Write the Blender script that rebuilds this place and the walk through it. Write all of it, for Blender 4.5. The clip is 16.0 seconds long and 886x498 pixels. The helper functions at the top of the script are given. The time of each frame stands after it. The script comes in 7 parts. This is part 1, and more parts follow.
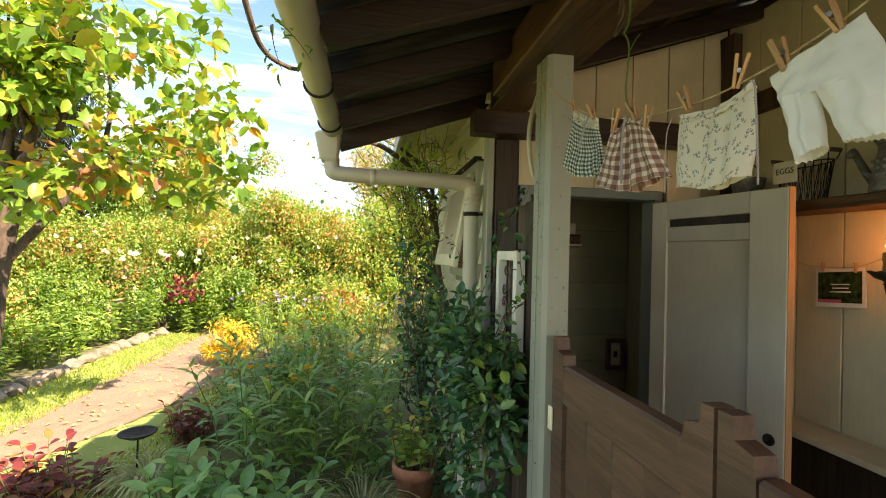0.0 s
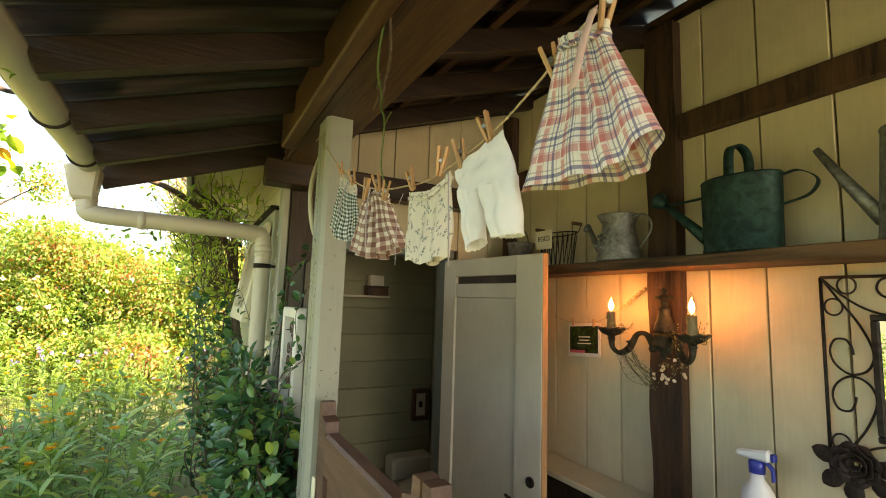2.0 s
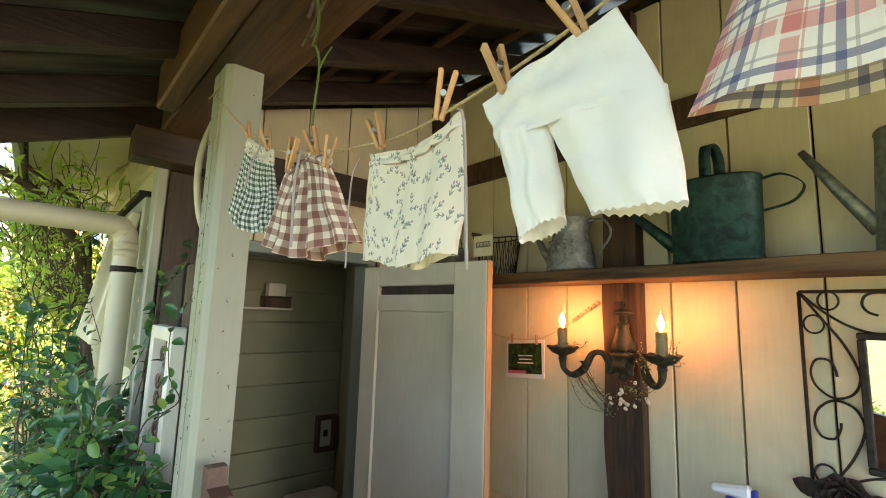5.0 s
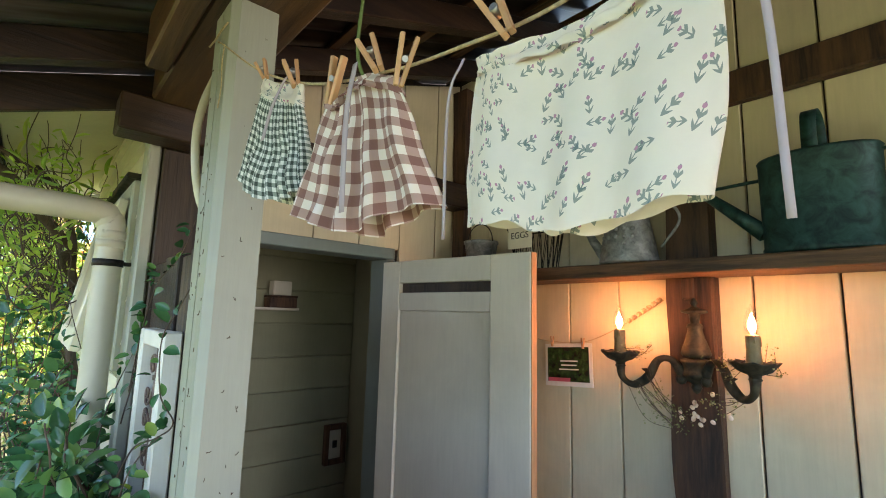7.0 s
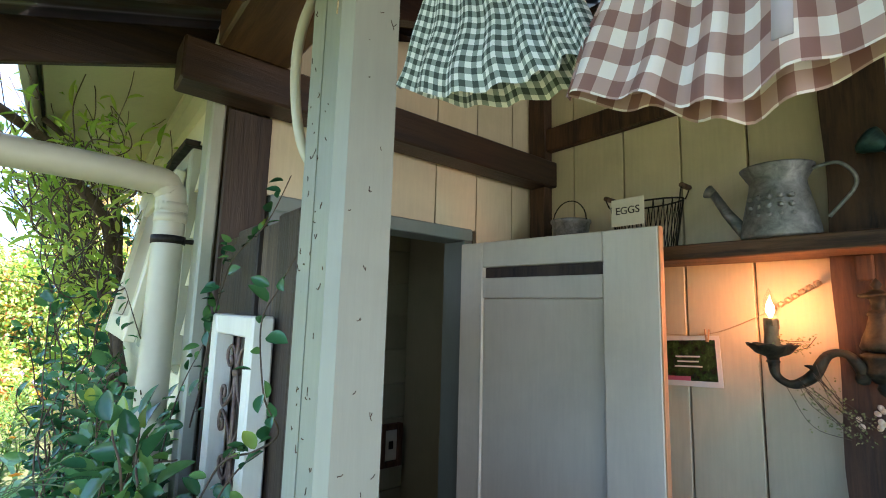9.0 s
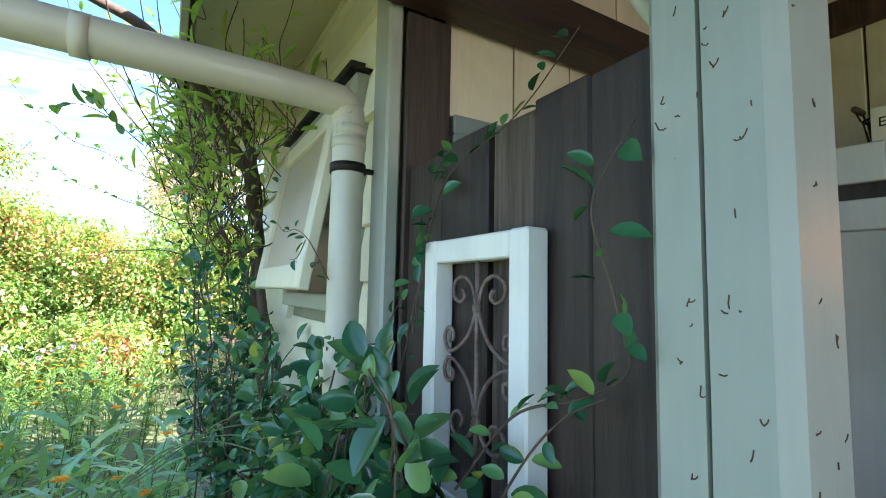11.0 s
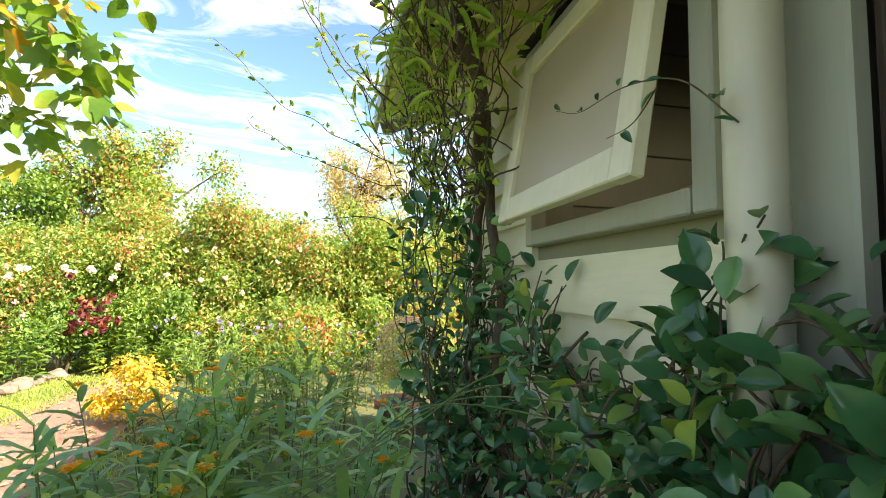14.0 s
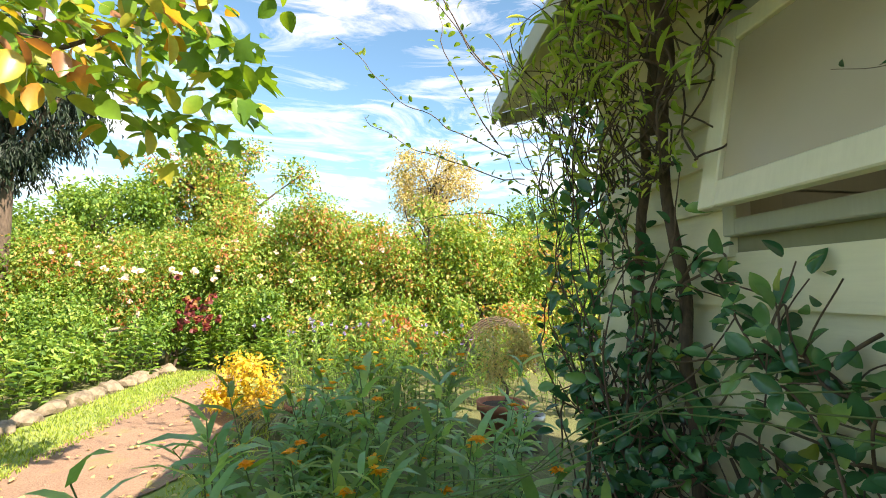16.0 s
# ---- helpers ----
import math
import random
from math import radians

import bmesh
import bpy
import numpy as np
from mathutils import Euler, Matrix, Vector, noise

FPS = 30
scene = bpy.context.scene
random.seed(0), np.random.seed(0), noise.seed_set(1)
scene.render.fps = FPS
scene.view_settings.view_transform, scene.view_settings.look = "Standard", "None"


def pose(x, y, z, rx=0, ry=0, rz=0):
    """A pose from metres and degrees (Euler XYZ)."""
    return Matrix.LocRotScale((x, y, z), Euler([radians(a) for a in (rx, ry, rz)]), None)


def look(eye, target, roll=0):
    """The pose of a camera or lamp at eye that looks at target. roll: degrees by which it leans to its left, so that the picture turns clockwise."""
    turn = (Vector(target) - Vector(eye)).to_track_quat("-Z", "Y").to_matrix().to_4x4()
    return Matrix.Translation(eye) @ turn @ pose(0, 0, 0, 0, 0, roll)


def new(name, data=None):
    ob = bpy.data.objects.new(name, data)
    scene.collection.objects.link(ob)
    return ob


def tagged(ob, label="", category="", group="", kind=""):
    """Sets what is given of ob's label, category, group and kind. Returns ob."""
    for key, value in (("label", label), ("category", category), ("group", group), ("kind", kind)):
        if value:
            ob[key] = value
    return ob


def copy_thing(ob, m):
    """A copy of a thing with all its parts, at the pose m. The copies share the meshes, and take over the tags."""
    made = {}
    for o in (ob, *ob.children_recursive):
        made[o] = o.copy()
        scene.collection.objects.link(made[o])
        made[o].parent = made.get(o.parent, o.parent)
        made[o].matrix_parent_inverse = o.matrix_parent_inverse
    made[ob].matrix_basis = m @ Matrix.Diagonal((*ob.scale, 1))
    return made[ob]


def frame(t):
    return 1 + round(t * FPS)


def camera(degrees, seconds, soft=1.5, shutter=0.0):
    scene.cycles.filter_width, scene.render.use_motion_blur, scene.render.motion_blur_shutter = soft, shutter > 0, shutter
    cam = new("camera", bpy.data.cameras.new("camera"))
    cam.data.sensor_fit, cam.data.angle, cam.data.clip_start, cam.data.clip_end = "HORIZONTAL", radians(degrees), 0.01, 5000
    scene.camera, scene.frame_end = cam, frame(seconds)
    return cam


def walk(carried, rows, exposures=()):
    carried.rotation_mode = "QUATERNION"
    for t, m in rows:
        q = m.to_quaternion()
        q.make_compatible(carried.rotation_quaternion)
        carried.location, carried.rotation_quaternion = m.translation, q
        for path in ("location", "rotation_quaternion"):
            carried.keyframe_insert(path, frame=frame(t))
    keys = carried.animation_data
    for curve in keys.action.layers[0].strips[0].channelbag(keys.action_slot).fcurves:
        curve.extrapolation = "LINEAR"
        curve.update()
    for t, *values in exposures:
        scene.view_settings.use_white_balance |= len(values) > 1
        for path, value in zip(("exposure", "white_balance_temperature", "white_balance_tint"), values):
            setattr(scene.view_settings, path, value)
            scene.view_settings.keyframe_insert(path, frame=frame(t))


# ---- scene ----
cam = camera(86.8, 16.0, 1.0)
METRES, EYE, TILT, LEAN, TURN = 2.8, 1.65, 0.0, 0.0, -9.1
ROWS = [
    (0.0, 0.0, 0.0, 0.0, -0.02, 0.61, -1.5),
    (0.5, 0.0291, -0.0215, 0.0123, -3.67, 1.53, -1.58),
    (1.0, 0.0467, -0.0226, 0.0177, -7.93, 2.93, -1.66),
    (1.5, 0.064, -0.0126, 0.0216, -13.41, 4.78, -1.73),
    (2.0, 0.08, -0.0062, 0.0216, -19.49, 6.59, -1.85),
    (2.5, 0.0901, 0.0056, 0.0238, -24.27, 7.39, -1.88),
    (3.0, 0.0926, 0.0225, 0.0254, -27.66, 7.77, -1.98),
    (3.5, 0.0921, 0.0514, 0.0272, -29.55, 7.83, -1.9),
    (4.0, 0.0875, 0.0773, 0.0276, -30.6, 7.98, -1.86),
    (6.5, 0.0928, 0.2126, 0.0293, -32.75, 8.07, -1.53),
    (7.0, 0.093, 0.2361, 0.0274, -32.29, 8.15, -1.53),
    (7.5, 0.0914, 0.2714, 0.0225, -31.71, 8.27, -1.43),
    (8.0, 0.0826, 0.3002, 0.0215, -31.66, 8.21, -1.49),
    (10.5, 0.0119, 0.4621, -0.015, -23.66, 5.81, -1.32),
    (11.0, -0.0129, 0.4947, -0.0252, -21.25, 5.1, -1.16),
    (11.5, -0.0355, 0.5171, -0.0303, -18.76, 4.88, -1.1),
    (12.0, -0.0455, 0.5561, -0.0518, -15.42, 4.6, -0.99),
    (12.5, -0.0619, 0.5944, -0.0644, -11.48, 4.54, -0.9),
    (13.0, -0.079, 0.6263, -0.0749, -7.9, 4.51, -0.84),
    (13.5, -0.0918, 0.65, -0.0869, -5.26, 4.53, -0.9),
    (14.0, -0.1139, 0.6758, -0.0982, -3.37, 4.43, -0.96),
    (14.5, -0.1547, 0.6989, -0.096, -2.12, 4.42, -1.0),
    (15.0, -0.1955, 0.7144, -0.0971, -0.69, 4.43, -0.96),
    (15.5, -0.2225, 0.7212, -0.101, 1.51, 4.45, -0.83),
    (16.0, -0.2463, 0.7167, -0.1064, 3.93, 4.47, -0.84),
]
EXPOSURES = [(0.0, 1.82, 8800, 28), (1.0, 2.02, 9000, 28), (2.0, 2.46, 9300, 27), (3.0, 2.81, 9650, 30), (4.2, 2.86, 8400, 28), (6.5, 2.85, 6750, 32), (8.0, 2.83, 6500, 33), (10.3, 2.69, 5800, 29), (11.0, 2.52, 5850, 29), (12.0, 2.24, 6750, 28), (13.0, 2.05, 7450, 27), (14.5, 1.68, 8000, 24), (16.0, 1.53, 8100, 19)]
walk(cam, [(t, pose(0, 0, EYE, TILT, LEAN, TURN) @ pose(METRES * x, METRES * y, METRES * z, 90 + pitch, roll, yaw)) for t, x, y, z, yaw, pitch, roll in ROWS], EXPOSURES)

# ---- world, sun, exposure ----
SUN_AZ, SUN_EL = 132.5, 39.7      # direction the sun stands in, degrees from +y towards +x, and its height
world = bpy.data.worlds.new("sky")
scene.world = world
world.use_nodes = True
wn = world.node_tree
wn.nodes.clear()
w_out = wn.nodes.new("ShaderNodeOutputWorld")
w_bg = wn.nodes.new("ShaderNodeBackground")
w_bg.inputs["Strength"].default_value = 0.105
w_sky = wn.nodes.new("ShaderNodeTexSky")
w_sky.sky_type = "NISHITA"
w_sky.sun_disc = False
w_sky.sun_elevation = radians(SUN_EL)
w_sky.sun_rotation = radians(SUN_AZ)
w_sky.dust_density = 0.6
w_co = wn.nodes.new("ShaderNodeTexCoord")
w_map = wn.nodes.new("ShaderNodeMapping")
w_map.inputs["Scale"].default_value = (1.5, 2.4, 7.0)
w_map.inputs["Rotation"].default_value = (0.25, 0.1, 0.6)
w_cl = wn.nodes.new("ShaderNodeTexNoise")
w_cl.inputs["Scale"].default_value = 2.1
w_cl.inputs["Detail"].default_value = 7.0
w_cl.inputs["Roughness"].default_value = 0.62
w_cl.inputs["Distortion"].default_value = 1.1
w_rmp = wn.nodes.new("ShaderNodeValToRGB")
w_rmp.color_ramp.elements[0].position = 0.46
w_rmp.color_ramp.elements[1].position = 0.80
w_mix = wn.nodes.new("ShaderNodeMixRGB")
w_mix.inputs["Color2"].default_value = (7.2, 7.4, 7.8, 1)
wn.links.new(w_co.outputs["Generated"], w_map.inputs["Vector"])
wn.links.new(w_map.outputs["Vector"], w_cl.inputs["Vector"])
wn.links.new(w_cl.outputs["Fac"], w_rmp.inputs["Fac"])
wn.links.new(w_rmp.outputs["Color"], w_mix.inputs["Fac"])
w_tone = wn.nodes.new("ShaderNodeMixRGB")
w_tone.blend_type = "MULTIPLY"
w_tone.inputs["Fac"].default_value = 1.0
w_tone.inputs["Color2"].default_value = (0.66, 1.02, 1.12, 1)
wn.links.new(w_sky.outputs["Color"], w_tone.inputs["Color1"])
wn.links.new(w_tone.outputs["Color"], w_mix.inputs["Color1"])
wn.links.new(w_mix.outputs["Color"], w_bg.inputs["Color"])
wn.links.new(w_bg.outputs["Background"], w_out.inputs["Surface"])
sun = new("sun", bpy.data.lights.new("sun", "SUN"))
sun.data.energy, sun.data.angle, sun.data.color = 5.0, radians(0.5), (1.0, 0.95, 0.86)
SUN_DIR = Vector((math.sin(radians(SUN_AZ)) * math.cos(radians(SUN_EL)), math.cos(radians(SUN_AZ)) * math.cos(radians(SUN_EL)), math.sin(radians(SUN_EL))))
sun.matrix_world = look(SUN_DIR * 30, (0, 0, 0))

# fill lamp added behind the camera, at the porch's unseen side, to brighten the porch
side = new("porch_side_fill", bpy.data.lights.new("porch_side_fill", "AREA"))
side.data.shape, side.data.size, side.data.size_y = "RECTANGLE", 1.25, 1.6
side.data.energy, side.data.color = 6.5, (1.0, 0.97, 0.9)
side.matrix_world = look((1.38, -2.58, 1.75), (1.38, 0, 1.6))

# daylight that falls through the awning window into the little room
room_day = new("room_window_daylight", bpy.data.lights.new("room_window_daylight", "AREA"))
room_day.data.shape, room_day.data.size, room_day.data.size_y = "RECTANGLE", 0.6, 0.4
room_day.data.energy, room_day.data.color = 0.16, (1.0, 0.98, 0.88)
room_day.matrix_world = look((0.77, 2.95, 1.9), (1.5, 2.8, 0.6))

# ---- tools for building ----
rng = np.random.default_rng(7)
RND = random.Random(11)


def part(name, bm, material, parent=None, label="", smooth=False):
    """Links a bmesh as one mesh object under a thing or a part."""
    me = bpy.data.meshes.new(name)
    bm.to_mesh(me)
    bm.free()
    if smooth:
        me.shade_smooth()
    me.materials.append(material)
    ob = new(name, me)
    if parent is not None:
        ob.parent = parent
        ob.matrix_parent_inverse = parent.matrix_world.inverted()
    return tagged(ob, label)


def thing(name, label, category, at=(0, 0, 0), group="", kind=""):
    """An empty that stands at the thing's base and carries its parts."""
    ob = new(name)
    ob.empty_display_size = 0.1
    ob.matrix_world = Matrix.Translation(at)
    bpy.context.view_layer.update()
    return tagged(ob, label, category, group, kind)


def box(bm, x0, y0, z0, x1, y1, z1, bevel=0.0, m=None):
    """A box with bevelled edges, added to bm."""
    r = bmesh.ops.create_cube(bm, size=1.0)
    vs = r["verts"]
    t = Matrix.Translation(((x0 + x1) / 2, (y0 + y1) / 2, (z0 + z1) / 2)) @ Matrix.Diagonal((abs(x1 - x0), abs(y1 - y0), abs(z1 - z0), 1))
    bmesh.ops.transform(bm, matrix=t, verts=vs)
    if bevel:
        es = list({e for v in vs for e in v.link_edges})
        out = bmesh.ops.bevel(bm, geom=es, offset=bevel, segments=1, affect="EDGES")
        vs = list({v for f in out["faces"] for v in f.verts} | {v for v in vs if v.is_valid})
    if m is not None:
        bmesh.ops.transform(bm, matrix=m, verts=vs)
    return vs


def boxm(x0, y0, z0, x1, y1, z1, bevel=0.004, m=None):
    bm = bmesh.new()
    box(bm, x0, y0, z0, x1, y1, z1, bevel, m)
    return bm


def tube(bm, pts, radii, sides=8, cap=True):
    """A tube along a line of points; radii is one number or one for each point."""
    pts = [Vector(p) for p in pts]
    if not hasattr(radii, "__len__"):
        radii = [radii] * len(pts)
    rings, up = [], Vector((0.31, 0.17, 0.93)).normalized()
    for i, p in enumerate(pts):
        d = (pts[min(i + 1, len(pts) - 1)] - pts[max(i - 1, 0)]).normalized()
        a = d.cross(up)
        if a.length < 0.05:
            a = d.cross(Vector((1, 0, 0)))
        a.normalize()
        up = a.cross(d).normalized()
        b = up
        rings.append([bm.verts.new(p + (a * math.cos(k * math.tau / sides) + b * math.sin(k * math.tau / sides)) * radii[i]) for k in range(sides)])
    for r0, r1 in zip(rings, rings[1:]):
        for k in range(sides):
            f = bm.faces.new((r0[k], r0[(k + 1) % sides], r1[(k + 1) % sides], r1[k]))
            f.smooth = True
    if cap:
        bm.faces.new(rings[0][::-1])
        bm.faces.new(rings[-1])
    return bm


def lathe(bm, profile, centre=(0, 0, 0), sides=24, m=None):
    """A body turned round z from (radius, height) pairs."""
    c = Vector(centre)
    rings = []
    for r, z in profile:
        rings.append([bm.verts.new(c + Vector((max(r, 1e-4) * math.cos(k * math.tau / sides), max(r, 1e-4) * math.sin(k * math.tau / sides), z))) for k in range(sides)])
    for r0, r1 in zip(rings, rings[1:]):
        for k in range(sides):
            f = bm.faces.new((r0[k], r0[(k + 1) % sides], r1[(k + 1) % sides], r1[k]))
            f.smooth = True
    if m is not None:
        bmesh.ops.transform(bm, matrix=m, verts=[v for r in rings for v in r])
    return bm


def spline(pts, n=8):
    """A smooth line through points (Catmull-Rom)."""
    p = [Vector(q) for q in pts]
    p = [p[0] * 2 - p[1]] + p + [p[-1] * 2 - p[-2]]
    out = []
    for i in range(1, len(p) - 2):
        for k in range(n):
            t = k / n
            out.append(0.5 * ((2 * p[i]) + (p[i + 1] - p[i - 1]) * t + (2 * p[i - 1] - 5 * p[i] + 4 * p[i + 1] - p[i + 2]) * t * t + (3 * p[i] - p[i - 1] - 3 * p[i + 1] + p[i + 2]) * t ** 3))
    out.append(p[-2])
    return out


def unit(a):
    return a / np.maximum(np.linalg.norm(a, axis=-1, keepdims=True), 1e-9)


LEAF_SIMPLE = (np.array([(0, 0, 0), (-0.5, 0.42, 0.16), (0.5, 0.42, 0.16), (0, 1, -0.12)]), [(0, 3, 1), (0, 2, 3)])
def oval_leaf(stations):
    """A rounded leaf folded along its rib: (distance, half width) pairs from stalk to tip."""
    v, f = [], []
    for d, w in stations:
        v += [(-w, d, 0.28 * w - 0.13 * d * d), (0, d, -0.13 * d * d), (w, d, 0.28 * w - 0.13 * d * d)]
    for i in range(len(stations) - 1):
        a = 3 * i
        f += [(a, a + 1, a + 4, a + 3), (a + 1, a + 2, a + 5, a + 4)]
    return np.array(v), f


LEAF_OVAL = oval_leaf([(0.0, 0.02), (0.08, 0.24), (0.25, 0.42), (0.48, 0.5), (0.7, 0.42), (0.87, 0.24), (1.0, 0.015)])
LEAF_BLADE = (np.array([(-0.35, 0, 0), (0.35, 0, 0), (-0.5, 0.35, 0.06), (0.5, 0.35, 0.06), (-0.4, 0.7, 0.0), (0.4, 0.7, 0.0), (0, 1, -0.2)]),
              [(0, 1, 3, 2), (2, 3, 5, 4), (4, 5, 6)])
_a = [(0.0, 0.0), (0.25, 0.14), (0.55, 0.2), (0.34, 0.36), (0.5, 0.7), (0.2, 0.6), (0.0, 1.0), (-0.2, 0.6), (-0.5, 0.7), (-0.34, 0.36), (-0.55, 0.2), (-0.25, 0.14)]
LEAF_LOBED = (np.array([(x, y, 0.12 * abs(x) - 0.1 * y * y) for x, y in _a] + [(0, 0.42, 0)]), [(i, (i + 1) % 12, 12) for i in range(12)])


def leaf_sheet(name, P, D, N, L, W, material, parent=None, shape=LEAF_SIMPLE, label=""):
    """Many leaves in one mesh: base points, directions, upper sides, lengths and widths."""
    P, D, N = (np.asarray(a, float) for a in (P, D, N))
    n = len(P)
    D = unit(D)
    S = unit(np.cross(D, N))
    N = np.cross(S, D)
    L = np.broadcast_to(np.asarray(L, float), (n,))
    W = np.broadcast_to(np.asarray(W, float), (n,))
    tv, tf = shape
    k = len(tv)
    V = (P[:, None, :] + S[:, None, :] * (tv[None, :, 0] * W[:, None])[..., None] + D[:, None, :] * (tv[None, :, 1] * L[:, None])[..., None]
         + N[:, None, :] * (tv[None, :, 2] * L[:, None])[..., None]).reshape(-1, 3)
    counts = np.array([len(f) for f in tf])
    flat = np.concatenate([np.array(f) for f in tf])
    loops = (flat[None, :] + (np.arange(n) * k)[:, None]).reshape(-1)
    totals = np.tile(counts, n)
    starts = np.concatenate([[0], np.cumsum(totals)[:-1]])
    me = bpy.data.meshes.new(name)
    me.vertices.add(n * k)
    me.vertices.foreach_set("co", V.reshape(-1))
    me.loops.add(len(loops))
    me.loops.foreach_set("vertex_index", loops.astype(np.int32))
    me.polygons.add(len(totals))
    me.polygons.foreach_set("loop_start", starts.astype(np.int32))
    me.update(calc_edges=True)
    me.validate()
    me.shade_smooth()
    me.materials.append(material)
    ob = new(name, me)
    if parent is not None:
        ob.parent = parent
        ob.matrix_parent_inverse = parent.matrix_world.inverted()
    return tagged(ob, label, kind="stuff" if n > 300 else "")


def clumps(centres, radii, n, squash=0.85):
    """Points scattered loosely round centres; also rough ways out from each middle."""
    centres, radii = np.asarray(centres, float), np.asarray(radii, float)
    w = radii ** 2
    idx = rng.choice(len(centres), n, p=w / w.sum())
    d = unit(rng.normal(size=(n, 3)))
    off = np.clip(rng.normal(size=(n, 3)), -1.8, 1.8) * radii[idx][:, None] * 0.51
    d = unit(d * 0.5 + off / radii[idx][:, None])
    off[:, 2] *= squash
    return centres[idx] + off, d


# ---- materials ----
def nodes_of(name):
    m = bpy.data.materials.new(name)
    m.use_nodes = True
    t = m.node_tree
    return m, t, t.nodes["Principled BSDF"]


def add(t, kind, **values):
    n = t.nodes.new(kind)
    for k, v in values.items():
        n.inputs[k.replace("_", " ")].default_value = v
    return n


def ramp(t, fac, stops):
    r = t.nodes.new("ShaderNodeValToRGB")
    e = r.color_ramp.elements
    while len(e) < len(stops):
        e.new(0.5)
    for el, (p, c) in zip(e, stops):
        el.position, el.color = p, (*c, 1)
    t.links.new(fac, r.inputs["Fac"])
    return r.outputs["Color"]


def mixed(t, fac, a, b, mode="MIX"):
    m = t.nodes.new("ShaderNodeMixRGB")
    m.blend_type = mode
    for sock, v in ((m.inputs["Fac"], fac), (m.inputs["Color1"], a), (m.inputs["Color2"], b)):
        if isinstance(v, (int, float)):
            sock.default_value = v
        elif isinstance(v, tuple):
            sock.default_value = (*v, 1)
        else:
            t.links.new(v, sock)
    return m.outputs["Color"]


def coords(t, scale=(1, 1, 1), rot=(0, 0, 0)):
    c, m = t.nodes.new("ShaderNodeTexCoord"), t.nodes.new("ShaderNodeMapping")
    m.inputs["Scale"].default_value, m.inputs["Rotation"].default_value = scale, rot
    t.links.new(c.outputs["Object"], m.inputs["Vector"])
    return m.outputs["Vector"]


def noise_tex(t, vec, scale, detail=4, rough=0.55, dist=0.0):
    n = add(t, "ShaderNodeTexNoise", Scale=scale, Detail=detail, Roughness=rough, Distortion=dist)
    t.links.new(vec, n.inputs["Vector"])
    return n.outputs["Fac"]


def bump(t, bsdf, height, strength=0.3, distance=0.01):
    b = add(t, "ShaderNodeBump", Strength=strength, Distance=distance)
    t.links.new(height, b.inputs["Height"])
    t.links.new(b.outputs["Normal"], bsdf.inputs["Normal"])


def timber(name, dark, light, along=(1, 1, 0.06), rough=0.6, relief=0.5, knots=True):
    """Sawn wood, stained or bare; the grain runs along the axis with the small scale."""
    m, t, b = nodes_of(name)
    v = coords(t, along)
    oi = t.nodes.new("ShaderNodeObjectInfo")
    sh = t.nodes.new("ShaderNodeVectorMath")
    sh.operation = "MULTIPLY_ADD"
    sh.inputs[1].default_value = (1, 1, 1)
    cmb = t.nodes.new("ShaderNodeCombineXYZ")
    mul = t.nodes.new("ShaderNodeMath")
    mul.operation = "MULTIPLY"
    mul.inputs[1].default_value = 13.0
    t.links.new(oi.outputs["Random"], mul.inputs[0])
    for i in range(3):
        t.links.new(mul.outputs[0], cmb.inputs[i])
    t.links.new(v, sh.inputs[0])
    t.links.new(cmb.outputs[0], sh.inputs[2])
    v = sh.outputs[0]
    grain = noise_tex(t, v, 60, 6, 0.65, 0.4)
    broad = noise_tex(t, v, 9, 3, 0.5, 1.0)
    col = mixed(t, broad, ramp(t, grain, [(0.37, dark), (0.63, light)]), ramp(t, broad, [(0.35, dark), (0.68, light)]))
    var = ramp(t, oi.outputs["Random"], [(0.0, (0.82, 0.82, 0.82)), (1.0, (1.12, 1.1, 1.06))])
    t.links.new(mixed(t, 1.0, col, var, "MULTIPLY"), b.inputs["Base Color"])
    b.inputs["Roughness"].default_value = rough
    bump(t, b, grain, relief, 0.004)
    return m


def paint(name, colour, worn=None, rough=0.5, grain=(6, 6, 0.5), wear=0.62, soil=0.12, knots=0.55):
    """Painted wood: brush marks, faint stains, and bare spots where worn is a colour."""
    m, t, b = nodes_of(name)
    v = coords(t, grain)
    brush = noise_tex(t, v, 14, 5, 0.6)
    stain = noise_tex(t, coords(t), 2.6, 5, 0.6, 0.5)
    spots = noise_tex(t, coords(t, (1, 1, 0.6)), 22, 6, 0.7)
    oi = t.nodes.new("ShaderNodeObjectInfo")
    c2 = tuple(c * (1 - soil * 2) for c in colour)
    col = mixed(t, ramp(t, stain, [(0.35, (0, 0, 0)), (0.75, (1, 1, 1))]), colour, c2)
    col = mixed(t, 0.25, col, ramp(t, brush, [(0.3, c2), (0.7, colour)]))
    col = mixed(t, 1.0, col, ramp(t, oi.outputs["Random"], [(0, (0.9, 0.9, 0.9)), (1, (1.06, 1.05, 1.03))]), "MULTIPLY")
    if worn:
        kv = add(t, "ShaderNodeTexVoronoi", Scale=2.6, Randomness=1.0)
        t.links.new(coords(t, (1, 1, 0.75)), kv.inputs["Vector"])
        col = mixed(t, ramp(t, kv.outputs["Distance"], [(0.03, (knots,) * 3), (0.085, (0, 0, 0))]), col, tuple(0.5 * c + 0.5 * w for c, w in zip(colour, worn)))
        col = mixed(t, ramp(t, spots, [(wear, (0, 0, 0)), (wear + 0.05, (1, 1, 1))]), col, worn)
    t.links.new(col, b.inputs["Base Color"])
    b.inputs["Roughness"].default_value = rough
    bump(t, b, brush, 0.25, 0.003)
    return m


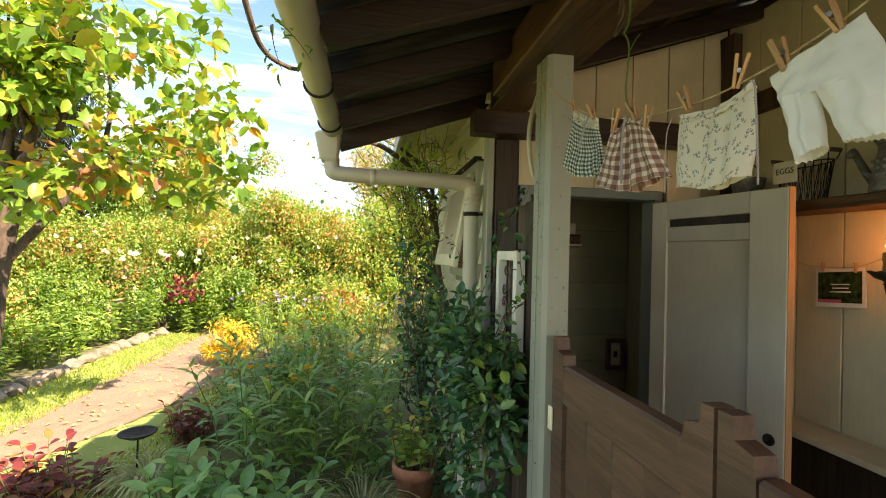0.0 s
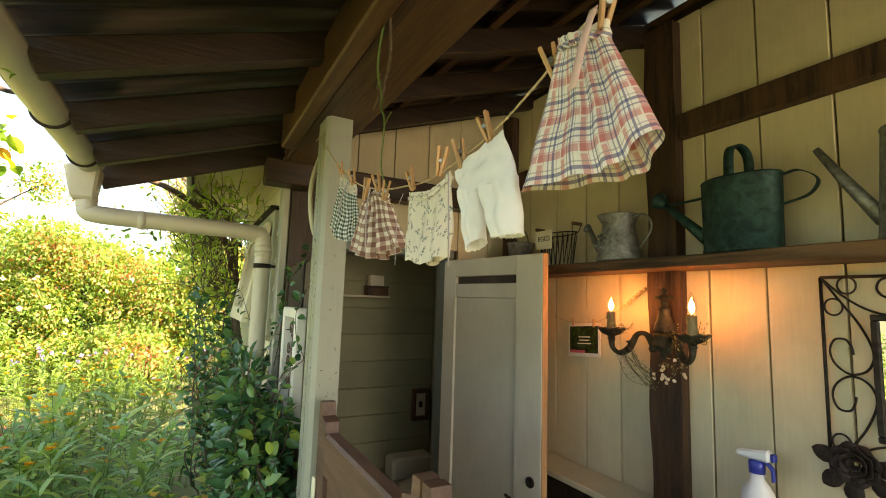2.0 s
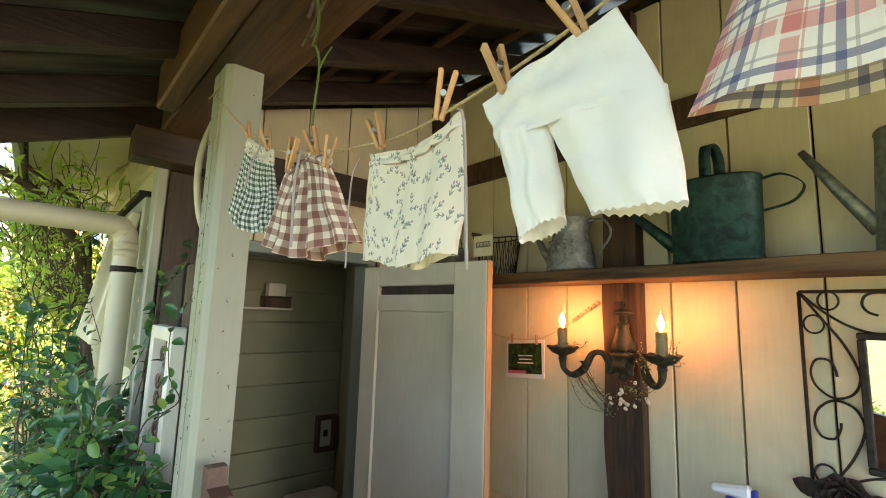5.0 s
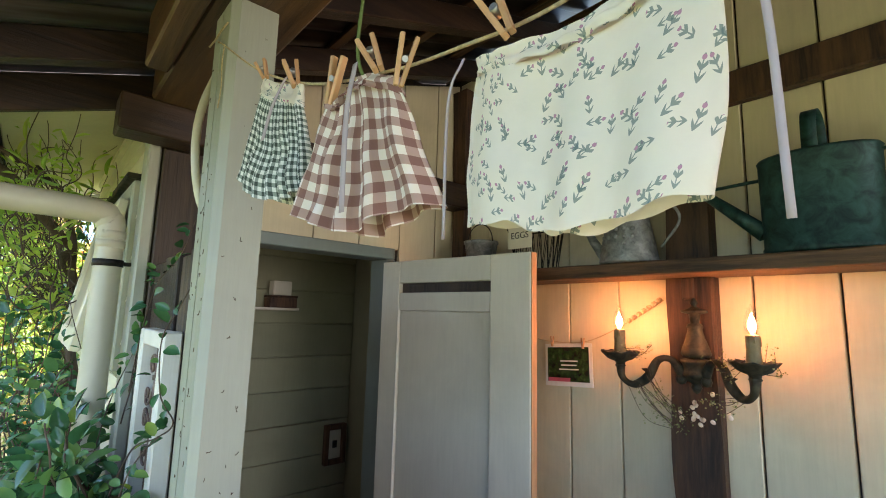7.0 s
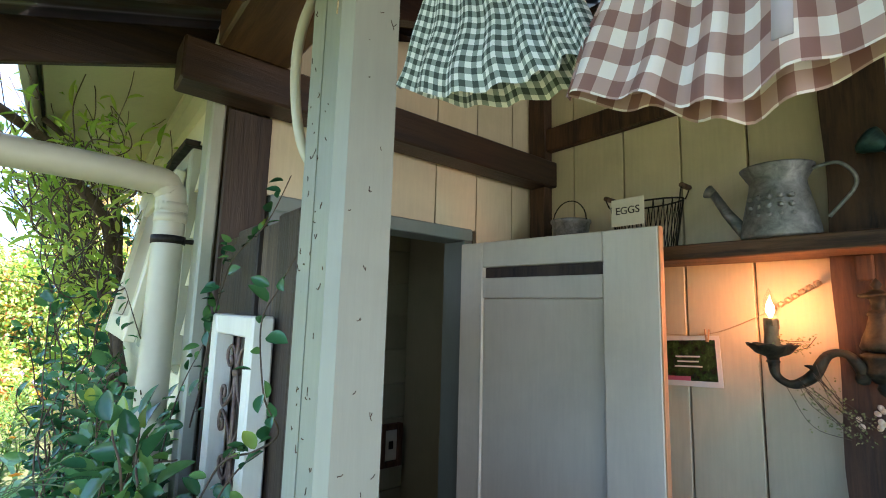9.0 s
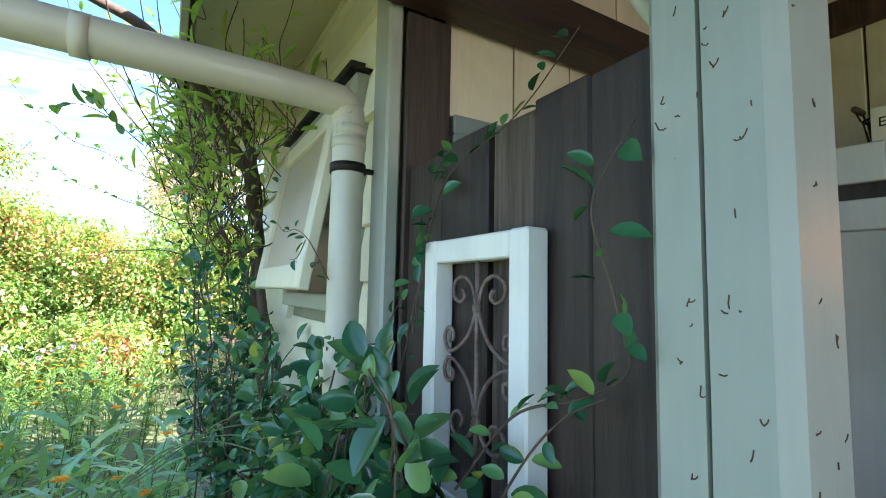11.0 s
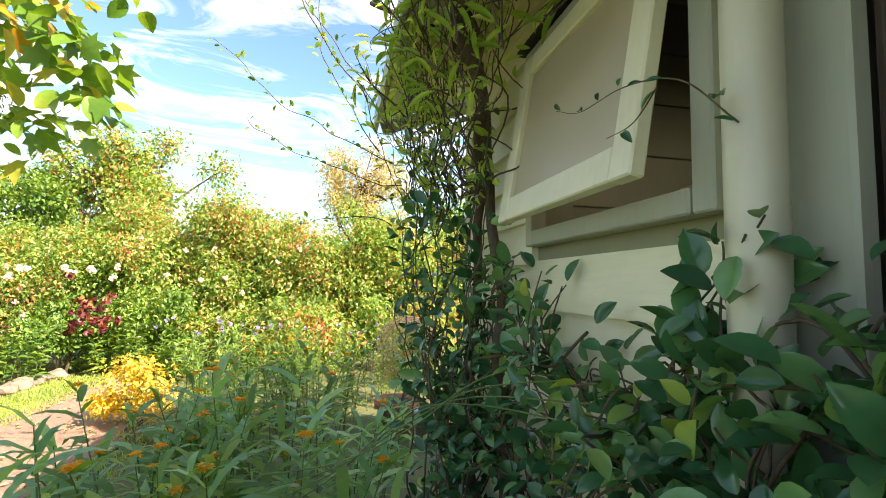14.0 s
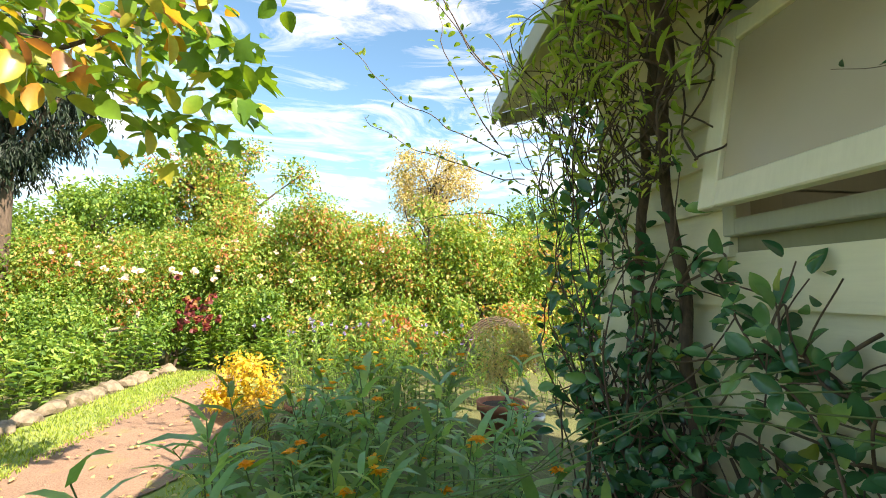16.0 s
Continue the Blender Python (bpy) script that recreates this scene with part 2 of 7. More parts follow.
def foliage(name, stops, gloss=0.45, through_light=0.35, warm=1.25):
    """Leaves: each leaf has its own tone; light passes through in part."""
    m, t, b = nodes_of(name)
    g = t.nodes.new("ShaderNodeNewGeometry")
    patch = noise_tex(t, coords(t), 1.1, 3, 0.6, 0.3)
    a = t.nodes.new("ShaderNodeMapRange")
    a.inputs["From Min"].default_value, a.inputs["From Max"].default_value = 0.3, 0.7
    a.inputs["To Min"].default_value, a.inputs["To Max"].default_value = -0.37, 0.21
    t.links.new(patch, a.inputs["Value"])
    s = t.nodes.new("ShaderNodeMath")
    s.operation = "ADD"
    s.use_clamp = True
    t.links.new(a.outputs[0], s.inputs[0])
    t.links.new(g.outputs["Random Per Island"], s.inputs[1])
    col = ramp(t, s.outputs[0], stops)
    blot = noise_tex(t, coords(t), 45, 3)
    col = mixed(t, 0.4, col, ramp(t, blot, [(0.3, (0.6, 0.65, 0.55)), (0.7, (1.0, 1.0, 0.95))]), "MULTIPLY")
    t.links.new(col, b.inputs["Base Color"])
    b.inputs["Roughness"].default_value = gloss
    tr = t.nodes.new("ShaderNodeBsdfTranslucent")
    t.links.new(mixed(t, 1.0, col, (warm * 1.3, 1.35, 0.6), "MULTIPLY"), tr.inputs["Color"])
    mx = t.nodes.new("ShaderNodeMixShader")
    mx.inputs["Fac"].default_value = through_light
    t.links.new(b.outputs[0], mx.inputs[1])
    t.links.new(tr.outputs[0], mx.inputs[2])
    t.links.new(mx.outputs[0], t.nodes["Material Output"].inputs["Surface"])
    return m


def metal(name, dark, light, rough=0.4, metallic=1.0, scale=14, relief=0.15):
    m, t, b = nodes_of(name)
    n = noise_tex(t, coords(t), scale, 6, 0.65, 0.6)
    t.links.new(ramp(t, n, [(0.35, dark), (0.65, light)]), b.inputs["Base Color"])
    t.links.new(ramp(t, n, [(0.3, (rough + 0.2,) * 3), (0.7, (rough,) * 3)]), b.inputs["Roughness"])
    b.inputs["Metallic"].default_value = metallic
    bump(t, b, n, relief, 0.004)
    return m


def plain(name, colour, rough=0.5, scale=8, vary=0.15, relief=0.1, metallic=0.0):
    m, t, b = nodes_of(name)
    n = noise_tex(t, coords(t), scale, 5, 0.6)
    t.links.new(ramp(t, n, [(0.3, tuple(c * (1 - vary) for c in colour)), (0.7, tuple(min(1, c * (1 + vary)) for c in colour))]), b.inputs["Base Color"])
    b.inputs["Roughness"].default_value = rough
    b.inputs["Metallic"].default_value = metallic
    bump(t, b, noise_tex(t, coords(t), scale * 9, 4), relief, 0.003)
    return m


M_CREAM = paint("cream_painted_planks", (0.69, 0.6, 0.4), (0.34, 0.25, 0.14), 0.55, wear=0.71, soil=0.15, knots=0.85)
M_DOOR = paint("white_painted_door", (0.62, 0.575, 0.46), None, 0.4)
M_FRAMEGREEN = paint("grey_green_frame_paint", (0.17, 0.215, 0.195), None, 0.45)
M_SAGE = paint("sage_painted_post", (0.33, 0.35, 0.29), (0.07, 0.08, 0.07), 0.5, wear=0.7)
M_SAGE2 = paint("sage_painted_trim", (0.42, 0.43, 0.345), None, 0.5)
M_SIDING = paint("pale_yellow_siding", (0.82, 0.77, 0.56), (0.45, 0.4, 0.28), 0.5, grain=(6, 0.5, 6), wear=0.74)
M_SASH = paint("ivory_sash_paint", (0.8, 0.75, 0.56), None, 0.4)
M_WHITE = paint("white_frame_paint", (0.8, 0.79, 0.72), (0.4, 0.38, 0.32), 0.45, wear=0.73)
M_DARKV = timber("dark_stained_boards", (0.008, 0.0045, 0.0032), (0.06, 0.036, 0.023), (1, 1, 0.06), 0.62, 0.8)
M_WEATHER = timber("grey_weathered_board", (0.04, 0.028, 0.02), (0.2, 0.14, 0.1), (1, 1, 0.05), 0.75, 1.0)
M_DARKX = timber("dark_rafter_wood", (0.006, 0.0028, 0.0015), (0.05, 0.024, 0.01), (0.06, 1, 1), 0.5)
M_BEAM = timber("brown_beam_wood", (0.014, 0.006, 0.0025), (0.14, 0.07, 0.026), (1, 0.06, 1), 0.45)
M_SHELF = timber("rough_shelf_wood", (0.026, 0.013, 0.006), (0.17, 0.088, 0.04), (1, 0.07, 1), 0.65, 0.8)
M_GATE = timber("brown_gate_wood", (0.06, 0.03, 0.021), (0.16, 0.083, 0.058), (1, 0.08, 1), 0.5)
M_STUD = timber("weathered_stud", (0.009, 0.004, 0.0022), (0.12, 0.055, 0.024), (1, 1, 0.09), 0.7, 0.9)
M_PEG = timber("peg_wood", (0.42, 0.22, 0.1), (0.62, 0.36, 0.18), (1, 1, 0.1), 0.6, 0.2)
M_PIPE = plain("beige_plastic_pipe", (0.5, 0.47, 0.36), 0.35, 5, 0.1, 0.03)
M_ROOF, _t, _b = nodes_of("old_corrugated_roof_steel")
_n = noise_tex(_t, coords(_t, (0.5, 5.0, 1.0)), 2.2, 4, 0.6)
_t.links.new(ramp(_t, _n, [(0.42, (0.012, 0.007, 0.005)), (0.56, (0.05, 0.03, 0.02)), (0.7, (0.085, 0.09, 0.085))]), _b.inputs["Base Color"])
_b.inputs["Roughness"].default_value, _b.inputs["Metallic"].default_value = 0.4, 0.5
bump(_t, _b, _n, 0.3, 0.01)
M_SHINGLE = plain("dark_roofing", (0.06, 0.06, 0.055), 0.8)
M_SOFFIT = paint("olive_cream_soffit", (0.7, 0.65, 0.42), None, 0.6)
M_IRON = metal("black_wrought_iron", (0.012, 0.01, 0.009), (0.04, 0.033, 0.028), 0.5, 0.6, 30)
M_RUST = metal("faded_rusty_iron", (0.12, 0.07, 0.055), (0.26, 0.19, 0.16), 0.6, 0.3, 30)
M_DARKROOM = paint("olive_room_boards", (0.27, 0.265, 0.165), None, 0.7)
M_SOIL = plain("garden_soil", (0.055, 0.04, 0.028), 0.95, 12, 0.4, 0.6)
M_BARK = timber("rough_bark", (0.035, 0.025, 0.018), (0.15, 0.11, 0.08), (1, 1, 0.25), 0.9, 1.0)
M_VINE = timber("brown_vine_stem", (0.04, 0.026, 0.018), (0.14, 0.095, 0.06), (1, 1, 0.3), 0.85, 0.8)
M_GSTEM = plain("green_stem", (0.08, 0.13, 0.03), 0.6)
M_LF_VINE = foliage("glossy_vine_leaf", [(0.0, (0.02, 0.1, 0.048)), (0.55, (0.052, 0.185, 0.08)), (0.88, (0.13, 0.3, 0.1)), (1.0, (0.34, 0.46, 0.09))], 0.16, 0.25)
M_LF_TREE = foliage("autumn_tree_leaf", [(0.0, (0.1, 0.24, 0.03)), (0.55, (0.2, 0.36, 0.05)), (0.75, (0.45, 0.42, 0.07)), (0.88, (0.55, 0.27, 0.05)), (1.0, (0.34, 0.16, 0.08))], 0.35, 0.4)
M_LF_HEDGE = foliage("hedge_leaf", [(0.0, (0.12, 0.26, 0.05)), (0.5, (0.27, 0.44, 0.1)), (0.74, (0.46, 0.53, 0.17)), (0.87, (0.66, 0.36, 0.15)), (1.0, (0.6, 0.22, 0.14))], 0.55, 0.48)
M_LF_GREEN = foliage("garden_leaf", [(0.0, (0.08, 0.19, 0.04)), (0.5, (0.17, 0.33, 0.06)), (1.0, (0.36, 0.5, 0.12))], 0.5, 0.45)
M_LF_DARK = foliage("lily_leaf", [(0.0, (0.12, 0.32, 0.13)), (0.6, (0.23, 0.48, 0.21)), (1.0, (0.42, 0.62, 0.27))], 0.24, 0.45)
M_LF_YELLOW = foliage("yellow_leaf", [(0.0, (0.62, 0.5, 0.05)), (0.6, (0.8, 0.6, 0.08)), (1.0, (0.7, 0.42, 0.1))], 0.5, 0.35)
M_LF_BIRCH = foliage("dry_gold_leaf", [(0.0, (0.38, 0.36, 0.16)), (0.6, (0.6, 0.52, 0.25)), (1.0, (0.65, 0.5, 0.3))], 0.6, 0.35)
M_LF_RED = foliage("red_leaf", [(0.0, (0.12, 0.02, 0.025)), (0.6, (0.24, 0.05, 0.05)), (1.0, (0.4, 0.26, 0.06))], 0.45, 0.3)
M_LF_FIR = foliage("dark_fir_needles", [(0.0, (0.012, 0.03, 0.02)), (1.0, (0.035, 0.07, 0.04))], 0.6, 0.15)
M_LF_SHOOT = foliage("bright_shoot_leaf", [(0.0, (0.2, 0.38, 0.06)), (0.6, (0.36, 0.54, 0.12)), (1.0, (0.55, 0.66, 0.22))], 0.4, 0.5)
M_GRASS = foliage("lawn_grass", [(0.0, (0.26, 0.4, 0.06)), (0.6, (0.42, 0.55, 0.12)), (1.0, (0.55, 0.6, 0.2))], 0.6, 0.45)
M_PALEGRASS = foliage("pale_sedge", [(0.0, (0.14, 0.19, 0.08)), (1.0, (0.5, 0.5, 0.3))], 0.5, 0.3)
M_ORANGE = foliage("orange_petal", [(0.0, (0.85, 0.34, 0.01)), (1.0, (0.9, 0.52, 0.03))], 0.6, 0.3)
M_WPETAL = foliage("white_petal", [(0.0, (0.75, 0.72, 0.68)), (1.0, (0.85, 0.6, 0.58))], 0.6, 0.3)
M_BPETAL = foliage("lilac_petal", [(0.0, (0.3, 0.27, 0.6)), (1.0, (0.5, 0.45, 0.75))], 0.6, 0.3)
M_TERRA = plain("terracotta", (0.36, 0.13, 0.07), 0.8, 14, 0.3, 0.3)
M_STONE = plain("edging_stone", (0.22, 0.18, 0.13), 0.9, 12, 0.5, 1.0)

# ---- the large structure ----
ROOF_Z = lambda x: 2.98 - 0.34 * (2.0 - x)      # underside of the porch roof
BACK, END, FRONT = 2.0, 2.37, 0.62              # planked back wall, end wall, line of the posts


def setting(name, bm, material, label="", category=""):
    return tagged(part(name, bm, material, None, label), label, category, "", "structure")


# ground: one sheet to the horizon, with the path and the lawn laid on it
def ground_mat():
    m, t, b = nodes_of("ground_earth_and_grass")
    n1 = noise_tex(t, coords(t), 1.3, 6, 0.6)
    n2 = noise_tex(t, coords(t), 25, 5, 0.65)
    c = mixed(t, n2, ramp(t, n1, [(0.35, (0.06, 0.045, 0.03)), (0.6, (0.1, 0.13, 0.04))]), (0.14, 0.15, 0.06))
    t.links.new(c, b.inputs["Base Color"])
    b.inputs["Roughness"].default_value = 0.95
    bump(t, b, n2, 0.8, 0.02)
    return m


def path_mat():
    m, t, b = nodes_of("pinkish_gravel_path")
    n1 = noise_tex(t, coords(t), 2.2, 6, 0.65, 0.4)
    n2 = noise_tex(t, coords(t), 70, 4, 0.7)
    c = mixed(t, ramp(t, n2, [(0.35, (0, 0, 0)), (0.65, (1, 1, 1))]), ramp(t, n1, [(0.35, (0.17, 0.1, 0.065)), (0.62, (0.27, 0.165, 0.11))]), (0.33, 0.22, 0.15))
    c = mixed(t, ramp(t, n1, [(0.6, (0, 0, 0)), (0.74, (1, 1, 1))]), c, (0.2, 0.22, 0.08))
    t.links.new(c, b.inputs["Base Color"])
    b.inputs["Roughness"].default_value = 0.95
    bump(t, b, n2, 0.7, 0.012)
    return m


def lawn_mat():
    m, t, b = nodes_of("mown_lawn_turf")
    n1 = noise_tex(t, coords(t), 3, 5)
    n2 = noise_tex(t, coords(t), 60, 4, 0.7)
    c = mixed(t, n2, ramp(t, n1, [(0.3, (0.17, 0.27, 0.05)), (0.7, (0.28, 0.38, 0.09))]), (0.27, 0.33, 0.1))
    t.links.new(c, b.inputs["Base Color"])
    b.inputs["Roughness"].default_value = 0.95
    bump(t, b, n2, 0.8, 0.015)
    return m


def flat_patch(name, left, right, z, material, label, steps=40):
    """A strip of ground between two smooth edge lines, with a wavering border."""
    a, c = spline(left, steps // len(left) + 4), spline(right, steps // len(right) + 4)
    k = min(len(a), len(c))
    bm = bmesh.new()
    rows = []
    for i in range(k):
        w = Vector((noise.noise((i * 0.7, 3.1, z * 50)) * 0.06, noise.noise((i * 0.7, 9.1, z * 50)) * 0.05, 0))
        p, q = a[i] + w, c[i] - w
        rows.append([bm.verts.new((p.lerp(q, j / 8).x, p.lerp(q, j / 8).y, z + 0.012 * noise.noise((p.x + j, p.y, 0)))) for j in range(9)])
    for r0, r1 in zip(rows, rows[1:]):
        for j in range(8):
            bm.faces.new((r0[j], r0[j + 1], r1[j + 1], r1[j]))
    bmesh.ops.recalc_face_normals(bm, faces=bm.faces)
    return setting(name, bm, material, label, "ground")


bm = bmesh.new()
bmesh.ops.create_grid(bm, x_segments=60, y_segments=60, size=400)
for v in bm.verts:
    d = math.hypot(v.co.x, v.co.y)
    v.co.z = 0.0 if d < 40 else 0.6 * noise.noise(v.co / 60)
setting("ground", bm, ground_mat(), "dark garden soil with patches of moss and grass", "ground")
flat_patch("path", [(-4.3, 0.5, 0), (-3.6, 3.0, 0), (-3.1, 4.9, 0), (-3.1, 7.0, 0), (-3.15, 8.4, 0), (-3.1, 9.6, 0)], [(-2.9, 0.5, 0), (-2.7, 3.2, 0), (-2.0, 5.1, 0), (-1.72, 6.3, 0), (-2.35, 8.0, 0), (-2.6, 9.6, 0)], 0.022, path_mat(), "pinkish brown gravel garden path with worn grass edges")
flat_patch("lawn", [(-4.0, -1.0, 0), (-3.7, 3.2, 0), (-3.62, 5.2, 0), (-3.8, 7.2, 0), (-3.6, 9.6, 0)], [(-0.2, -1.0, 0), (-0.9, 2.6, 0), (-1.3, 4.2, 0), (-1.9, 6.5, 0), (-2.4, 9.6, 0)], 0.008, lawn_mat(), "bright mown grass verge along the garden path")
setting("floor", boxm(0.7, -2.6, -0.2, 2.2, END, 0.0 + 0.03, 0.01), plain("porch_concrete", (0.25, 0.23, 0.2), 0.85, 5, 0.2, 0.3), "plain grey concrete porch floor", "floor")

# back wall of the porch: backing and vertical planks
wall_back = setting("wall_back", boxm(BACK + 0.024, -2.6, 0, BACK + 0.14, END + 0.1, 3.048, 0), M_DARKV, "cream painted wall of vertical wooden planks", "wall")
y, k = END, 0
while y > -2.55:
    w = 0.205 + 0.03 * RND.random()
    dx = 0.003 * RND.random()
    part("plank", boxm(BACK + dx, y - w + 0.006, 0.03, BACK + 0.024 + dx - 0.003, y, 2.97, 0.003), M_CREAM, wall_back)
    y -= w
# side wall behind the camera, closing the porch
setting("wall_side", boxm(0.7, -2.72, 0, 2.14, -2.6, 0.9, 0), M_CREAM, "low cream painted side wall of the porch", "wall")

# end wall with the doorway to the little room
DOOR_X0, DOOR_X1, DOOR_TOP = 0.84, 1.555, 1.975
wall_end = setting("wall_end", boxm(DOOR_X1, END + 0.022, 0, BACK, END + 0.1, 2.9, 0), M_DARKV, "cream planked end wall round a doorway", "wall")
part("lintel_wall", boxm(0.78, END + 0.022, DOOR_TOP + 0.05, DOOR_X1, END + 0.1, 2.75, 0), M_DARKV, wall_end)
x = 0.77
while x < BACK - 0.02:
    w = min(0.215, BACK - 0.003 - x)
    z0 = DOOR_TOP + 0.05 if x < DOOR_X1 - 0.05 else 0.03
    z1 = ROOF_Z(x) - 0.02
    bm = bmesh.new()
    vs = box(bm, x, END, z0, x + w - 0.006, END + 0.02, z1, 0.0)
    for v in bm.verts:
        if v.co.z > z1 - 0.01:
            v.co.z = ROOF_Z(v.co.x) - 0.015
    part("plank", bm, M_CREAM, wall_end)
    x += w
door_frame = setting("door_frame", boxm(DOOR_X0 - 0.06, END - 0.018, DOOR_TOP, DOOR_X1 + 0.04, END + 0.11, DOOR_TOP + 0.05, 0.004), M_FRAMEGREEN, "grey green painted door frame", "door frame")
part("jamb", boxm(DOOR_X0 - 0.06, END - 0.018, 0, DOOR_X0, END + 0.11, DOOR_TOP, 0.004), M_FRAMEGREEN, door_frame)
part("jamb", boxm(DOOR_X1 - 0.005, END - 0.018, 0, DOOR_X1 + 0.04, END + 0.11, DOOR_TOP, 0.004), M_FRAMEGREEN, door_frame)

# front of the little room: siding wall with a window opening
SID, WALL_Y0, WALL_Y1 = 0.63, 2.46, 4.3
WIN_Y0, WIN_Y1, WIN_Z0, WIN_Z1 = 2.64, 3.36, 1.56, 2.13
wall_front = setting("wall_front", boxm(SID + 0.02, WALL_Y0, 0, SID + 0.12, WIN_Y0, 2.62, 0), M_DARKROOM, "pale yellow lap siding wall of the garden shed", "wall")
part("wall_piece", boxm(SID + 0.02, WIN_Y1, 0, SID + 0.12, WALL_Y1, 2.62, 0), M_DARKROOM, wall_front)
part("wall_piece", boxm(SID + 0.02, WIN_Y0, 0, SID + 0.12, WIN_Y1, WIN_Z0, 0), M_DARKROOM, wall_front)
part("wall_piece", boxm(SID + 0.02, WIN_Y0, WIN_Z1, SID + 0.12, WIN_Y1, 2.62, 0), M_DARKROOM, wall_front)
z = 0.12
lap = 0.148


def lap_board(y0, y1, z0):
    bm = bmesh.new()
    pr = [(SID + 0.019, z0), (SID - 0.013, z0), (SID + 0.013, z0 + lap + 0.012), (SID + 0.019, z0 + lap + 0.012)]
    a = [bm.verts.new((px, y0, pz)) for px, pz in pr]
    c = [bm.verts.new((px, y1, pz)) for px, pz in pr]
    for i in range(4):
        bm.faces.new((a[i], a[(i + 1) % 4], c[(i + 1) % 4], c[i]))
    bm.faces.new(a[::-1])
    bm.faces.new(c)
    bmesh.ops.recalc_face_normals(bm, faces=bm.faces)
    part("siding_board", bm, M_SIDING, wall_front)


while z < 2.6:
    if z + lap > WIN_Z0 - 0.02 and z < WIN_Z1 + 0.05:
        lap_board(WALL_Y0, WIN_Y0 - 0.055, z)
        lap_board(WIN_Y1 + 0.055, WALL_Y1, z)
    else:
        lap_board(WALL_Y0, WALL_Y1, z)
    z += lap
setting("wall_far", boxm(SID + 0.02, WALL_Y1, 0, 3.2, WALL_Y1 + 0.1, 3.2, 0), M_SIDING, "pale yellow gable wall of the shed", "wall")
setting("wall_room_back", boxm(BACK + 0.02, END + 0.1, 0, BACK + 0.14, WALL_Y1, 3.0, 0), M_DARKROOM, "dim olive back wall of the small room", "wall")
room = setting("wall_room", boxm(SID + 0.13, 3.42, 0.05, BACK + 0.01, 3.5, 2.6, 0), M_DARKROOM, "olive painted horizontal board wall of the small room", "wall")
for i in range(13):
    part("board", boxm(SID + 0.125, 3.4, 0.06 + i * 0.2, BACK + 0.015, 3.418, 0.254 + i * 0.2, 0.003), M_DARKROOM, room)
setting("ceiling_room", boxm(SID + 0.125, END + 0.105, 2.62, BACK + 0.015, WALL_Y1 - 0.002, 2.66, 0), M_DARKROOM, "dim boarded ceiling of the small room", "ceiling")
setting("floor_room", boxm(SID + 0.125, END + 0.105, -0.1, BACK + 0.015, WALL_Y1 - 0.002, 0.035, 0), M_DARKROOM, "dim floor of the small room", "floor")
tagged(setting("corner_board", boxm(0.602, 2.365, 0, 0.64, 2.455, 2.44, 0.006), M_SAGE2, "grey green painted corner board beside the downpipe", "trim"))

# shed roof above the siding wall
roof = setting("shed_roof", boxm(0, 0, 0, 3.0, 2.27, 0.03, 0.0), M_SHINGLE, "dark roof with a grey green soffit and fascia", "roof")
roof.matrix_world = pose(0.19, 2.57, 2.42, 0, -18.8, 0)
bpy.context.view_layer.update()
part("soffit", boxm(0.01, 0.02, -0.03, 3.0, 2.24, -0.004, 0, roof.matrix_world), M_SOFFIT, roof)
part("fascia", boxm(0.165, 2.58, 2.33, 0.188, 4.83, 2.44, 0.003), M_SAGE2, roof)
part("bargeboard", boxm(0.0, 2.24, -0.11, 3.0, 2.265, -0.031, 0.003, roof.matrix_world), M_SAGE2, roof)

# porch roof: corrugated steel on battens and rafters
RY0, RY1 = -2.7, 2.56
SLOPE = math.degrees(math.atan(0.34))
bm = bmesh.new()
n = 150
for i in range(n + 1):
    yy = RY0 + (RY1 - RY0) * i / n
    dz = 0.012 * math.sin(i * math.pi / 2)
    for xx in (-0.21, 3.4):
        bm.verts.new((xx, yy, ROOF_Z(xx) + 0.075 + dz))
bm.verts.ensure_lookup_table()
for i in range(n):
    f = bm.faces.new([bm.verts[2 * i + j] for j in (0, 1, 3, 2)])
    f.smooth = True
sheet = setting("ceiling_porch", bm, M_ROOF, "dark corrugated steel roof sheet of the porch", "roof")
mod = sheet.modifiers.new("thickness", "SOLIDIFY")
mod.thickness = 0.003
rafters = setting("rafters", boxm(-0.14, -0.02, 0, 2.3, 0.02, 0.07, 0.003, pose(0, -2.5, ROOF_Z(0) - 0.045, 0, -SLOPE, 0)), M_DARKX, "dark stained rafters under the porch roof", "rafter")
yy = -2.08
while yy < 2.5:
    part("rafter", boxm(-0.14, -0.026, -0.012, 2.3, 0.026, 0.075, 0.004, pose(0, yy, ROOF_Z(0) - 0.045, 0, -SLOPE, 0)), M_DARKX, rafters)
    yy += 0.424
part("bargeboard", boxm(-0.17, -0.014, -0.02, 2.3, 0.014, 0.1, 0.004, pose(0, 2.53, ROOF_Z(0) - 0.05, 0, -SLOPE, 0)), M_DARKX, rafters)
for i in range(6):
    xx = 0.8 + i * 0.3
    part("batten", boxm(xx, RY0 + 0.05, ROOF_Z(xx) + 0.037, xx + 0.035, RY1 - 0.06, ROOF_Z(xx) + 0.057, 0.002), M_BEAM, rafters)

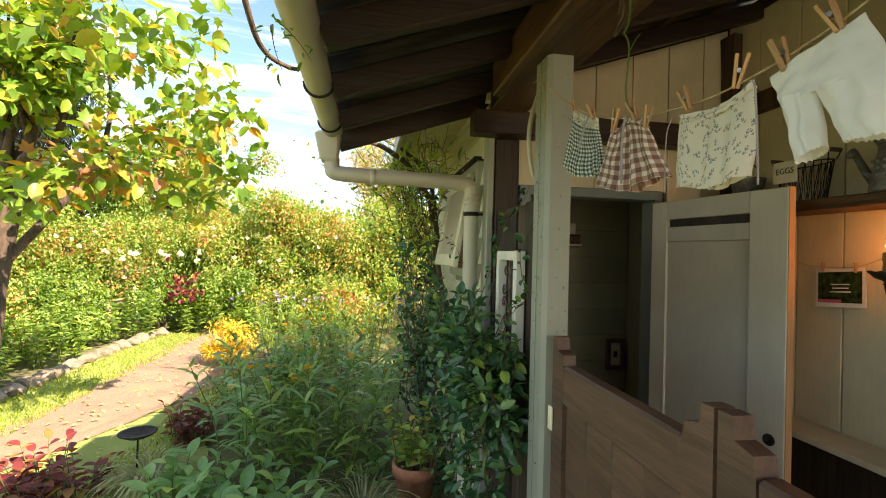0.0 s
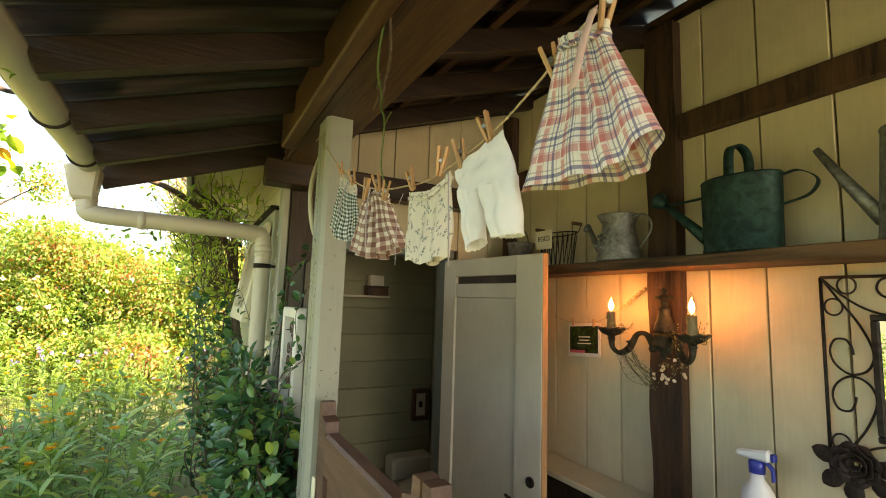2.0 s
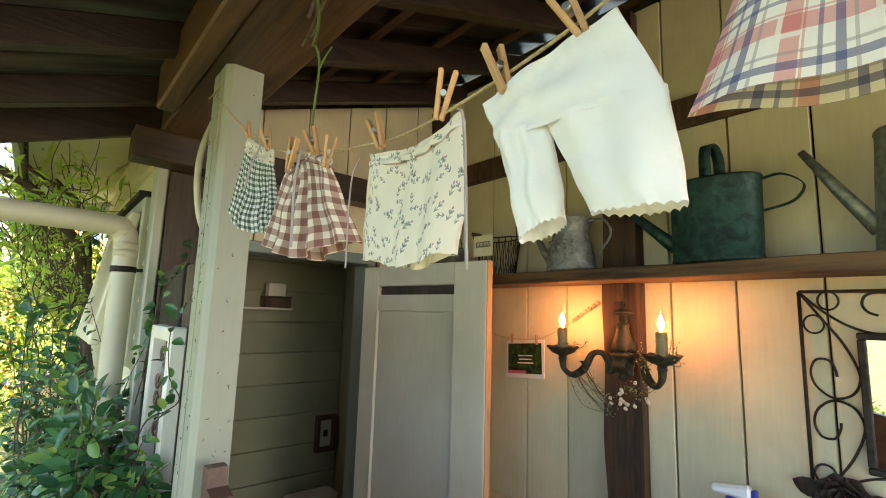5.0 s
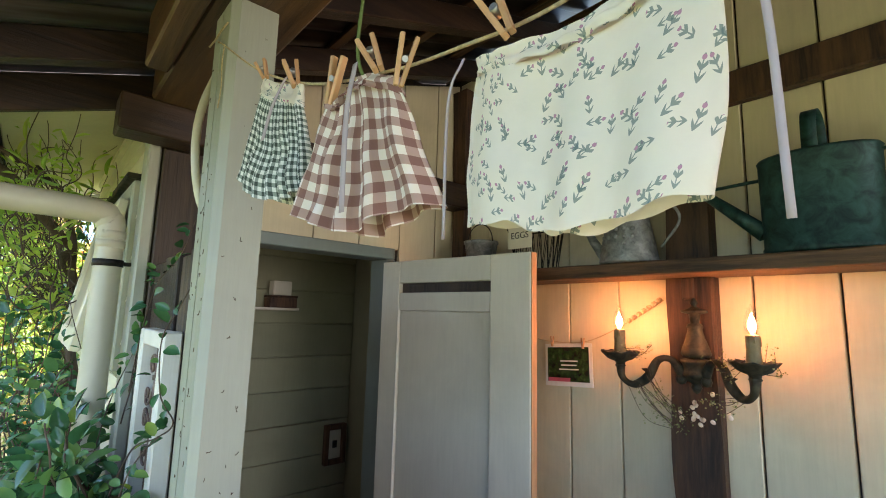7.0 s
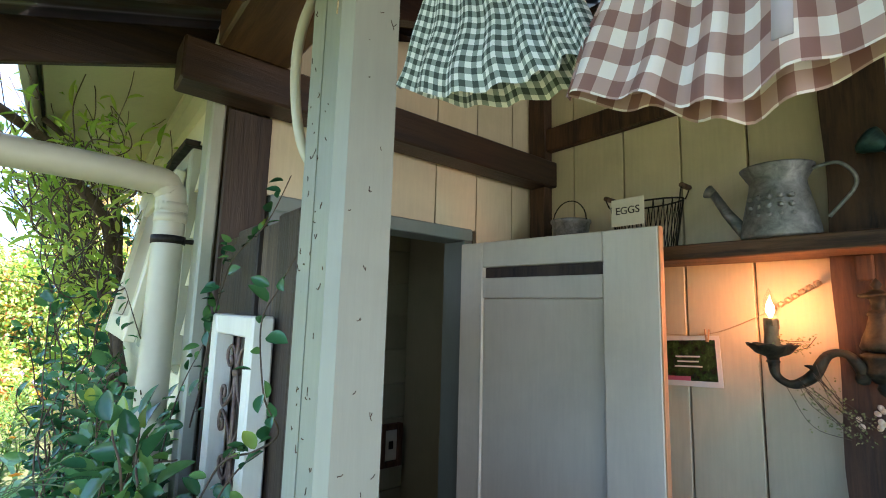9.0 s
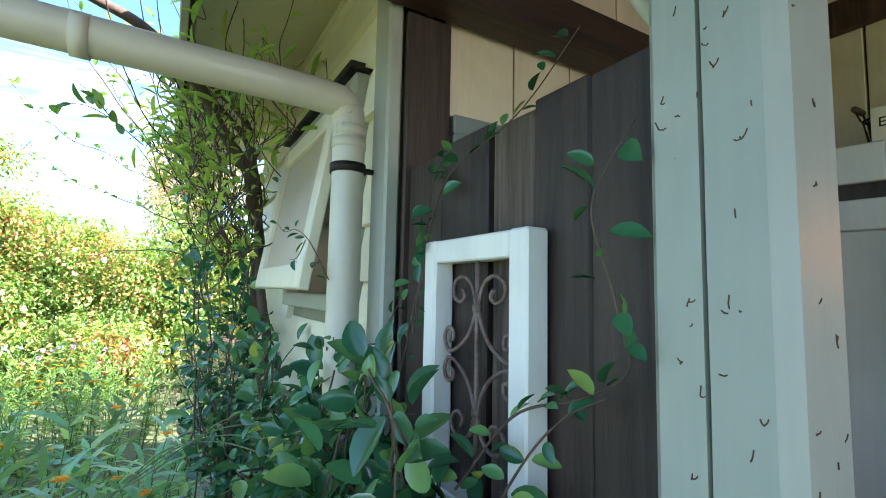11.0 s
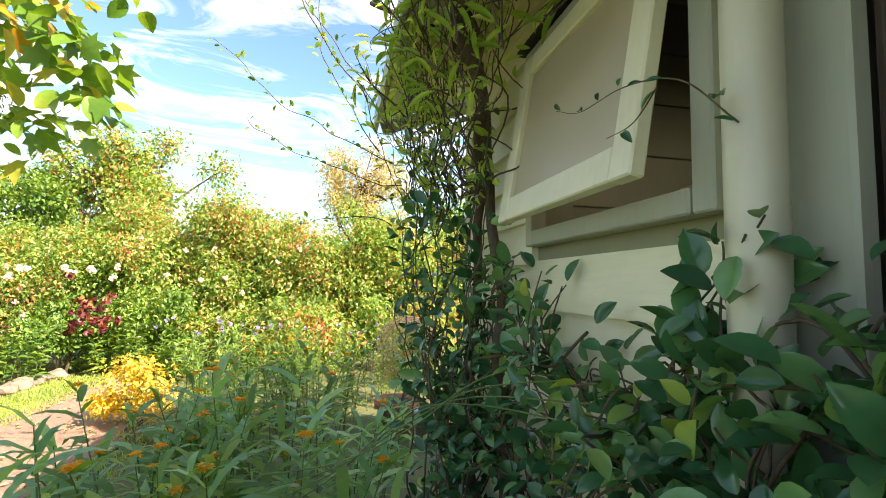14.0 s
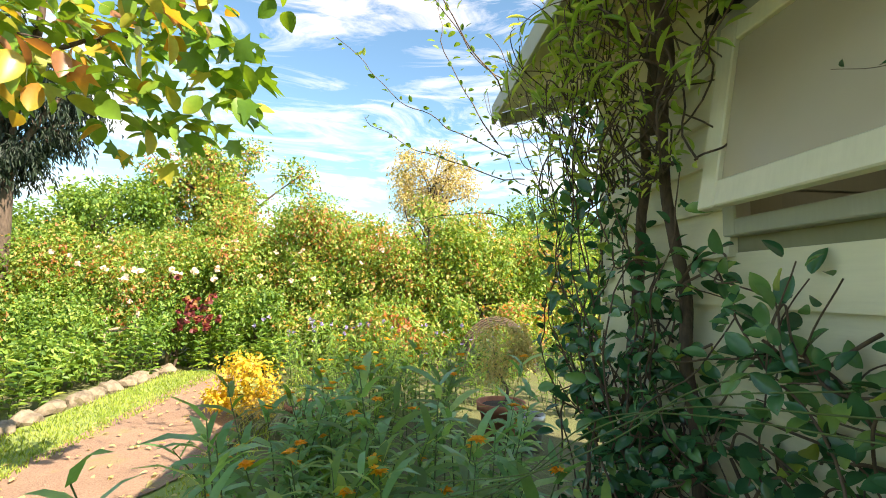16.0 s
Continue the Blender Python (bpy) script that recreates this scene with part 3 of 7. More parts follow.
# beam on the posts
beam = tagged(thing("porch_beam", "heavy brown timber beam on the porch posts", "beam", (0.65, 0, 2.36)), kind="structure")
part("timber", boxm(0.575, -2.6, 2.362, 0.765, 2.236, 2.52, 0.008), M_BEAM, beam)
part("plank", boxm(0.518, -2.6, 2.345, 0.573, 1.985, 2.49, 0.006), M_BEAM, beam, "lighter planed plank on the beam's face")
tie = tagged(part("tie_beam", boxm(0.5, 2.24, 2.255, BACK, 2.352, 2.372, 0.006), M_DARKX), "dark stained tie beam across the end wall", "beam", "", "structure")
tagged(part("corner_post", boxm(0.645, 2.352, 0, 0.768, 2.368, 2.255, 0.004), M_DARKV), "dark brown corner post of the porch", "post", "", "structure")

# painted post: two timbers side by side with a checked joint, chamfered outer corners
def prism(bm, outline, z0, z1):
    a = [bm.verts.new((x, y, z0)) for x, y in outline]
    c = [bm.verts.new((x, y, z1)) for x, y in outline]
    bm.faces.new(a[::-1]), bm.faces.new(c)
    for i in range(len(a)):
        bm.faces.new((a[i], a[(i + 1) % len(a)], c[(i + 1) % len(a)], c[i]))
    bmesh.ops.recalc_face_normals(bm, faces=bm.faces)


def post(y0, y1):
    t = tagged(thing("porch_post", "sage green painted timber post with worn paint", "post", (0.65, (y0 + y1) / 2, 0)), kind="structure")
    m = y0 + 0.07
    bm = bmesh.new()
    prism(bm, [(0.606 + 0.015, y0), (0.698, y0), (0.698, m - 0.0012), (0.606, m - 0.002), (0.606, y0 + 0.015)], 0, 2.361)
    bmesh.ops.subdivide_edges(bm, edges=[e for e in bm.edges if abs(e.verts[0].co.z - e.verts[1].co.z) > 1], cuts=50)
    for v in bm.verts:
        if v.co.y > m - 0.01:
            v.co.y += 0.0016 * noise.noise((v.co.z * 9, 1, 0)) - 0.0008
    part("timber", bm, M_SAGE, t)
    bm = bmesh.new()
    prism(bm, [(0.606, m + 0.002), (0.698, m + 0.0012), (0.698, y1), (0.606 + 0.012, y1), (0.606, y1 - 0.012)], 0, 2.361)
    part("timber", bm, M_SAGE, t)
    bm = bmesh.new()
    for _ in range(85):
        z = RND.uniform(0.9, 2.3)
        if RND.random() < 0.6:
            p0, u_, w_ = Vector((0.6056, RND.uniform(y0 + 0.02, y1 - 0.015), z)), Vector((0, 1, 0)), Vector((0, 0, 1))
        else:
            p0, u_, w_ = Vector((RND.uniform(0.63, 0.69), y0 - 0.0004, z)), Vector((1, 0, 0)), Vector((0, 0, 1))
        for k in range(RND.choice((1, 1, 2, 3))):
            a = RND.uniform(0, math.tau)
            d = (u_ * math.cos(a) + w_ * math.sin(a)) * RND.uniform(0.001, 0.0055)
            tube(bm, [p0, p0 + d, p0 + d * 1.5 + w_ * 0.002], 0.0007, 4)
    tagged(part("vine_mark", bm, M_STUD, t, "dark dried vine tendril marks"), kind="stuff")


post(1.553, 1.683)
post(-1.75, -1.63)

# dark boards between the posts
board_wall = tagged(thing("board_screen", "dark stained upright boards beside the porch post", "screen", (0.66, 2.0, 0)), kind="structure")
edges = [1.685, 1.80, 1.915, 2.03, 2.19, 2.35]
for i, (a, c) in enumerate(zip(edges, edges[1:])):
    dx = (0.0, 0.004, 0.012, 0.002, 0.006)[i]
    part("board", boxm(0.652 + dx, a + 0.002, 0.02, 0.676 + dx, c - 0.002, 1.872 + (0.0, 0.006, -0.003, 0.004, -0.006)[i], 0.004), M_WEATHER if i == 2 else M_DARKV, board_wall)

# ---- the porch's things ----
HINGE = Vector((1.545, 2.345, 0))
DOOR_M = Matrix.Translation(HINGE) @ Matrix.Rotation(math.atan2(-0.725, 0.115), 4, "Z")
DW = 0.735


def build_door():
    """The open door: local x runs from hinge to free edge, the seen face is at y = -0.018 and y = +0.018 at the back."""
    d = thing("door_1", "white painted ledged door standing open with a slot", "door", HINGE, kind="structure")
    H = 1.955
    def b(name, x0, z0, x1, z1, y0, y1, bev=0.003, mat=M_DOOR):
        return part(name, boxm(x0, y0, z0, x1, y1, z1, bev, DOOR_M), mat, d)
    t = 0.019
    b("stile", 0, 0.03, 0.105, H, -t, t)
    b("stile", DW - 0.165, 0.03, DW, H, -t, t)
    b("top_rail", 0.1055, H - 0.095, DW - 0.1655, H, -t, t)
    b("rail", 0.1055, H - 0.21, DW - 0.1655, H - 0.135, -t + 0.002, t - 0.002)
    b("bottom_rail", 0.1055, 0.03, DW - 0.1655, 0.22, -t, t)
    b("panel", 0.1055, 0.2205, DW - 0.1655, H - 0.2105, -t + 0.011, t - 0.011)
    b("slot_backing", 0.1055, H - 0.1345, DW - 0.1655, H - 0.0955, 0.002, 0.008, 0, M_DARKV)
    # orange free edge: the sconce's glow put into the colour of a thin strip
    b("edge_strip", DW + 0.0005, 0.03, DW + 0.004, H, -t + 0.002, t - 0.002, 0, M_PEG)
    bm = bmesh.new()
    lathe(bm, [(0.0, 0.0), (0.024, 0.0), (0.024, 0.006), (0.012, 0.007), (0.012, 0.002), (0, 0.002)], sides=20, m=DOOR_M @ pose(DW - 0.06, -t - 0.001, 0.93, 90, 0, 0))
    part("knob_hole", bm, M_IRON, d, "dark round latch rosette")
    bm = bmesh.new()
    lathe(bm, [(0.0, 0.0), (0.024, 0.0), (0.024, 0.006), (0.012, 0.007), (0.012, 0.002), (0, 0.002)], sides=20, m=DOOR_M @ pose(DW - 0.06, t + 0.001, 0.93, -90, 0, 0))
    part("knob_hole", bm, M_IRON, d, "dark round latch rosette")
    bm = bmesh.new()
    lathe(bm, [(0, 0), (0.024, 0), (0.025, 0.004), (0.02, 0.01), (0.011, 0.012), (0.01, 0.045), (0, 0.045)], sides=20, m=DOOR_M @ pose(DW - 0.06, -t - 0.001, 0.835, 90, 0, 0))
    lever = part("door_handle", bm, M_IRON, d, "black lever handle")
    bm = bmesh.new()
    tube(bm, [DOOR_M @ Vector(q) for q in spline([(DW - 0.06, -t - 0.042, 0.835), (DW - 0.09, -t - 0.046, 0.838), (DW - 0.14, -t - 0.044, 0.843), (DW - 0.175, -t - 0.04, 0.848)], 5)], [0.0095] * 6 + [0.0085] * 6 + [0.0075] * 4, 8)
    part("lever", bm, M_IRON, lever)
    part("panel_bead", boxm(0.096, -t - 0.002, 0.24, 0.1045, -t + 0.002, H - 0.23, 0.0008, DOOR_M), M_DOOR, d, "raised bead beside the panel")
    return d


build_door()

# shelf, rail, studs and bench on the back wall
shelf = thing("wall_shelf", "rough brown plank shelf on the back wall", "shelf", (1.9, 0.5, 1.868))
part("plank", boxm(1.815, -1.2, 1.87, 1.998, 2.24, 1.915, 0.006), M_SHELF, shelf)
bm = boxm(1.79, -1.2, 1.868, 1.814, 2.24, 1.9135, 0.004)
bmesh.ops.subdivide_edges(bm, edges=[e for e in bm.edges if abs(e.verts[0].co.y - e.verts[1].co.y) > 1], cuts=90)
for v in bm.verts:
    if v.co.x < 1.81:
        v.co.x += 0.008 * noise.noise((v.co.y * 6, v.co.z * 20, 1.7))
        v.co.z += 0.005 * noise.noise((v.co.y * 4, 3.1, v.co.z * 9))
part("waney_edge", bm, M_SHELF, shelf, "split and worn front edge")
for yy in (-0.6, 1.22):
    part("bracket", boxm(1.93, yy - 0.018, 1.8, 1.944 if yy > 0 else 1.998, yy + 0.018, 1.8675, 0.003), M_STUD, shelf)
tagged(part("wall_rail", boxm(1.955, -2.5, 2.42, 1.998, 2.3, 2.525, 0.006), M_STUD), "dark wooden rail across the back wall", "rail", "", "structure")
for nm, y0, y1, z1 in (("wall_stud", 1.15, 1.29, 2.95), ("wall_stud", 2.27, 2.36, 2.9)):
    bm = bmesh.new()
    box(bm, 1.945, y0, 0.03, 1.998, y1, z1)
    bmesh.ops.subdivide_edges(bm, edges=[e for e in bm.edges if abs(e.verts[0].co.z - e.verts[1].co.z) > 1], cuts=40)
    for v in bm.verts:
        if v.co.x < 1.99:
            v.co.y += 0.014 * noise.noise((v.co.y * 30, v.co.z * 3.0, 0.3))
            v.co.x += 0.008 * noise.noise((v.co.y * 30, v.co.z * 5.0, 7.3))
    tagged(part(nm, bm, M_STUD), "rough dark bark-edged timber upright on the wall", "post", "", "structure")
bench = tagged(part("bench_shelf", boxm(1.8, -2.4, 0.912, 1.998, 2.25, 0.94, 0.004), M_CREAM), "narrow cream painted ledge along the back wall", "shelf")
# dark sheet added to stand in for the shade under the ledge
tagged(part("bench_back", boxm(1.97, -2.4, 0.03, 1.998, 2.25, 0.91, 0.004), M_DARKV), "added dark sheet for the shade below the ledge", "panel", "", "structure")

# half gate with two leaves
def gate_leaf(y0, y1):
    g = thing("half_gate", "brown wooden half gate with stepped posts", "gate", (0.645, (y0 + y1) / 2, 0.3), "half gate leaves")
    def stile(a, c, end):
        bm = bmesh.new()
        prof = [(a, 0.3), (c, 0.3), (c, 1.335), (c, 1.385), ((a + c) / 2 + 0.01, 1.385), ((a + c) / 2 + 0.005, 1.345), (a + 0.006, 1.335), (a, 1.30)]
        if end:
            prof = [(a + c - q, z) for q, z in prof][::-1]
        f = [bm.verts.new((0.625, q, z)) for q, z in prof]
        h = [bm.verts.new((0.668, q, z)) for q, z in prof]
        bm.faces.new(f), bm.faces.new(h[::-1])
        for i in range(len(f)):
            bm.faces.new((f[i], h[i], h[(i + 1) % len(f)], f[(i + 1) % len(f)]))
        bmesh.ops.recalc_face_normals(bm, faces=bm.faces)
        part("stile", bm, M_GATE, g)
    stile(y1 - 0.085, y1, False)
    stile(y0, y0 + 0.085, True)
    part("top_rail", boxm(0.622, y0 + 0.086, 1.18, 0.671, y1 - 0.086, 1.305, 0.008), M_GATE, g)
    part("bottom_rail", boxm(0.627, y0 + 0.086, 0.3, 0.666, y1 - 0.086, 0.42, 0.005), M_GATE, g)
    k = 4
    w = (y1 - y0 - 0.172) / k
    for i in range(k):
        part("board", boxm(0.637, y0 + 0.086 + i * w + 0.001, 0.4, 0.656, y0 + 0.086 + (i + 1) * w - 0.001, 1.19, 0.003), M_GATE, g)
    return g


g1 = gate_leaf(0.76, 1.5)
part("hinge", boxm(0.616, 1.485, 1.07, 0.624, 1.515, 1.15, 0.003), M_SASH, g1, "cream painted hinge")
gate_leaf(0.0, 0.75)

# gutter, outlet box and rain pipes
gut = thing("gutter", "beige half-round plastic rain gutter along the porch eave", "gutter", (-0.27, 0, 2.2))
bm = bmesh.new()
R = 0.05
pr = [(R * math.cos(a), R * math.sin(a)) for a in [math.pi + math.pi * i / 12 for i in range(13)]]
va = [[bm.verts.new((-0.192 + px, yy, 2.262 + pz)) for px, pz in pr] for yy in [-2.6 + 5.02 * i / 20 for i in range(21)]]
for r0, r1 in zip(va, va[1:]):
    for i in range(12):
        f = bm.faces.new((r0[i], r1[i], r1[i + 1], r0[i + 1]))
        f.smooth = True
tr = part("trough", bm, M_PIPE, gut)
tr.modifiers.new("thickness", "SOLIDIFY").thickness = 0.004
for yy in (-1.6, -0.75, 0.1, 0.95, 1.75, 2.25):
    bm = bmesh.new()
    tube(bm, [(-0.192 + 1.06 * R * math.cos(a), yy, 2.262 + 1.06 * R * math.sin(a)) for a in [math.pi + math.pi * i / 10 for i in range(11)]], 0.006, 6)
    part("gutter_bracket", bm, M_IRON, gut)
bm = boxm(-0.275, 2.36, 2.10, -0.15, 2.5, 2.245, 0.012)
for v in bm.verts:
    if v.co.z < 2.16:
        v.co.x += (-0.192 - v.co.x) * 0.3
        v.co.y += (2.43 - v.co.y) * 0.3
part("outlet_box", bm, M_PIPE, gut)
pipe = thing("downpipe", "beige plastic rain pipe fixed to the corner", "pipe", (0.54, 2.45, 0))
bm = bmesh.new()
tube(bm, spline([(-0.192, 2.43, 2.12), (-0.19, 2.43, 2.075), (-0.155, 2.43, 2.045), (0.1, 2.436, 2.038), (0.47, 2.44, 2.03), (0.525, 2.445, 2.008), (0.538, 2.447, 1.95), (0.54, 2.448, 1.6), (0.54, 2.45, 0.02)], 8), 0.039, 16)
part("tube", bm, M_PIPE, pipe)
for z0 in (1.945, 1.915):
    bm = bmesh.new()
    tube(bm, [(0.54, 2.448, z0), (0.54, 2.448, z0 + 0.024)], 0.0415, 16)
    part("collar", bm, M_PIPE, pipe)
bm = bmesh.new()
tube(bm, [(0.54, 2.448, 1.855), (0.54, 2.448, 1.877)], 0.043, 16)
tube(bm, [(0.575, 2.445, 1.866), (0.625, 2.44, 1.866)], 0.007, 6)
part("clamp", bm, M_IRON, pipe, "dark steel pipe clamp")
bm = bmesh.new()
tube(bm, [(0.0, 2.435, 2.038), (0.03, 2.4355, 2.0378)], 0.042, 16)
part("collar", bm, M_PIPE, pipe)

# awning window
win = tagged(thing("window_1", "top-hung ivory window sash propped open", "window", (0.6, 3.0, WIN_Z0)), kind="structure")
F = 0.055
part("window_frame", boxm(0.6, WIN_Y0 - F, WIN_Z0 - 0.05, 0.73, WIN_Y0, WIN_Z1 + F, 0.004), M_SAGE2, win)
part("window_frame", boxm(0.6, WIN_Y1, WIN_Z0 - 0.05, 0.73, WIN_Y1 + F, WIN_Z1 + F, 0.004), M_SAGE2, win)
part("window_frame", boxm(0.6, WIN_Y0 + 0.001, WIN_Z1, 0.73, WIN_Y1 - 0.001, WIN_Z1 + F, 0.004), M_SAGE2, win)
part("window_sill", boxm(0.595, WIN_Y0 + 0.001, WIN_Z0 - 0.05, 0.735, WIN_Y1 - 0.001, WIN_Z0, 0.004), M_SAGE2, win)
part("drip_cap", boxm(0.575, WIN_Y0 - 0.075, WIN_Z1 + F + 0.001, 0.66, WIN_Y1 + 0.075, WIN_Z1 + F + 0.02, 0.003, ), M_IRON, win)
HNG = Vector((0.6, 0, WIN_Z1 - 0.01))
SW_M = Matrix.Translation(HNG) @ Matrix.Rotation(radians(9.5), 4, "Y")
SH = 0.555
sash = part("sash", boxm(-0.03, WIN_Y0 + 0.006, -SH, 0.003, WIN_Y0 + 0.076, 0, 0.004, SW_M), M_SASH, win)
part("sash_stile", boxm(-0.03, WIN_Y1 - 0.076, -SH, 0.003, WIN_Y1 - 0.006, 0, 0.004, SW_M), M_SASH, sash)
part("sash_rail", boxm(-0.029, WIN_Y0 + 0.0765, -0.07, 0.002, WIN_Y1 - 0.0765, -0.001, 0.004, SW_M), M_SASH, sash)
part("sash_rail", boxm(-0.029, WIN_Y0 + 0.0765, -SH + 0.001, 0.002, WIN_Y1 - 0.0765, -SH + 0.075, 0.004, SW_M), M_SASH, sash)
part("pane", boxm(-0.014, WIN_Y0 + 0.077, -SH + 0.0755, -0.009, WIN_Y1 - 0.077, -0.0705, 0, SW_M), plain("frosted_pane", (0.45, 0.385, 0.285), 0.35, 3, 0.05, 0.05), sash, "frosted grey window pane")

# ---- washing line with small clothes ----
def uv_nodes(t):
    c, s = t.nodes.new("ShaderNodeUVMap"), t.nodes.new("ShaderNodeSeparateXYZ")
    c.uv_map = "cloth"
    t.links.new(c.outputs["UV"], s.inputs[0])
    return c.outputs["UV"], s.outputs["X"], s.outputs["Y"]


def calc(t, op, a, b=0.0):
    m = t.nodes.new("ShaderNodeMath")
    m.operation = op
    for i, v in enumerate((a, b)):
        if isinstance(v, (int, float)):
            m.inputs[i].default_value = v
        else:
            t.links.new(v, m.inputs[i])
    return m.outputs[0]


def stripe(t, v, period, width, shift=0.0):
    """1 inside a stripe, 0 outside."""
    return calc(t, "LESS_THAN", calc(t, "FRACT", calc(t, "ADD", calc(t, "DIVIDE", v, period), 100.0 + shift)), width)


def cloth_base(name):
    m, t, b = nodes_of(name)
    b.inputs["Roughness"].default_value = 0.9
    uv, u, v = uv_nodes(t)
    return m, t, b, uv, u, v


def cloth_finish(t, b, uv, col, m, see=0.22):
    w = add(t, "ShaderNodeTexNoise", Scale=900.0, Detail=2.0)
    w2 = add(t, "ShaderNodeTexNoise", Scale=35.0, Detail=4.0)
    for n in (w, w2):
        t.links.new(uv, n.inputs["Vector"])
    col = mixed(t, 0.25, col, ramp(t, w2.outputs["Fac"], [(0.3, (0.8, 0.8, 0.8)), (0.7, (1, 1, 1))]), "MULTIPLY")
    t.links.new(col, b.inputs["Base Color"])
    bump(t, b, w2.outputs["Fac"], 0.35, 0.006)
    tr = t.nodes.new("ShaderNodeBsdfTranslucent")
    t.links.new(col, tr.inputs["Color"])
    mx = t.nodes.new("ShaderNodeMixShader")
    mx.inputs["Fac"].default_value = see
    t.links.new(b.outputs[0], mx.inputs[1])
    t.links.new(tr.outputs[0], mx.inputs[2])
    t.links.new(mx.outputs[0], t.nodes["Material Output"].inputs["Surface"])
    return m


def gingham(name, light, mid, dark, s):
    m, t, b, uv, u, v = cloth_base(name)
    a, c = stripe(t, u, s, 0.5), stripe(t, v, s, 0.5)
    col = mixed(t, calc(t, "MULTIPLY", a, c), mixed(t, calc(t, "MAXIMUM", a, c), light, mid), dark)
    return cloth_finish(t, b, uv, col, m)


def plaid():
    m, t, b, uv, u, v = cloth_base("red_blue_plaid_cotton")
    col = (0.8, 0.75, 0.68)
    red, navy, grey, pale = (0.62, 0.12, 0.11), (0.06, 0.07, 0.2), (0.3, 0.27, 0.26), (0.8, 0.72, 0.64)
    for w, sh, c, f in ((0.2, 0.0, red, 0.62), (0.06, 0.07, pale, 0.8), (0.1, 0.45, navy, 0.7), (0.05, 0.62, navy, 0.6), (0.04, 0.27, grey, 0.55), (0.03, 0.78, red, 0.5)):
        for x in (u, v):
            col = mixed(t, calc(t, "MULTIPLY", stripe(t, x, 0.044, w, sh), f), col, c)
    return cloth_finish(t, b, uv, col, m)


def floral():
    """Small sprigs with a pink bud, one in each cell of a loose grid."""
    m, t, b, uv, u, v = cloth_base("cream_floral_cotton")
    col = (0.8, 0.75, 0.64)
    for scale, shift, pet, ph in ((50.0, 0.0, 2.9, 9.0), (57.0, 3.7, 2.7, 14.0)):
        mp = t.nodes.new("ShaderNodeMapping")
        mp.inputs["Location"].default_value = (shift, shift * 0.6, 0)
        mp.inputs["Scale"].default_value = (scale, scale, scale)
        t.links.new(uv, mp.inputs["Vector"])
        vo = add(t, "ShaderNodeTexVoronoi", Scale=1.0, Randomness=0.8)
        vo.voronoi_dimensions = "2D"
        t.links.new(mp.outputs["Vector"], vo.inputs["Vector"])
        lv = t.nodes.new("ShaderNodeVectorMath")
        lv.operation = "SUBTRACT"
        t.links.new(mp.outputs["Vector"], lv.inputs[0])
        t.links.new(vo.outputs["Position"], lv.inputs[1])
        s = t.nodes.new("ShaderNodeSeparateXYZ")
        t.links.new(lv.outputs[0], s.inputs[0])
        sc_ = t.nodes.new("ShaderNodeSeparateColor")
        t.links.new(vo.outputs["Color"], sc_.inputs[0])
        r = vo.outputs["Distance"]
        an = calc(t, "MULTIPLY", calc(t, "SUBTRACT", sc_.outputs[0], 0.5), ph * 0.25)
        ca, sa = calc(t, "COSINE", an), calc(t, "SINE", an)
        along = calc(t, "ADD", calc(t, "MULTIPLY", s.outputs["X"], sa), calc(t, "MULTIPLY", s.outputs["Y"], ca))
        side = calc(t, "ABSOLUTE", calc(t, "SUBTRACT", calc(t, "MULTIPLY", s.outputs["X"], ca), calc(t, "MULTIPLY", s.outputs["Y"], sa)))
        # paired leaves slanting off a short stem
        width = calc(t, "SUBTRACT", 0.19, calc(t, "MULTIPLY", calc(t, "MULTIPLY", along, along), 1.1))
        wave = calc(t, "COSINE", calc(t, "MULTIPLY", calc(t, "SUBTRACT", along, side), pet * 6.5))
        blade = calc(t, "MULTIPLY", calc(t, "GREATER_THAN", wave, 0.1), calc(t, "LESS_THAN", side, width))
        stem = calc(t, "MULTIPLY", calc(t, "LESS_THAN", side, 0.022), calc(t, "LESS_THAN", r, 0.4))
        leafy = calc(t, "MULTIPLY", calc(t, "MAXIMUM", blade, stem), calc(t, "GREATER_THAN", sc_.outputs[2], 0.38))
        col = mixed(t, calc(t, "MULTIPLY", leafy, 0.8), col, (0.13, 0.2, 0.19))
        tip = calc(t, "SUBTRACT", along, 0.3)
        bud = calc(t, "LESS_THAN", calc(t, "ADD", calc(t, "MULTIPLY", tip, tip), calc(t, "MULTIPLY", side, side)), 0.006)
        col = mixed(t, calc(t, "MULTIPLY", bud, calc(t, "GREATER_THAN", sc_.outputs[2], 0.4)), col, (0.52, 0.27, 0.36))
    return cloth_finish(t, b, uv, col, m, 0.3)


def plain_cloth(name, c):
    m, t, b, uv, u, v = cloth_base(name)
    return cloth_finish(t, b, uv, mixed(t, 0.0, c, c), m)


M_GING_G = gingham("green_check_cotton", (0.8, 0.82, 0.76), (0.27, 0.32, 0.28), (0.05, 0.07, 0.06), 0.0115)
M_GING_B = gingham("brown_gingham_cotton", (0.78, 0.72, 0.66), (0.45, 0.3, 0.26), (0.24, 0.12, 0.1), 0.022)
M_PLAID, M_FLORAL = plaid(), floral()
M_WHITECLOTH = plain_cloth("white_cotton", (0.82, 0.82, 0.8))
M_RIBBON = plain_cloth("lilac_grey_ribbon", (0.5, 0.42, 0.44))
M_PINKRIB = plain_cloth("pink_ribbon", (0.75, 0.5, 0.45))
M_TWINE = plain("jute_twine", (0.5, 0.38, 0.22), 0.9, 200, 0.3, 0.6)


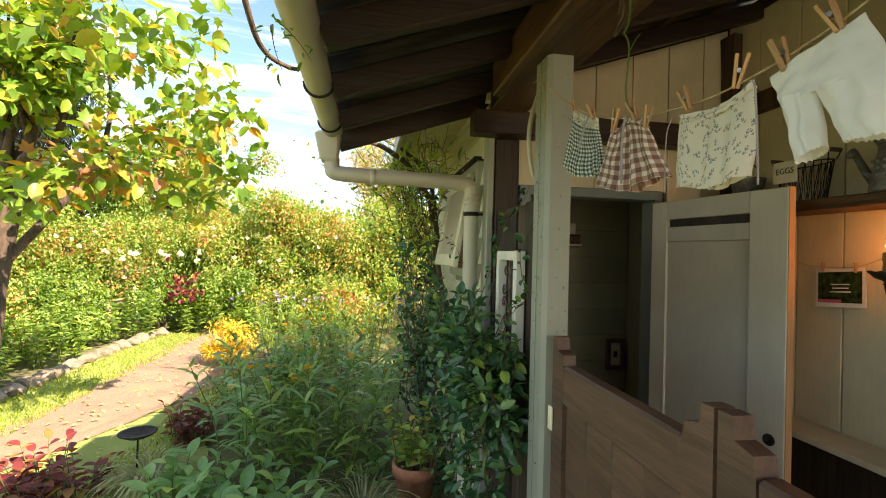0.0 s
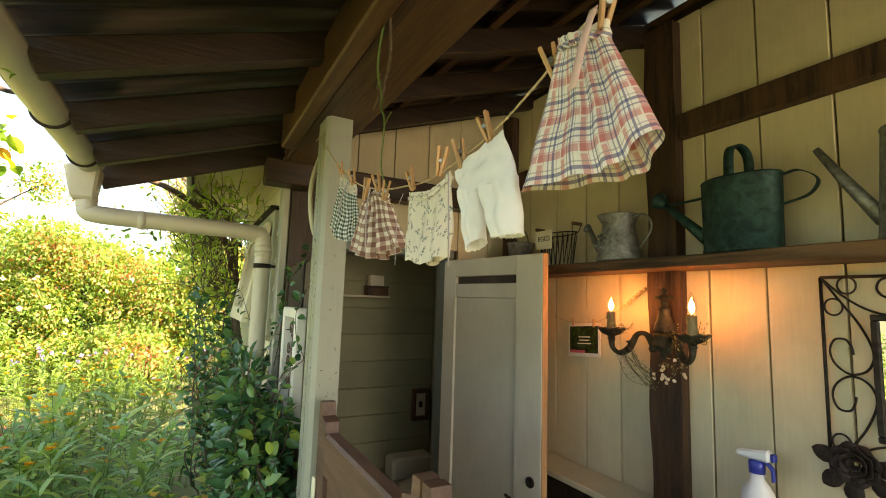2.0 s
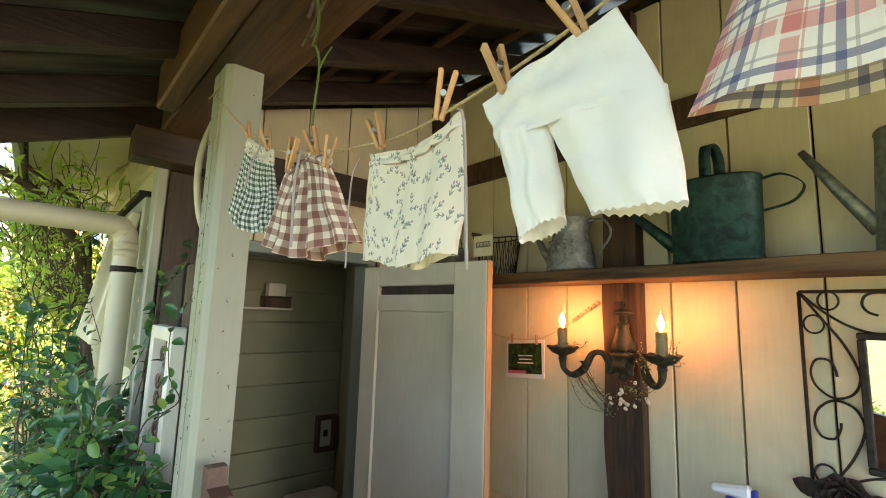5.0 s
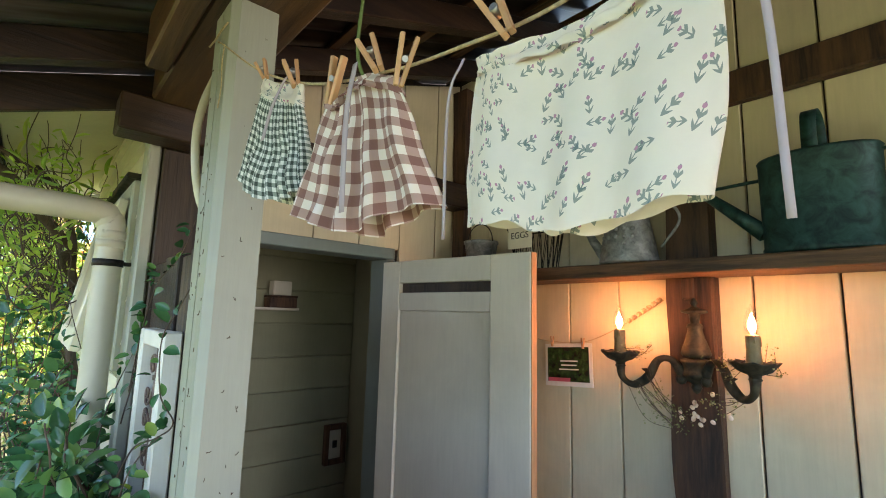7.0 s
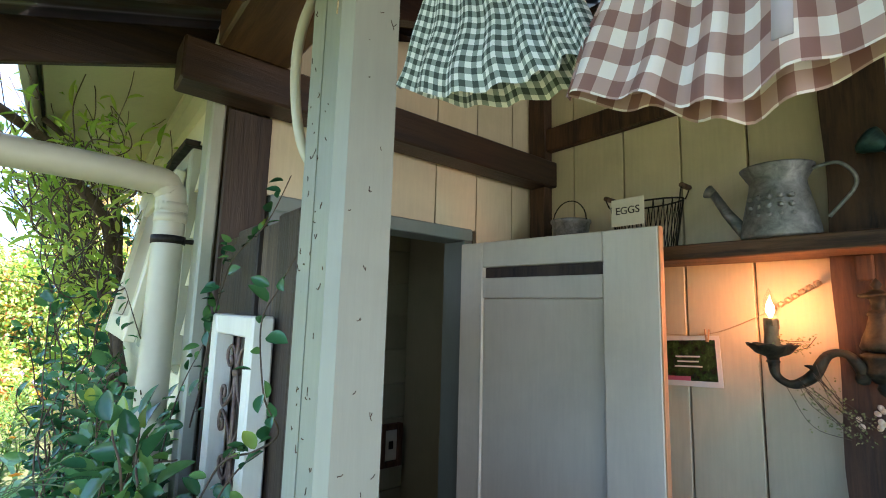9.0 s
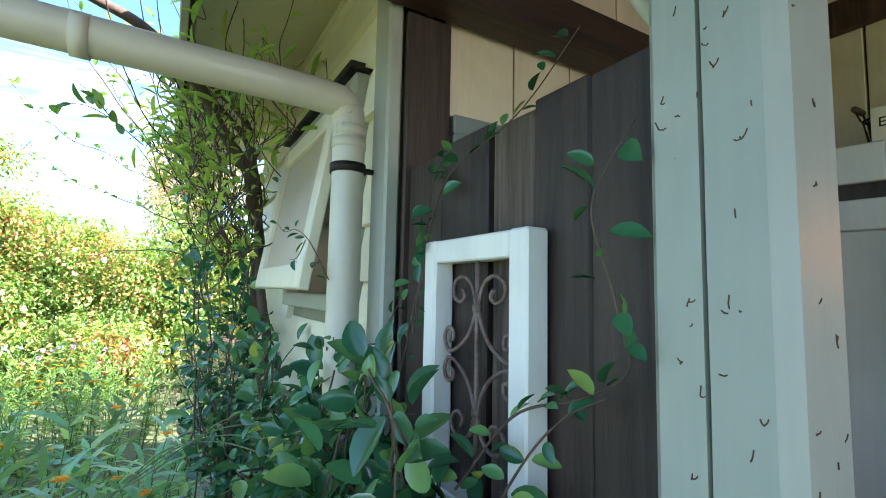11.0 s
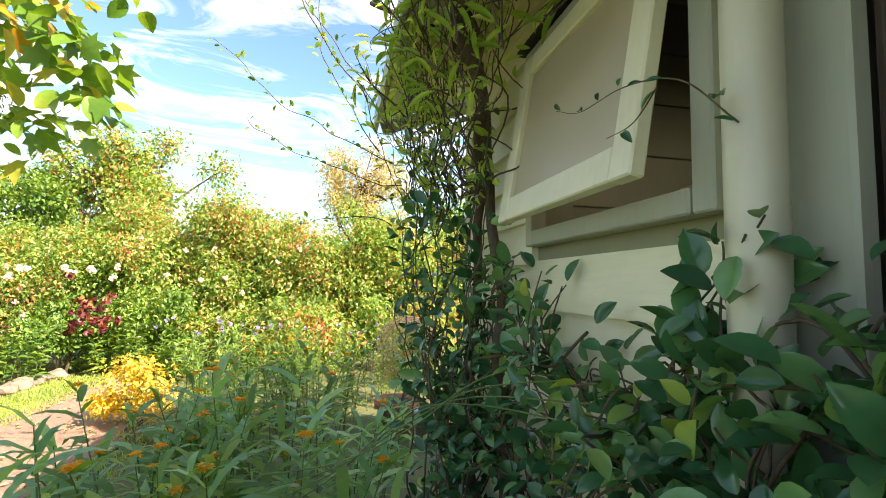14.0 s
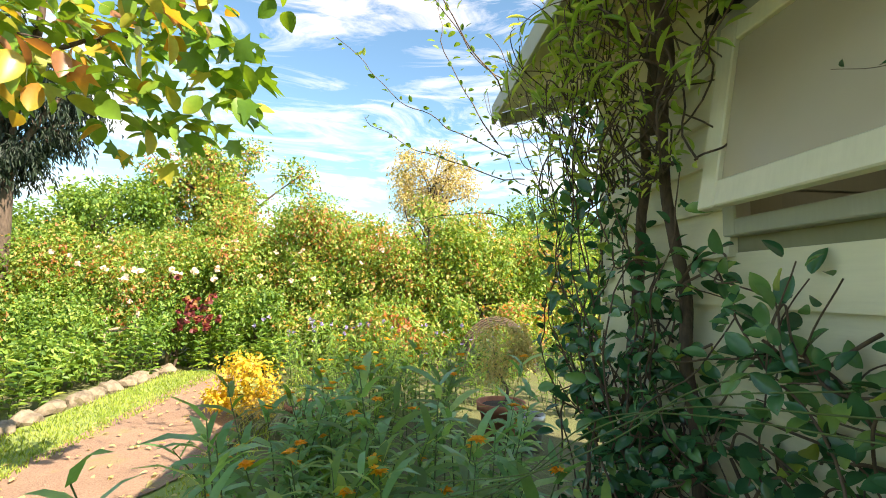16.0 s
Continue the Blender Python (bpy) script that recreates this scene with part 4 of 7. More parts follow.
def drape(bm, uvl, top, bot, xc, folds, amp, depth, seed, hem=None, nu=100, nv=24, bulge=0.0):
    """A hanging cloth tube between two lines of (y, z) or (y, z, way back), waist and hem; a negative depth is the same at both."""
    lt, lb = (spline([(q[2] if len(q) > 2 else 0, q[0], q[1]) for q in line], 12) for line in (top, bot))

    def on(line, u):
        q = u * (len(line) - 1)
        i = min(int(q), len(line) - 2)
        return line[i].lerp(line[i + 1], q - i)

    wid = (lb[0] - lb[-1]).length * 1.25
    tot = sum(p.z for p in lt) / len(lt) - sum(p.z for p in lb) / len(lb)
    rings = []
    for j in range(nv + 1):
        f = j / nv
        ring = []
        for i in range(nu):
            a = i * math.tau / nu
            u = (1 - math.cos(a)) / 2
            p = on(lt, u).lerp(on(lb, u), f)
            rip = math.sin(u * folds * math.tau + seed + 0.9 * math.sin(u * 9 + seed) + (1.3 if a > math.pi else 0)) * amp * (0.3 + 0.7 * f)
            x = xc + p.x - abs(depth) * (1.0 if depth < 0 else 0.3 + 0.7 * f) * math.sin(a) + rip + 0.006 * noise.noise((u * 4, f * 3, seed))
            y = p.y + (bulge * math.sin(math.pi * f)) * math.cos(a) + 0.25 * rip
            z = p.z + (hem(u) * f ** 8 if hem else 0.0)
            ring.append((bm.verts.new((x, y, z)), u if a <= math.pi else 2 - u))
        rings.append(ring)
    for j in range(nv):
        for i in range(nu):
            k = (i + 1) % nu
            f = bm.faces.new((rings[j][i][0], rings[j][k][0], rings[j + 1][k][0], rings[j + 1][i][0]))
            f.smooth = True
            u0, u1 = rings[j][i][1], rings[j][k][1] if k else 2.0
            for lp, (uu, jj) in zip(f.loops, ((u0, j), (u1, j), (u1, j + 1), (u0, j + 1))):
                lp[uvl].uv = (uu * wid, -jj / nv * tot)


def below(line, d):
    """The same line, lowered by d."""
    return [(q[0], q[1] - d, *q[2:]) for q in line]


def garment(name, label, material, pieces, category="clothing"):
    """pieces: (part name, material, list of drape arguments)."""
    t = thing(name, label, category, (0.61, *pieces[0][2][0][1][0][:2]), "clothes on the line")
    for pn, mat, tubes in pieces:
        bm = bmesh.new()
        uvl = bm.loops.layers.uv.new("cloth")
        for args in tubes:
            drape(bm, uvl, *args)
        part(pn, bm, mat or material, t)
    return t


def ribbon(parent, pts, w, mat):
    bm = bmesh.new()
    bm.loops.layers.uv.new("cloth")
    ln = spline(pts, 6)
    rows = [(bm.verts.new(p + Vector((0, w / 2, 0))), bm.verts.new(p - Vector((0, w / 2, 0)))) for p in ln]
    for a, c in zip(rows, rows[1:]):
        bm.faces.new((a[0], a[1], c[1], c[0])).smooth = True
    ob = part("ribbon", bm, mat, parent, "narrow hanging ribbon tie")
    ob.modifiers.new("thickness", "SOLIDIFY").thickness = 0.0012


LINE_PTS = [(0.6, 1.62, 2.285), (0.605, 1.59, 2.266), (0.61, 1.375, 2.127), (0.612, 1.17, 2.027), (0.622, 1.0, 1.982), (0.632, 0.9, 1.97), (0.634, 0.8, 1.96), (0.616, 0.64, 1.958), (0.61, 0.514, 1.976), (0.606, 0.404, 2.01), (0.604, 0.3, 2.05), (0.6, -0.3, 2.2), (0.6, -1.63, 2.34)]
bm = bmesh.new()
tube(bm, spline(LINE_PTS, 6), 0.0019, 6)
tube(bm, spline([(0.604, 1.585, 2.266), (0.6, 1.575, 2.22), (0.602, 1.572, 2.17), (0.598, 1.566, 2.12)], 6), 0.0013, 5)
tube(bm, [(0.6, 1.56 + 0.13 * k / 3, 2.3 + 0.004 * (k % 2)) for k in range(4)], 0.0019, 6)
tagged(part("clothes_line", bm, M_TWINE), "jute twine washing line tied to the post", "line")

W = [(1.338, 2.098), (1.26, 2.058), (1.185, 2.03)]
g = garment("doll_skirt", "small green checked skirt pegged on the line", M_GING_G, [
    ("skirt", None, [(below(W, 0.028), [(1.405, 1.948), (1.29, 1.89), (1.175, 1.868), (1.138, 1.885)], 0.606, 7, 0.006, 0.02, 1.0)]),
    ("waistband", M_FLORAL, [(W, below(W, 0.03), 0.606, 10, 0.004, 0.012, 1.0)])])
ribbon(g, [(0.588, 1.2, 2.038), (0.578, 1.212, 2.0), (0.575, 1.232, 1.955)], 0.011, M_RIBBON)
W = [(1.112, 1.99), (1.078, 1.974, 0.004), (1.052, 1.987, 0.006), (1.02, 1.984, 0.01), (0.982, 1.968, 0.018)]
g = garment("doll_skirt", "small brown gingham skirt pegged on the line", M_GING_B, [
    ("skirt", None, [(below(W, 0.016), [(1.165, 1.847, -0.005), (1.115, 1.83, 0.005), (1.07, 1.816, 0.03), (1.02, 1.836, 0.05), (0.972, 1.842, 0.066)], 0.607, 5, 0.009, 0.02, 2.2, None, 120)]),
    ("waistband", M_GING_B, [(W, below(W, 0.018), 0.607, 6, 0.004, 0.014, 2.2)])])
ribbon(g, [(0.592, 1.022, 1.987), (0.586, 1.024, 1.93), (0.59, 1.03, 1.828)], 0.009, M_RIBBON)
W = [(0.886, 1.953), (0.836, 1.943), (0.76, 1.938), (0.692, 1.957)]
g = garment("doll_bloomers", "cream bloomers with small flower sprigs", M_FLORAL, [
    ("body", None, [(below(W, 0.018), [(0.897, 1.803), (0.84, 1.797), (0.8, 1.786), (0.75, 1.79), (0.701, 1.798)], 0.634, 3, 0.0075, 0.013, 0.5, lambda u: 0.002 * math.sin(u * 30), 110, 26, 0.006)]),
    ("waistband", None, [(W, below(W, 0.019), 0.634, 7, 0.003, 0.011, 0.5)])])
ribbon(g, [(0.622, 0.888, 1.948), (0.616, 0.9, 1.91), (0.616, 0.902, 1.79)], 0.003, M_RIBBON)
ribbon(g, [(0.624, 0.692, 1.955), (0.618, 0.675, 1.94), (0.616, 0.667, 1.88), (0.618, 0.664, 1.775)], 0.0038, M_RIBBON)
lace = lambda u: 0.0026 * abs(math.sin(u * 30))
g = garment("doll_trousers", "white cotton trousers with lace hems", M_WHITECLOTH, [
    ("seat", None, [([(0.638, 1.937), (0.56, 1.953), (0.494, 1.967)], [(0.614, 1.883), (0.556, 1.886), (0.458, 1.886)], 0.609, 1, 0.0015, 0.0165, 0.2)]),
    ("leg", None, [([(0.614, 1.893), (0.585, 1.893), (0.556, 1.89)], [(0.588, 1.793), (0.565, 1.8), (0.545, 1.808)], 0.609, 1, 0.0015, -0.016, 0.4, lace, 160)]),
    ("leg", None, [([(0.559, 1.89), (0.51, 1.891), (0.459, 1.891)], [(0.519, 1.808), (0.485, 1.805), (0.449, 1.805)], 0.609, 1, 0.0015, -0.016, 0.4, lace, 160)])])
W = [(0.374, 2.046), (0.335, 2.038), (0.292, 2.03)]
g = garment("doll_skirt", "red and blue plaid gathered skirt on the line", M_PLAID, [
    ("skirt", None, [(below(W, 0.02), [(0.447, 1.864), (0.345, 1.856), (0.272, 1.854), (0.232, 1.884)], 0.605, 4, 0.006, 0.024, 0.8, None, 130)]),
    ("waistband", None, [(W, below(W, 0.022), 0.605, 8, 0.004, 0.014, 0.8)])])
ribbon(g, [(0.588, 0.298, 2.04), (0.572, 0.296, 2.0), (0.566, 0.308, 1.945)], 0.012, M_PINKRIB)


def build_peg():
    t = thing("clothes_peg", "small wooden clothes peg on the line", "clothes peg", (0, 0, 0), "pegs on the line")
    for s in (-1, 1):
        bm = bmesh.new()
        box(bm, -0.0035, -0.0022, -0.022, 0.0035, 0.0022, 0.024, 0.0008)
        bmesh.ops.transform(bm, matrix=Matrix.Translation((0, s * 0.0046, 0)) @ Matrix.Rotation(s * -0.1, 4, "X"), verts=bm.verts)
        part("prong", bm, M_PEG, t)
    bm = bmesh.new()
    tube(bm, [(-0.0048, 0, 0.002), (0.0048, 0, 0.002)], 0.003, 8)
    part("spring", bm, metal("peg_spring_steel", (0.3, 0.3, 0.3), (0.55, 0.55, 0.52), 0.35), t)
    return t


peg = build_peg()
PEGS = [(1.375, 2.155, 1.31, 2.07), (1.234, 2.085, 1.2, 2.028), (1.084, 2.023, 1.1, 1.972), (1.03, 2.028, 0.992, 1.968), (0.945, 1.985, 0.96, 1.945), (0.866, 2.003, 0.834, 1.942), (0.704, 2.008, 0.722, 1.945), (0.623, 1.993, 0.6, 1.93), (0.552, 2.018, 0.516, 1.945), (0.394, 2.045, 0.376, 1.995), (0.285, 2.08, 0.302, 2.015)]
for i, (py, pz, qy, qz) in enumerate(PEGS):
    k = 1.12 if i != 4 else 0.95
    m = Matrix.Translation((0.622 if i in (5, 6) else 0.604, (py + qy) / 2, (pz + qz) / 2)) @ Matrix.Rotation(math.atan2(qy - py, pz - qz), 4, "X") @ Matrix.Rotation(0.7 + 0.5 * math.sin(i * 2.1), 4, "Z") @ Matrix.Diagonal((k, k, k, 1))
    if i == 0:
        peg.matrix_world = m
    else:
        copy_thing(peg, m)

# ---- cans and tins on the shelf ----
SH_Z = 1.9155
M_TEAL = metal("teal_verdigris_tin", (0.004, 0.02, 0.02), (0.018, 0.08, 0.068), 0.45, 0.35, 22, 0.3)
M_ZINC = metal("galvanized_zinc", (0.19, 0.205, 0.2), (0.38, 0.4, 0.385), 0.45, 0.7, 40, 0.25)
M_DULLZINC = metal("dull_old_zinc", (0.16, 0.17, 0.16), (0.32, 0.33, 0.31), 0.5, 0.7, 30, 0.3)


def strap(bm, pts, w, axis=(1, 0, 0)):
    """A flat metal band along a smooth line."""
    a = Vector(axis).normalized() * w / 2
    ln = spline(pts, 8)
    rows = [(bm.verts.new(p + a), bm.verts.new(p - a)) for p in ln]
    for r, s in zip(rows, rows[1:]):
        bm.faces.new((r[0], r[1], s[1], s[0])).smooth = True


def oval(bm, profile, cx, cy, z, ratio):
    lathe(bm, profile, (0, 0, 0), 32, Matrix.Translation((cx, cy, z)) @ Matrix.Diagonal((ratio, 1, 1, 1)))


t = thing("watering_can", "oval dark teal tin watering can with long spout", "watering can", (1.88, 0.862, SH_Z))
bm = bmesh.new()
oval(bm, [(0, 0), (0.128, 0.0), (0.131, 0.004), (0.131, 0.012), (0.128, 0.016), (0.132, 0.25), (0.135, 0.256), (0.13, 0.262), (0.118, 0.255), (0.0, 0.25)], 1.88, 0.862, SH_Z, 0.6)
part("body", bm, M_TEAL, t)
bm = bmesh.new()
tube(bm, [(1.88, 0.985, SH_Z + 0.06), (1.88, 1.05, SH_Z + 0.12), (1.88, 1.15, SH_Z + 0.212)], [0.024, 0.019, 0.013], 12)
part("spout", bm, M_TEAL, t)
bm = bmesh.new()
lathe(bm, [(0.013, 0), (0.034, 0.035), (0.036, 0.045), (0.03, 0.052), (0, 0.054)], (0, 0, 0), 16, Matrix.Translation((1.88, 1.15, SH_Z + 0.212)) @ Matrix.Rotation(radians(-52), 4, "X"))
part("rose", bm, M_TEAL, t)
bm = bmesh.new()
tube(bm, [(1.88, 0.99, SH_Z + 0.215), (1.88, 1.13, SH_Z + 0.21)], 0.005, 6)
part("brace", bm, M_TEAL, t)
bm = bmesh.new()
strap(bm, [(1.815, 0.862, SH_Z + 0.25), (1.82, 0.862, SH_Z + 0.34), (1.85, 0.862, SH_Z + 0.375), (1.905, 0.862, SH_Z + 0.375), (1.94, 0.862, SH_Z + 0.34), (1.945, 0.862, SH_Z + 0.25)], 0.034, (0, 1, 0))
part("top_handle", bm, M_TEAL, t).modifiers.new("thickness", "SOLIDIFY").thickness = 0.003
bm = bmesh.new()
strap(bm, [(1.88, 0.735, SH_Z + 0.245), (1.88, 0.68, SH_Z + 0.25), (1.88, 0.63, SH_Z + 0.21), (1.88, 0.655, SH_Z + 0.165), (1.88, 0.735, SH_Z + 0.145)], 0.02)
part("side_handle", bm, M_TEAL, t).modifiers.new("thickness", "SOLIDIFY").thickness = 0.003

t = thing("watering_jug", "tall galvanized watering jug with slanting spout", "watering can", (1.89, 0.415, SH_Z))
bm = bmesh.new()
lathe(bm, [(0, 0), (0.083, 0), (0.086, 0.006), (0.083, 0.014), (0.066, 0.3), (0.069, 0.307), (0.066, 0.314), (0.06, 0.306), (0.055, 0.2), (0, 0.2)], (1.89, 0.415, SH_Z), 32)
part("body", bm, M_ZINC, t)
bm = bmesh.new()
tube(bm, [(1.885, 0.485, SH_Z + 0.06), (1.88, 0.56, SH_Z + 0.18), (1.88, 0.632, SH_Z + 0.3)], [0.021, 0.016, 0.01], 12)
part("spout", bm, M_ZINC, t)
bm = bmesh.new()
strap(bm, [(1.89, 0.35, SH_Z + 0.285), (1.89, 0.29, SH_Z + 0.29), (1.89, 0.255, SH_Z + 0.22), (1.89, 0.28, SH_Z + 0.1), (1.89, 0.335, SH_Z + 0.06)], 0.022)
part("handle", bm, M_ZINC, t).modifiers.new("thickness", "SOLIDIFY").thickness = 0.003

t = thing("zinc_pitcher", "squat grey zinc pitcher with embossed flowers", "pitcher", (1.87, 1.38, SH_Z))
bm = bmesh.new()
lathe(bm, [(0, 0), (0.094, 0), (0.096, 0.008), (0.086, 0.07), (0.07, 0.145), (0.068, 0.165), (0.088, 0.2), (0.09, 0.205), (0.084, 0.2), (0.06, 0.16), (0, 0.1)], (1.87, 1.38, SH_Z), 28)
part("body", bm, M_DULLZINC, t)
bm = bmesh.new()
for k in range(9):
    an = radians(180 + 18 * (k - 4))
    for zz in (0.06, 0.085, 0.11):
        c = Vector((1.87 + 0.083 * math.cos(an), 1.38 + 0.083 * math.sin(an), SH_Z + zz))
        if 2 <= k <= 6:
            r = bmesh.ops.create_icosphere(bm, subdivisions=1, radius=0.009, matrix=Matrix.Translation(c))
part("relief", bm, M_DULLZINC, t, "embossed flower relief")
bm = bmesh.new()
tube(bm, [(1.87, 1.46, SH_Z + 0.02), (1.87, 1.51, SH_Z + 0.09), (1.87, 1.55, SH_Z + 0.165)], [0.02, 0.015, 0.012], 10)
tube(bm, [(1.87, 1.545, SH_Z + 0.16), (1.87, 1.565, SH_Z + 0.172)], [0.012, 0.022], 10)
part("spout", bm, M_DULLZINC, t)
bm = bmesh.new()
tube(bm, spline([(1.87, 1.3, SH_Z + 0.19), (1.87, 1.24, SH_Z + 0.19), (1.87, 1.21, SH_Z + 0.13), (1.87, 1.27, SH_Z + 0.05)], 8), 0.005, 6)
part("handle", bm, M_DULLZINC, t)

t = thing("egg_basket", "dark wire basket with an egg name plate", "basket", (1.87, 1.768, SH_Z))
EB = (1.87, 1.768)
for k in range(22):
    an = k * math.tau / 22
    bm = bmesh.new()
    tube(bm, [(EB[0] + 0.042 * math.cos(an), EB[1] + 0.1 * math.sin(an), SH_Z + 0.002), (EB[0] + 0.056 * math.cos(an + 0.14), EB[1] + 0.128 * math.sin(an + 0.14), SH_Z + 0.165)], 0.0015, 4)
    tube(bm, [(EB[0] + 0.042 * math.cos(an), EB[1] + 0.1 * math.sin(an), SH_Z + 0.002), (EB[0] + 0.056 * math.cos(an - 0.14), EB[1] + 0.128 * math.sin(an - 0.14), SH_Z + 0.165)], 0.0015, 4)
    part("wire", bm, M_IRON, t)
for zz, q in ((0.003, 0.76), (0.165, 1.0)):
    bm = bmesh.new()
    tube(bm, [(EB[0] + 0.056 * q * math.cos(k * math.tau / 28), EB[1] + 0.128 * q * math.sin(k * math.tau / 28), SH_Z + zz) for k in range(29)], 0.003, 5)
    part("hoop", bm, M_IRON, t)
for sg in (-1, 1):
    y0 = EB[1] + sg * 0.126
    bm = bmesh.new()
    tube(bm, spline([(EB[0] - 0.02, y0, SH_Z + 0.165), (EB[0] - 0.025, y0 + sg * 0.01, SH_Z + 0.2), (EB[0] + 0.025, y0 + sg * 0.01, SH_Z + 0.2), (EB[0] + 0.02, y0, SH_Z + 0.165)], 6), 0.0024, 5)
    handle = part("handle", bm, M_IRON, t)
    bm = bmesh.new()
    tube(bm, [(EB[0] - 0.028, y0 + sg * 0.01, SH_Z + 0.203), (EB[0] + 0.028, y0 + sg * 0.01, SH_Z + 0.203)], 0.009, 8)
    part("grip", bm, M_SHELF, handle, "turned wooden grip")
part("name_plate", boxm(1.806, 1.74, SH_Z + 0.086, 1.809, 1.86, SH_Z + 0.182, 0.001), M_SASH, t, "cream tin plate")
cu = bpy.data.curves.new("eggs_text", "FONT")
cu.body, cu.size, cu.extrude, cu.align_x, cu.align_y = "EGGS", 0.037, 0.0006, "CENTER", "CENTER"
tx = new("lettering", cu)
tx.matrix_world = Matrix.Translation((1.8055, 1.8, SH_Z + 0.138)) @ Matrix.Rotation(radians(-90), 4, "Z") @ Matrix.Rotation(radians(90), 4, "X")
bpy.context.view_layer.update()
tm = bpy.data.meshes.new_from_object(tx.evaluated_get(bpy.context.evaluated_depsgraph_get()))
tm.transform(tx.matrix_world)
bpy.data.objects.remove(tx)
tm.materials.clear()
tm.materials.append(M_IRON)
tl = new("lettering", tm)
tl.parent = t
tl.matrix_parent_inverse = t.matrix_world.inverted()
t = thing("tin_pail", "small zinc pail with a wire handle", "pail", (1.88, 2.085, SH_Z))
bm = bmesh.new()
lathe(bm, [(0, 0), (0.064, 0), (0.074, 0.075), (0.079, 0.08), (0.079, 0.09), (0.073, 0.09), (0.062, 0.02), (0, 0.02)], (1.88, 2.085, SH_Z + 0.06), 20)
part("body", bm, M_ZINC, t)
part("foot", boxm(1.83, 2.03, SH_Z, 1.93, 2.14, SH_Z + 0.06, 0.003), M_SHELF, t)
bm = bmesh.new()
tube(bm, [(1.87, 2.085 + 0.079 * math.cos(a), SH_Z + 0.145 + 0.085 * math.sin(a)) for a in [math.pi * i / 12 for i in range(13)]], 0.0025, 5)
part("handle", bm, M_IRON, t)

# ---- wall sconce with two candle bulbs ----
M_BRONZE = metal("dark_bronze", (0.012, 0.014, 0.01), (0.06, 0.052, 0.03), 0.55, 0.45, 25, 0.2)
M_CANDLE = plain("aged_candle_sleeve", (0.22, 0.17, 0.085), 0.6, 30, 0.3, 0.4)
M_BULB, _t, _b = nodes_of("lit_candle_bulb")
_b.inputs["Base Color"].default_value = (1, 0.75, 0.4, 1)
_b.inputs["Emission Color"].default_value = (1, 0.38, 0.11, 1)
_b.inputs["Emission Strength"].default_value = 62.0
M_CLEAR, _t, _b = nodes_of("clear_bulb_glass")
_tr, _gl, _mx = _t.nodes.new("ShaderNodeBsdfTransparent"), _t.nodes.new("ShaderNodeBsdfGlossy"), _t.nodes.new("ShaderNodeMixShader")
_gl.inputs["Roughness"].default_value = 0.03
_mx.inputs["Fac"].default_value = 0.1
_t.links.new(_tr.outputs[0], _mx.inputs[1])
_t.links.new(_gl.outputs[0], _mx.inputs[2])
_t.links.new(_mx.outputs[0], _t.nodes["Material Output"].inputs["Surface"])
sc = thing("wall_sconce", "bronze two-armed wall sconce with lit candle bulbs", "wall lamp", (1.93, 1.2, 1.5))
bm = bmesh.new()
lathe(bm, [(0, 0.285), (0.006, 0.28), (0.012, 0.268), (0.006, 0.258), (0.02, 0.25), (0.038, 0.244), (0.038, 0.238), (0.016, 0.233), (0.013, 0.206), (0.022, 0.2), (0.024, 0.192), (0.02, 0.188), (0.027, 0.16), (0.038, 0.13), (0.043, 0.112), (0.038, 0.104), (0.02, 0.1)], (1.923, 1.2, 1.52), 24)
part("backplate", bm, M_BRONZE, sc)
bm = bmesh.new()
lathe(bm, [(0.02, 0.1), (0.042, 0.094), (0.042, 0.086), (0.036, 0.08), (0.038, 0.06), (0.042, 0.054), (0.038, 0.044), (0.024, 0.03), (0.012, 0.022), (0.016, 0.012), (0.01, 0.0), (0, -0.008)], (1.915, 1.2, 1.52), 24)
part("hub", bm, M_BRONZE, sc)
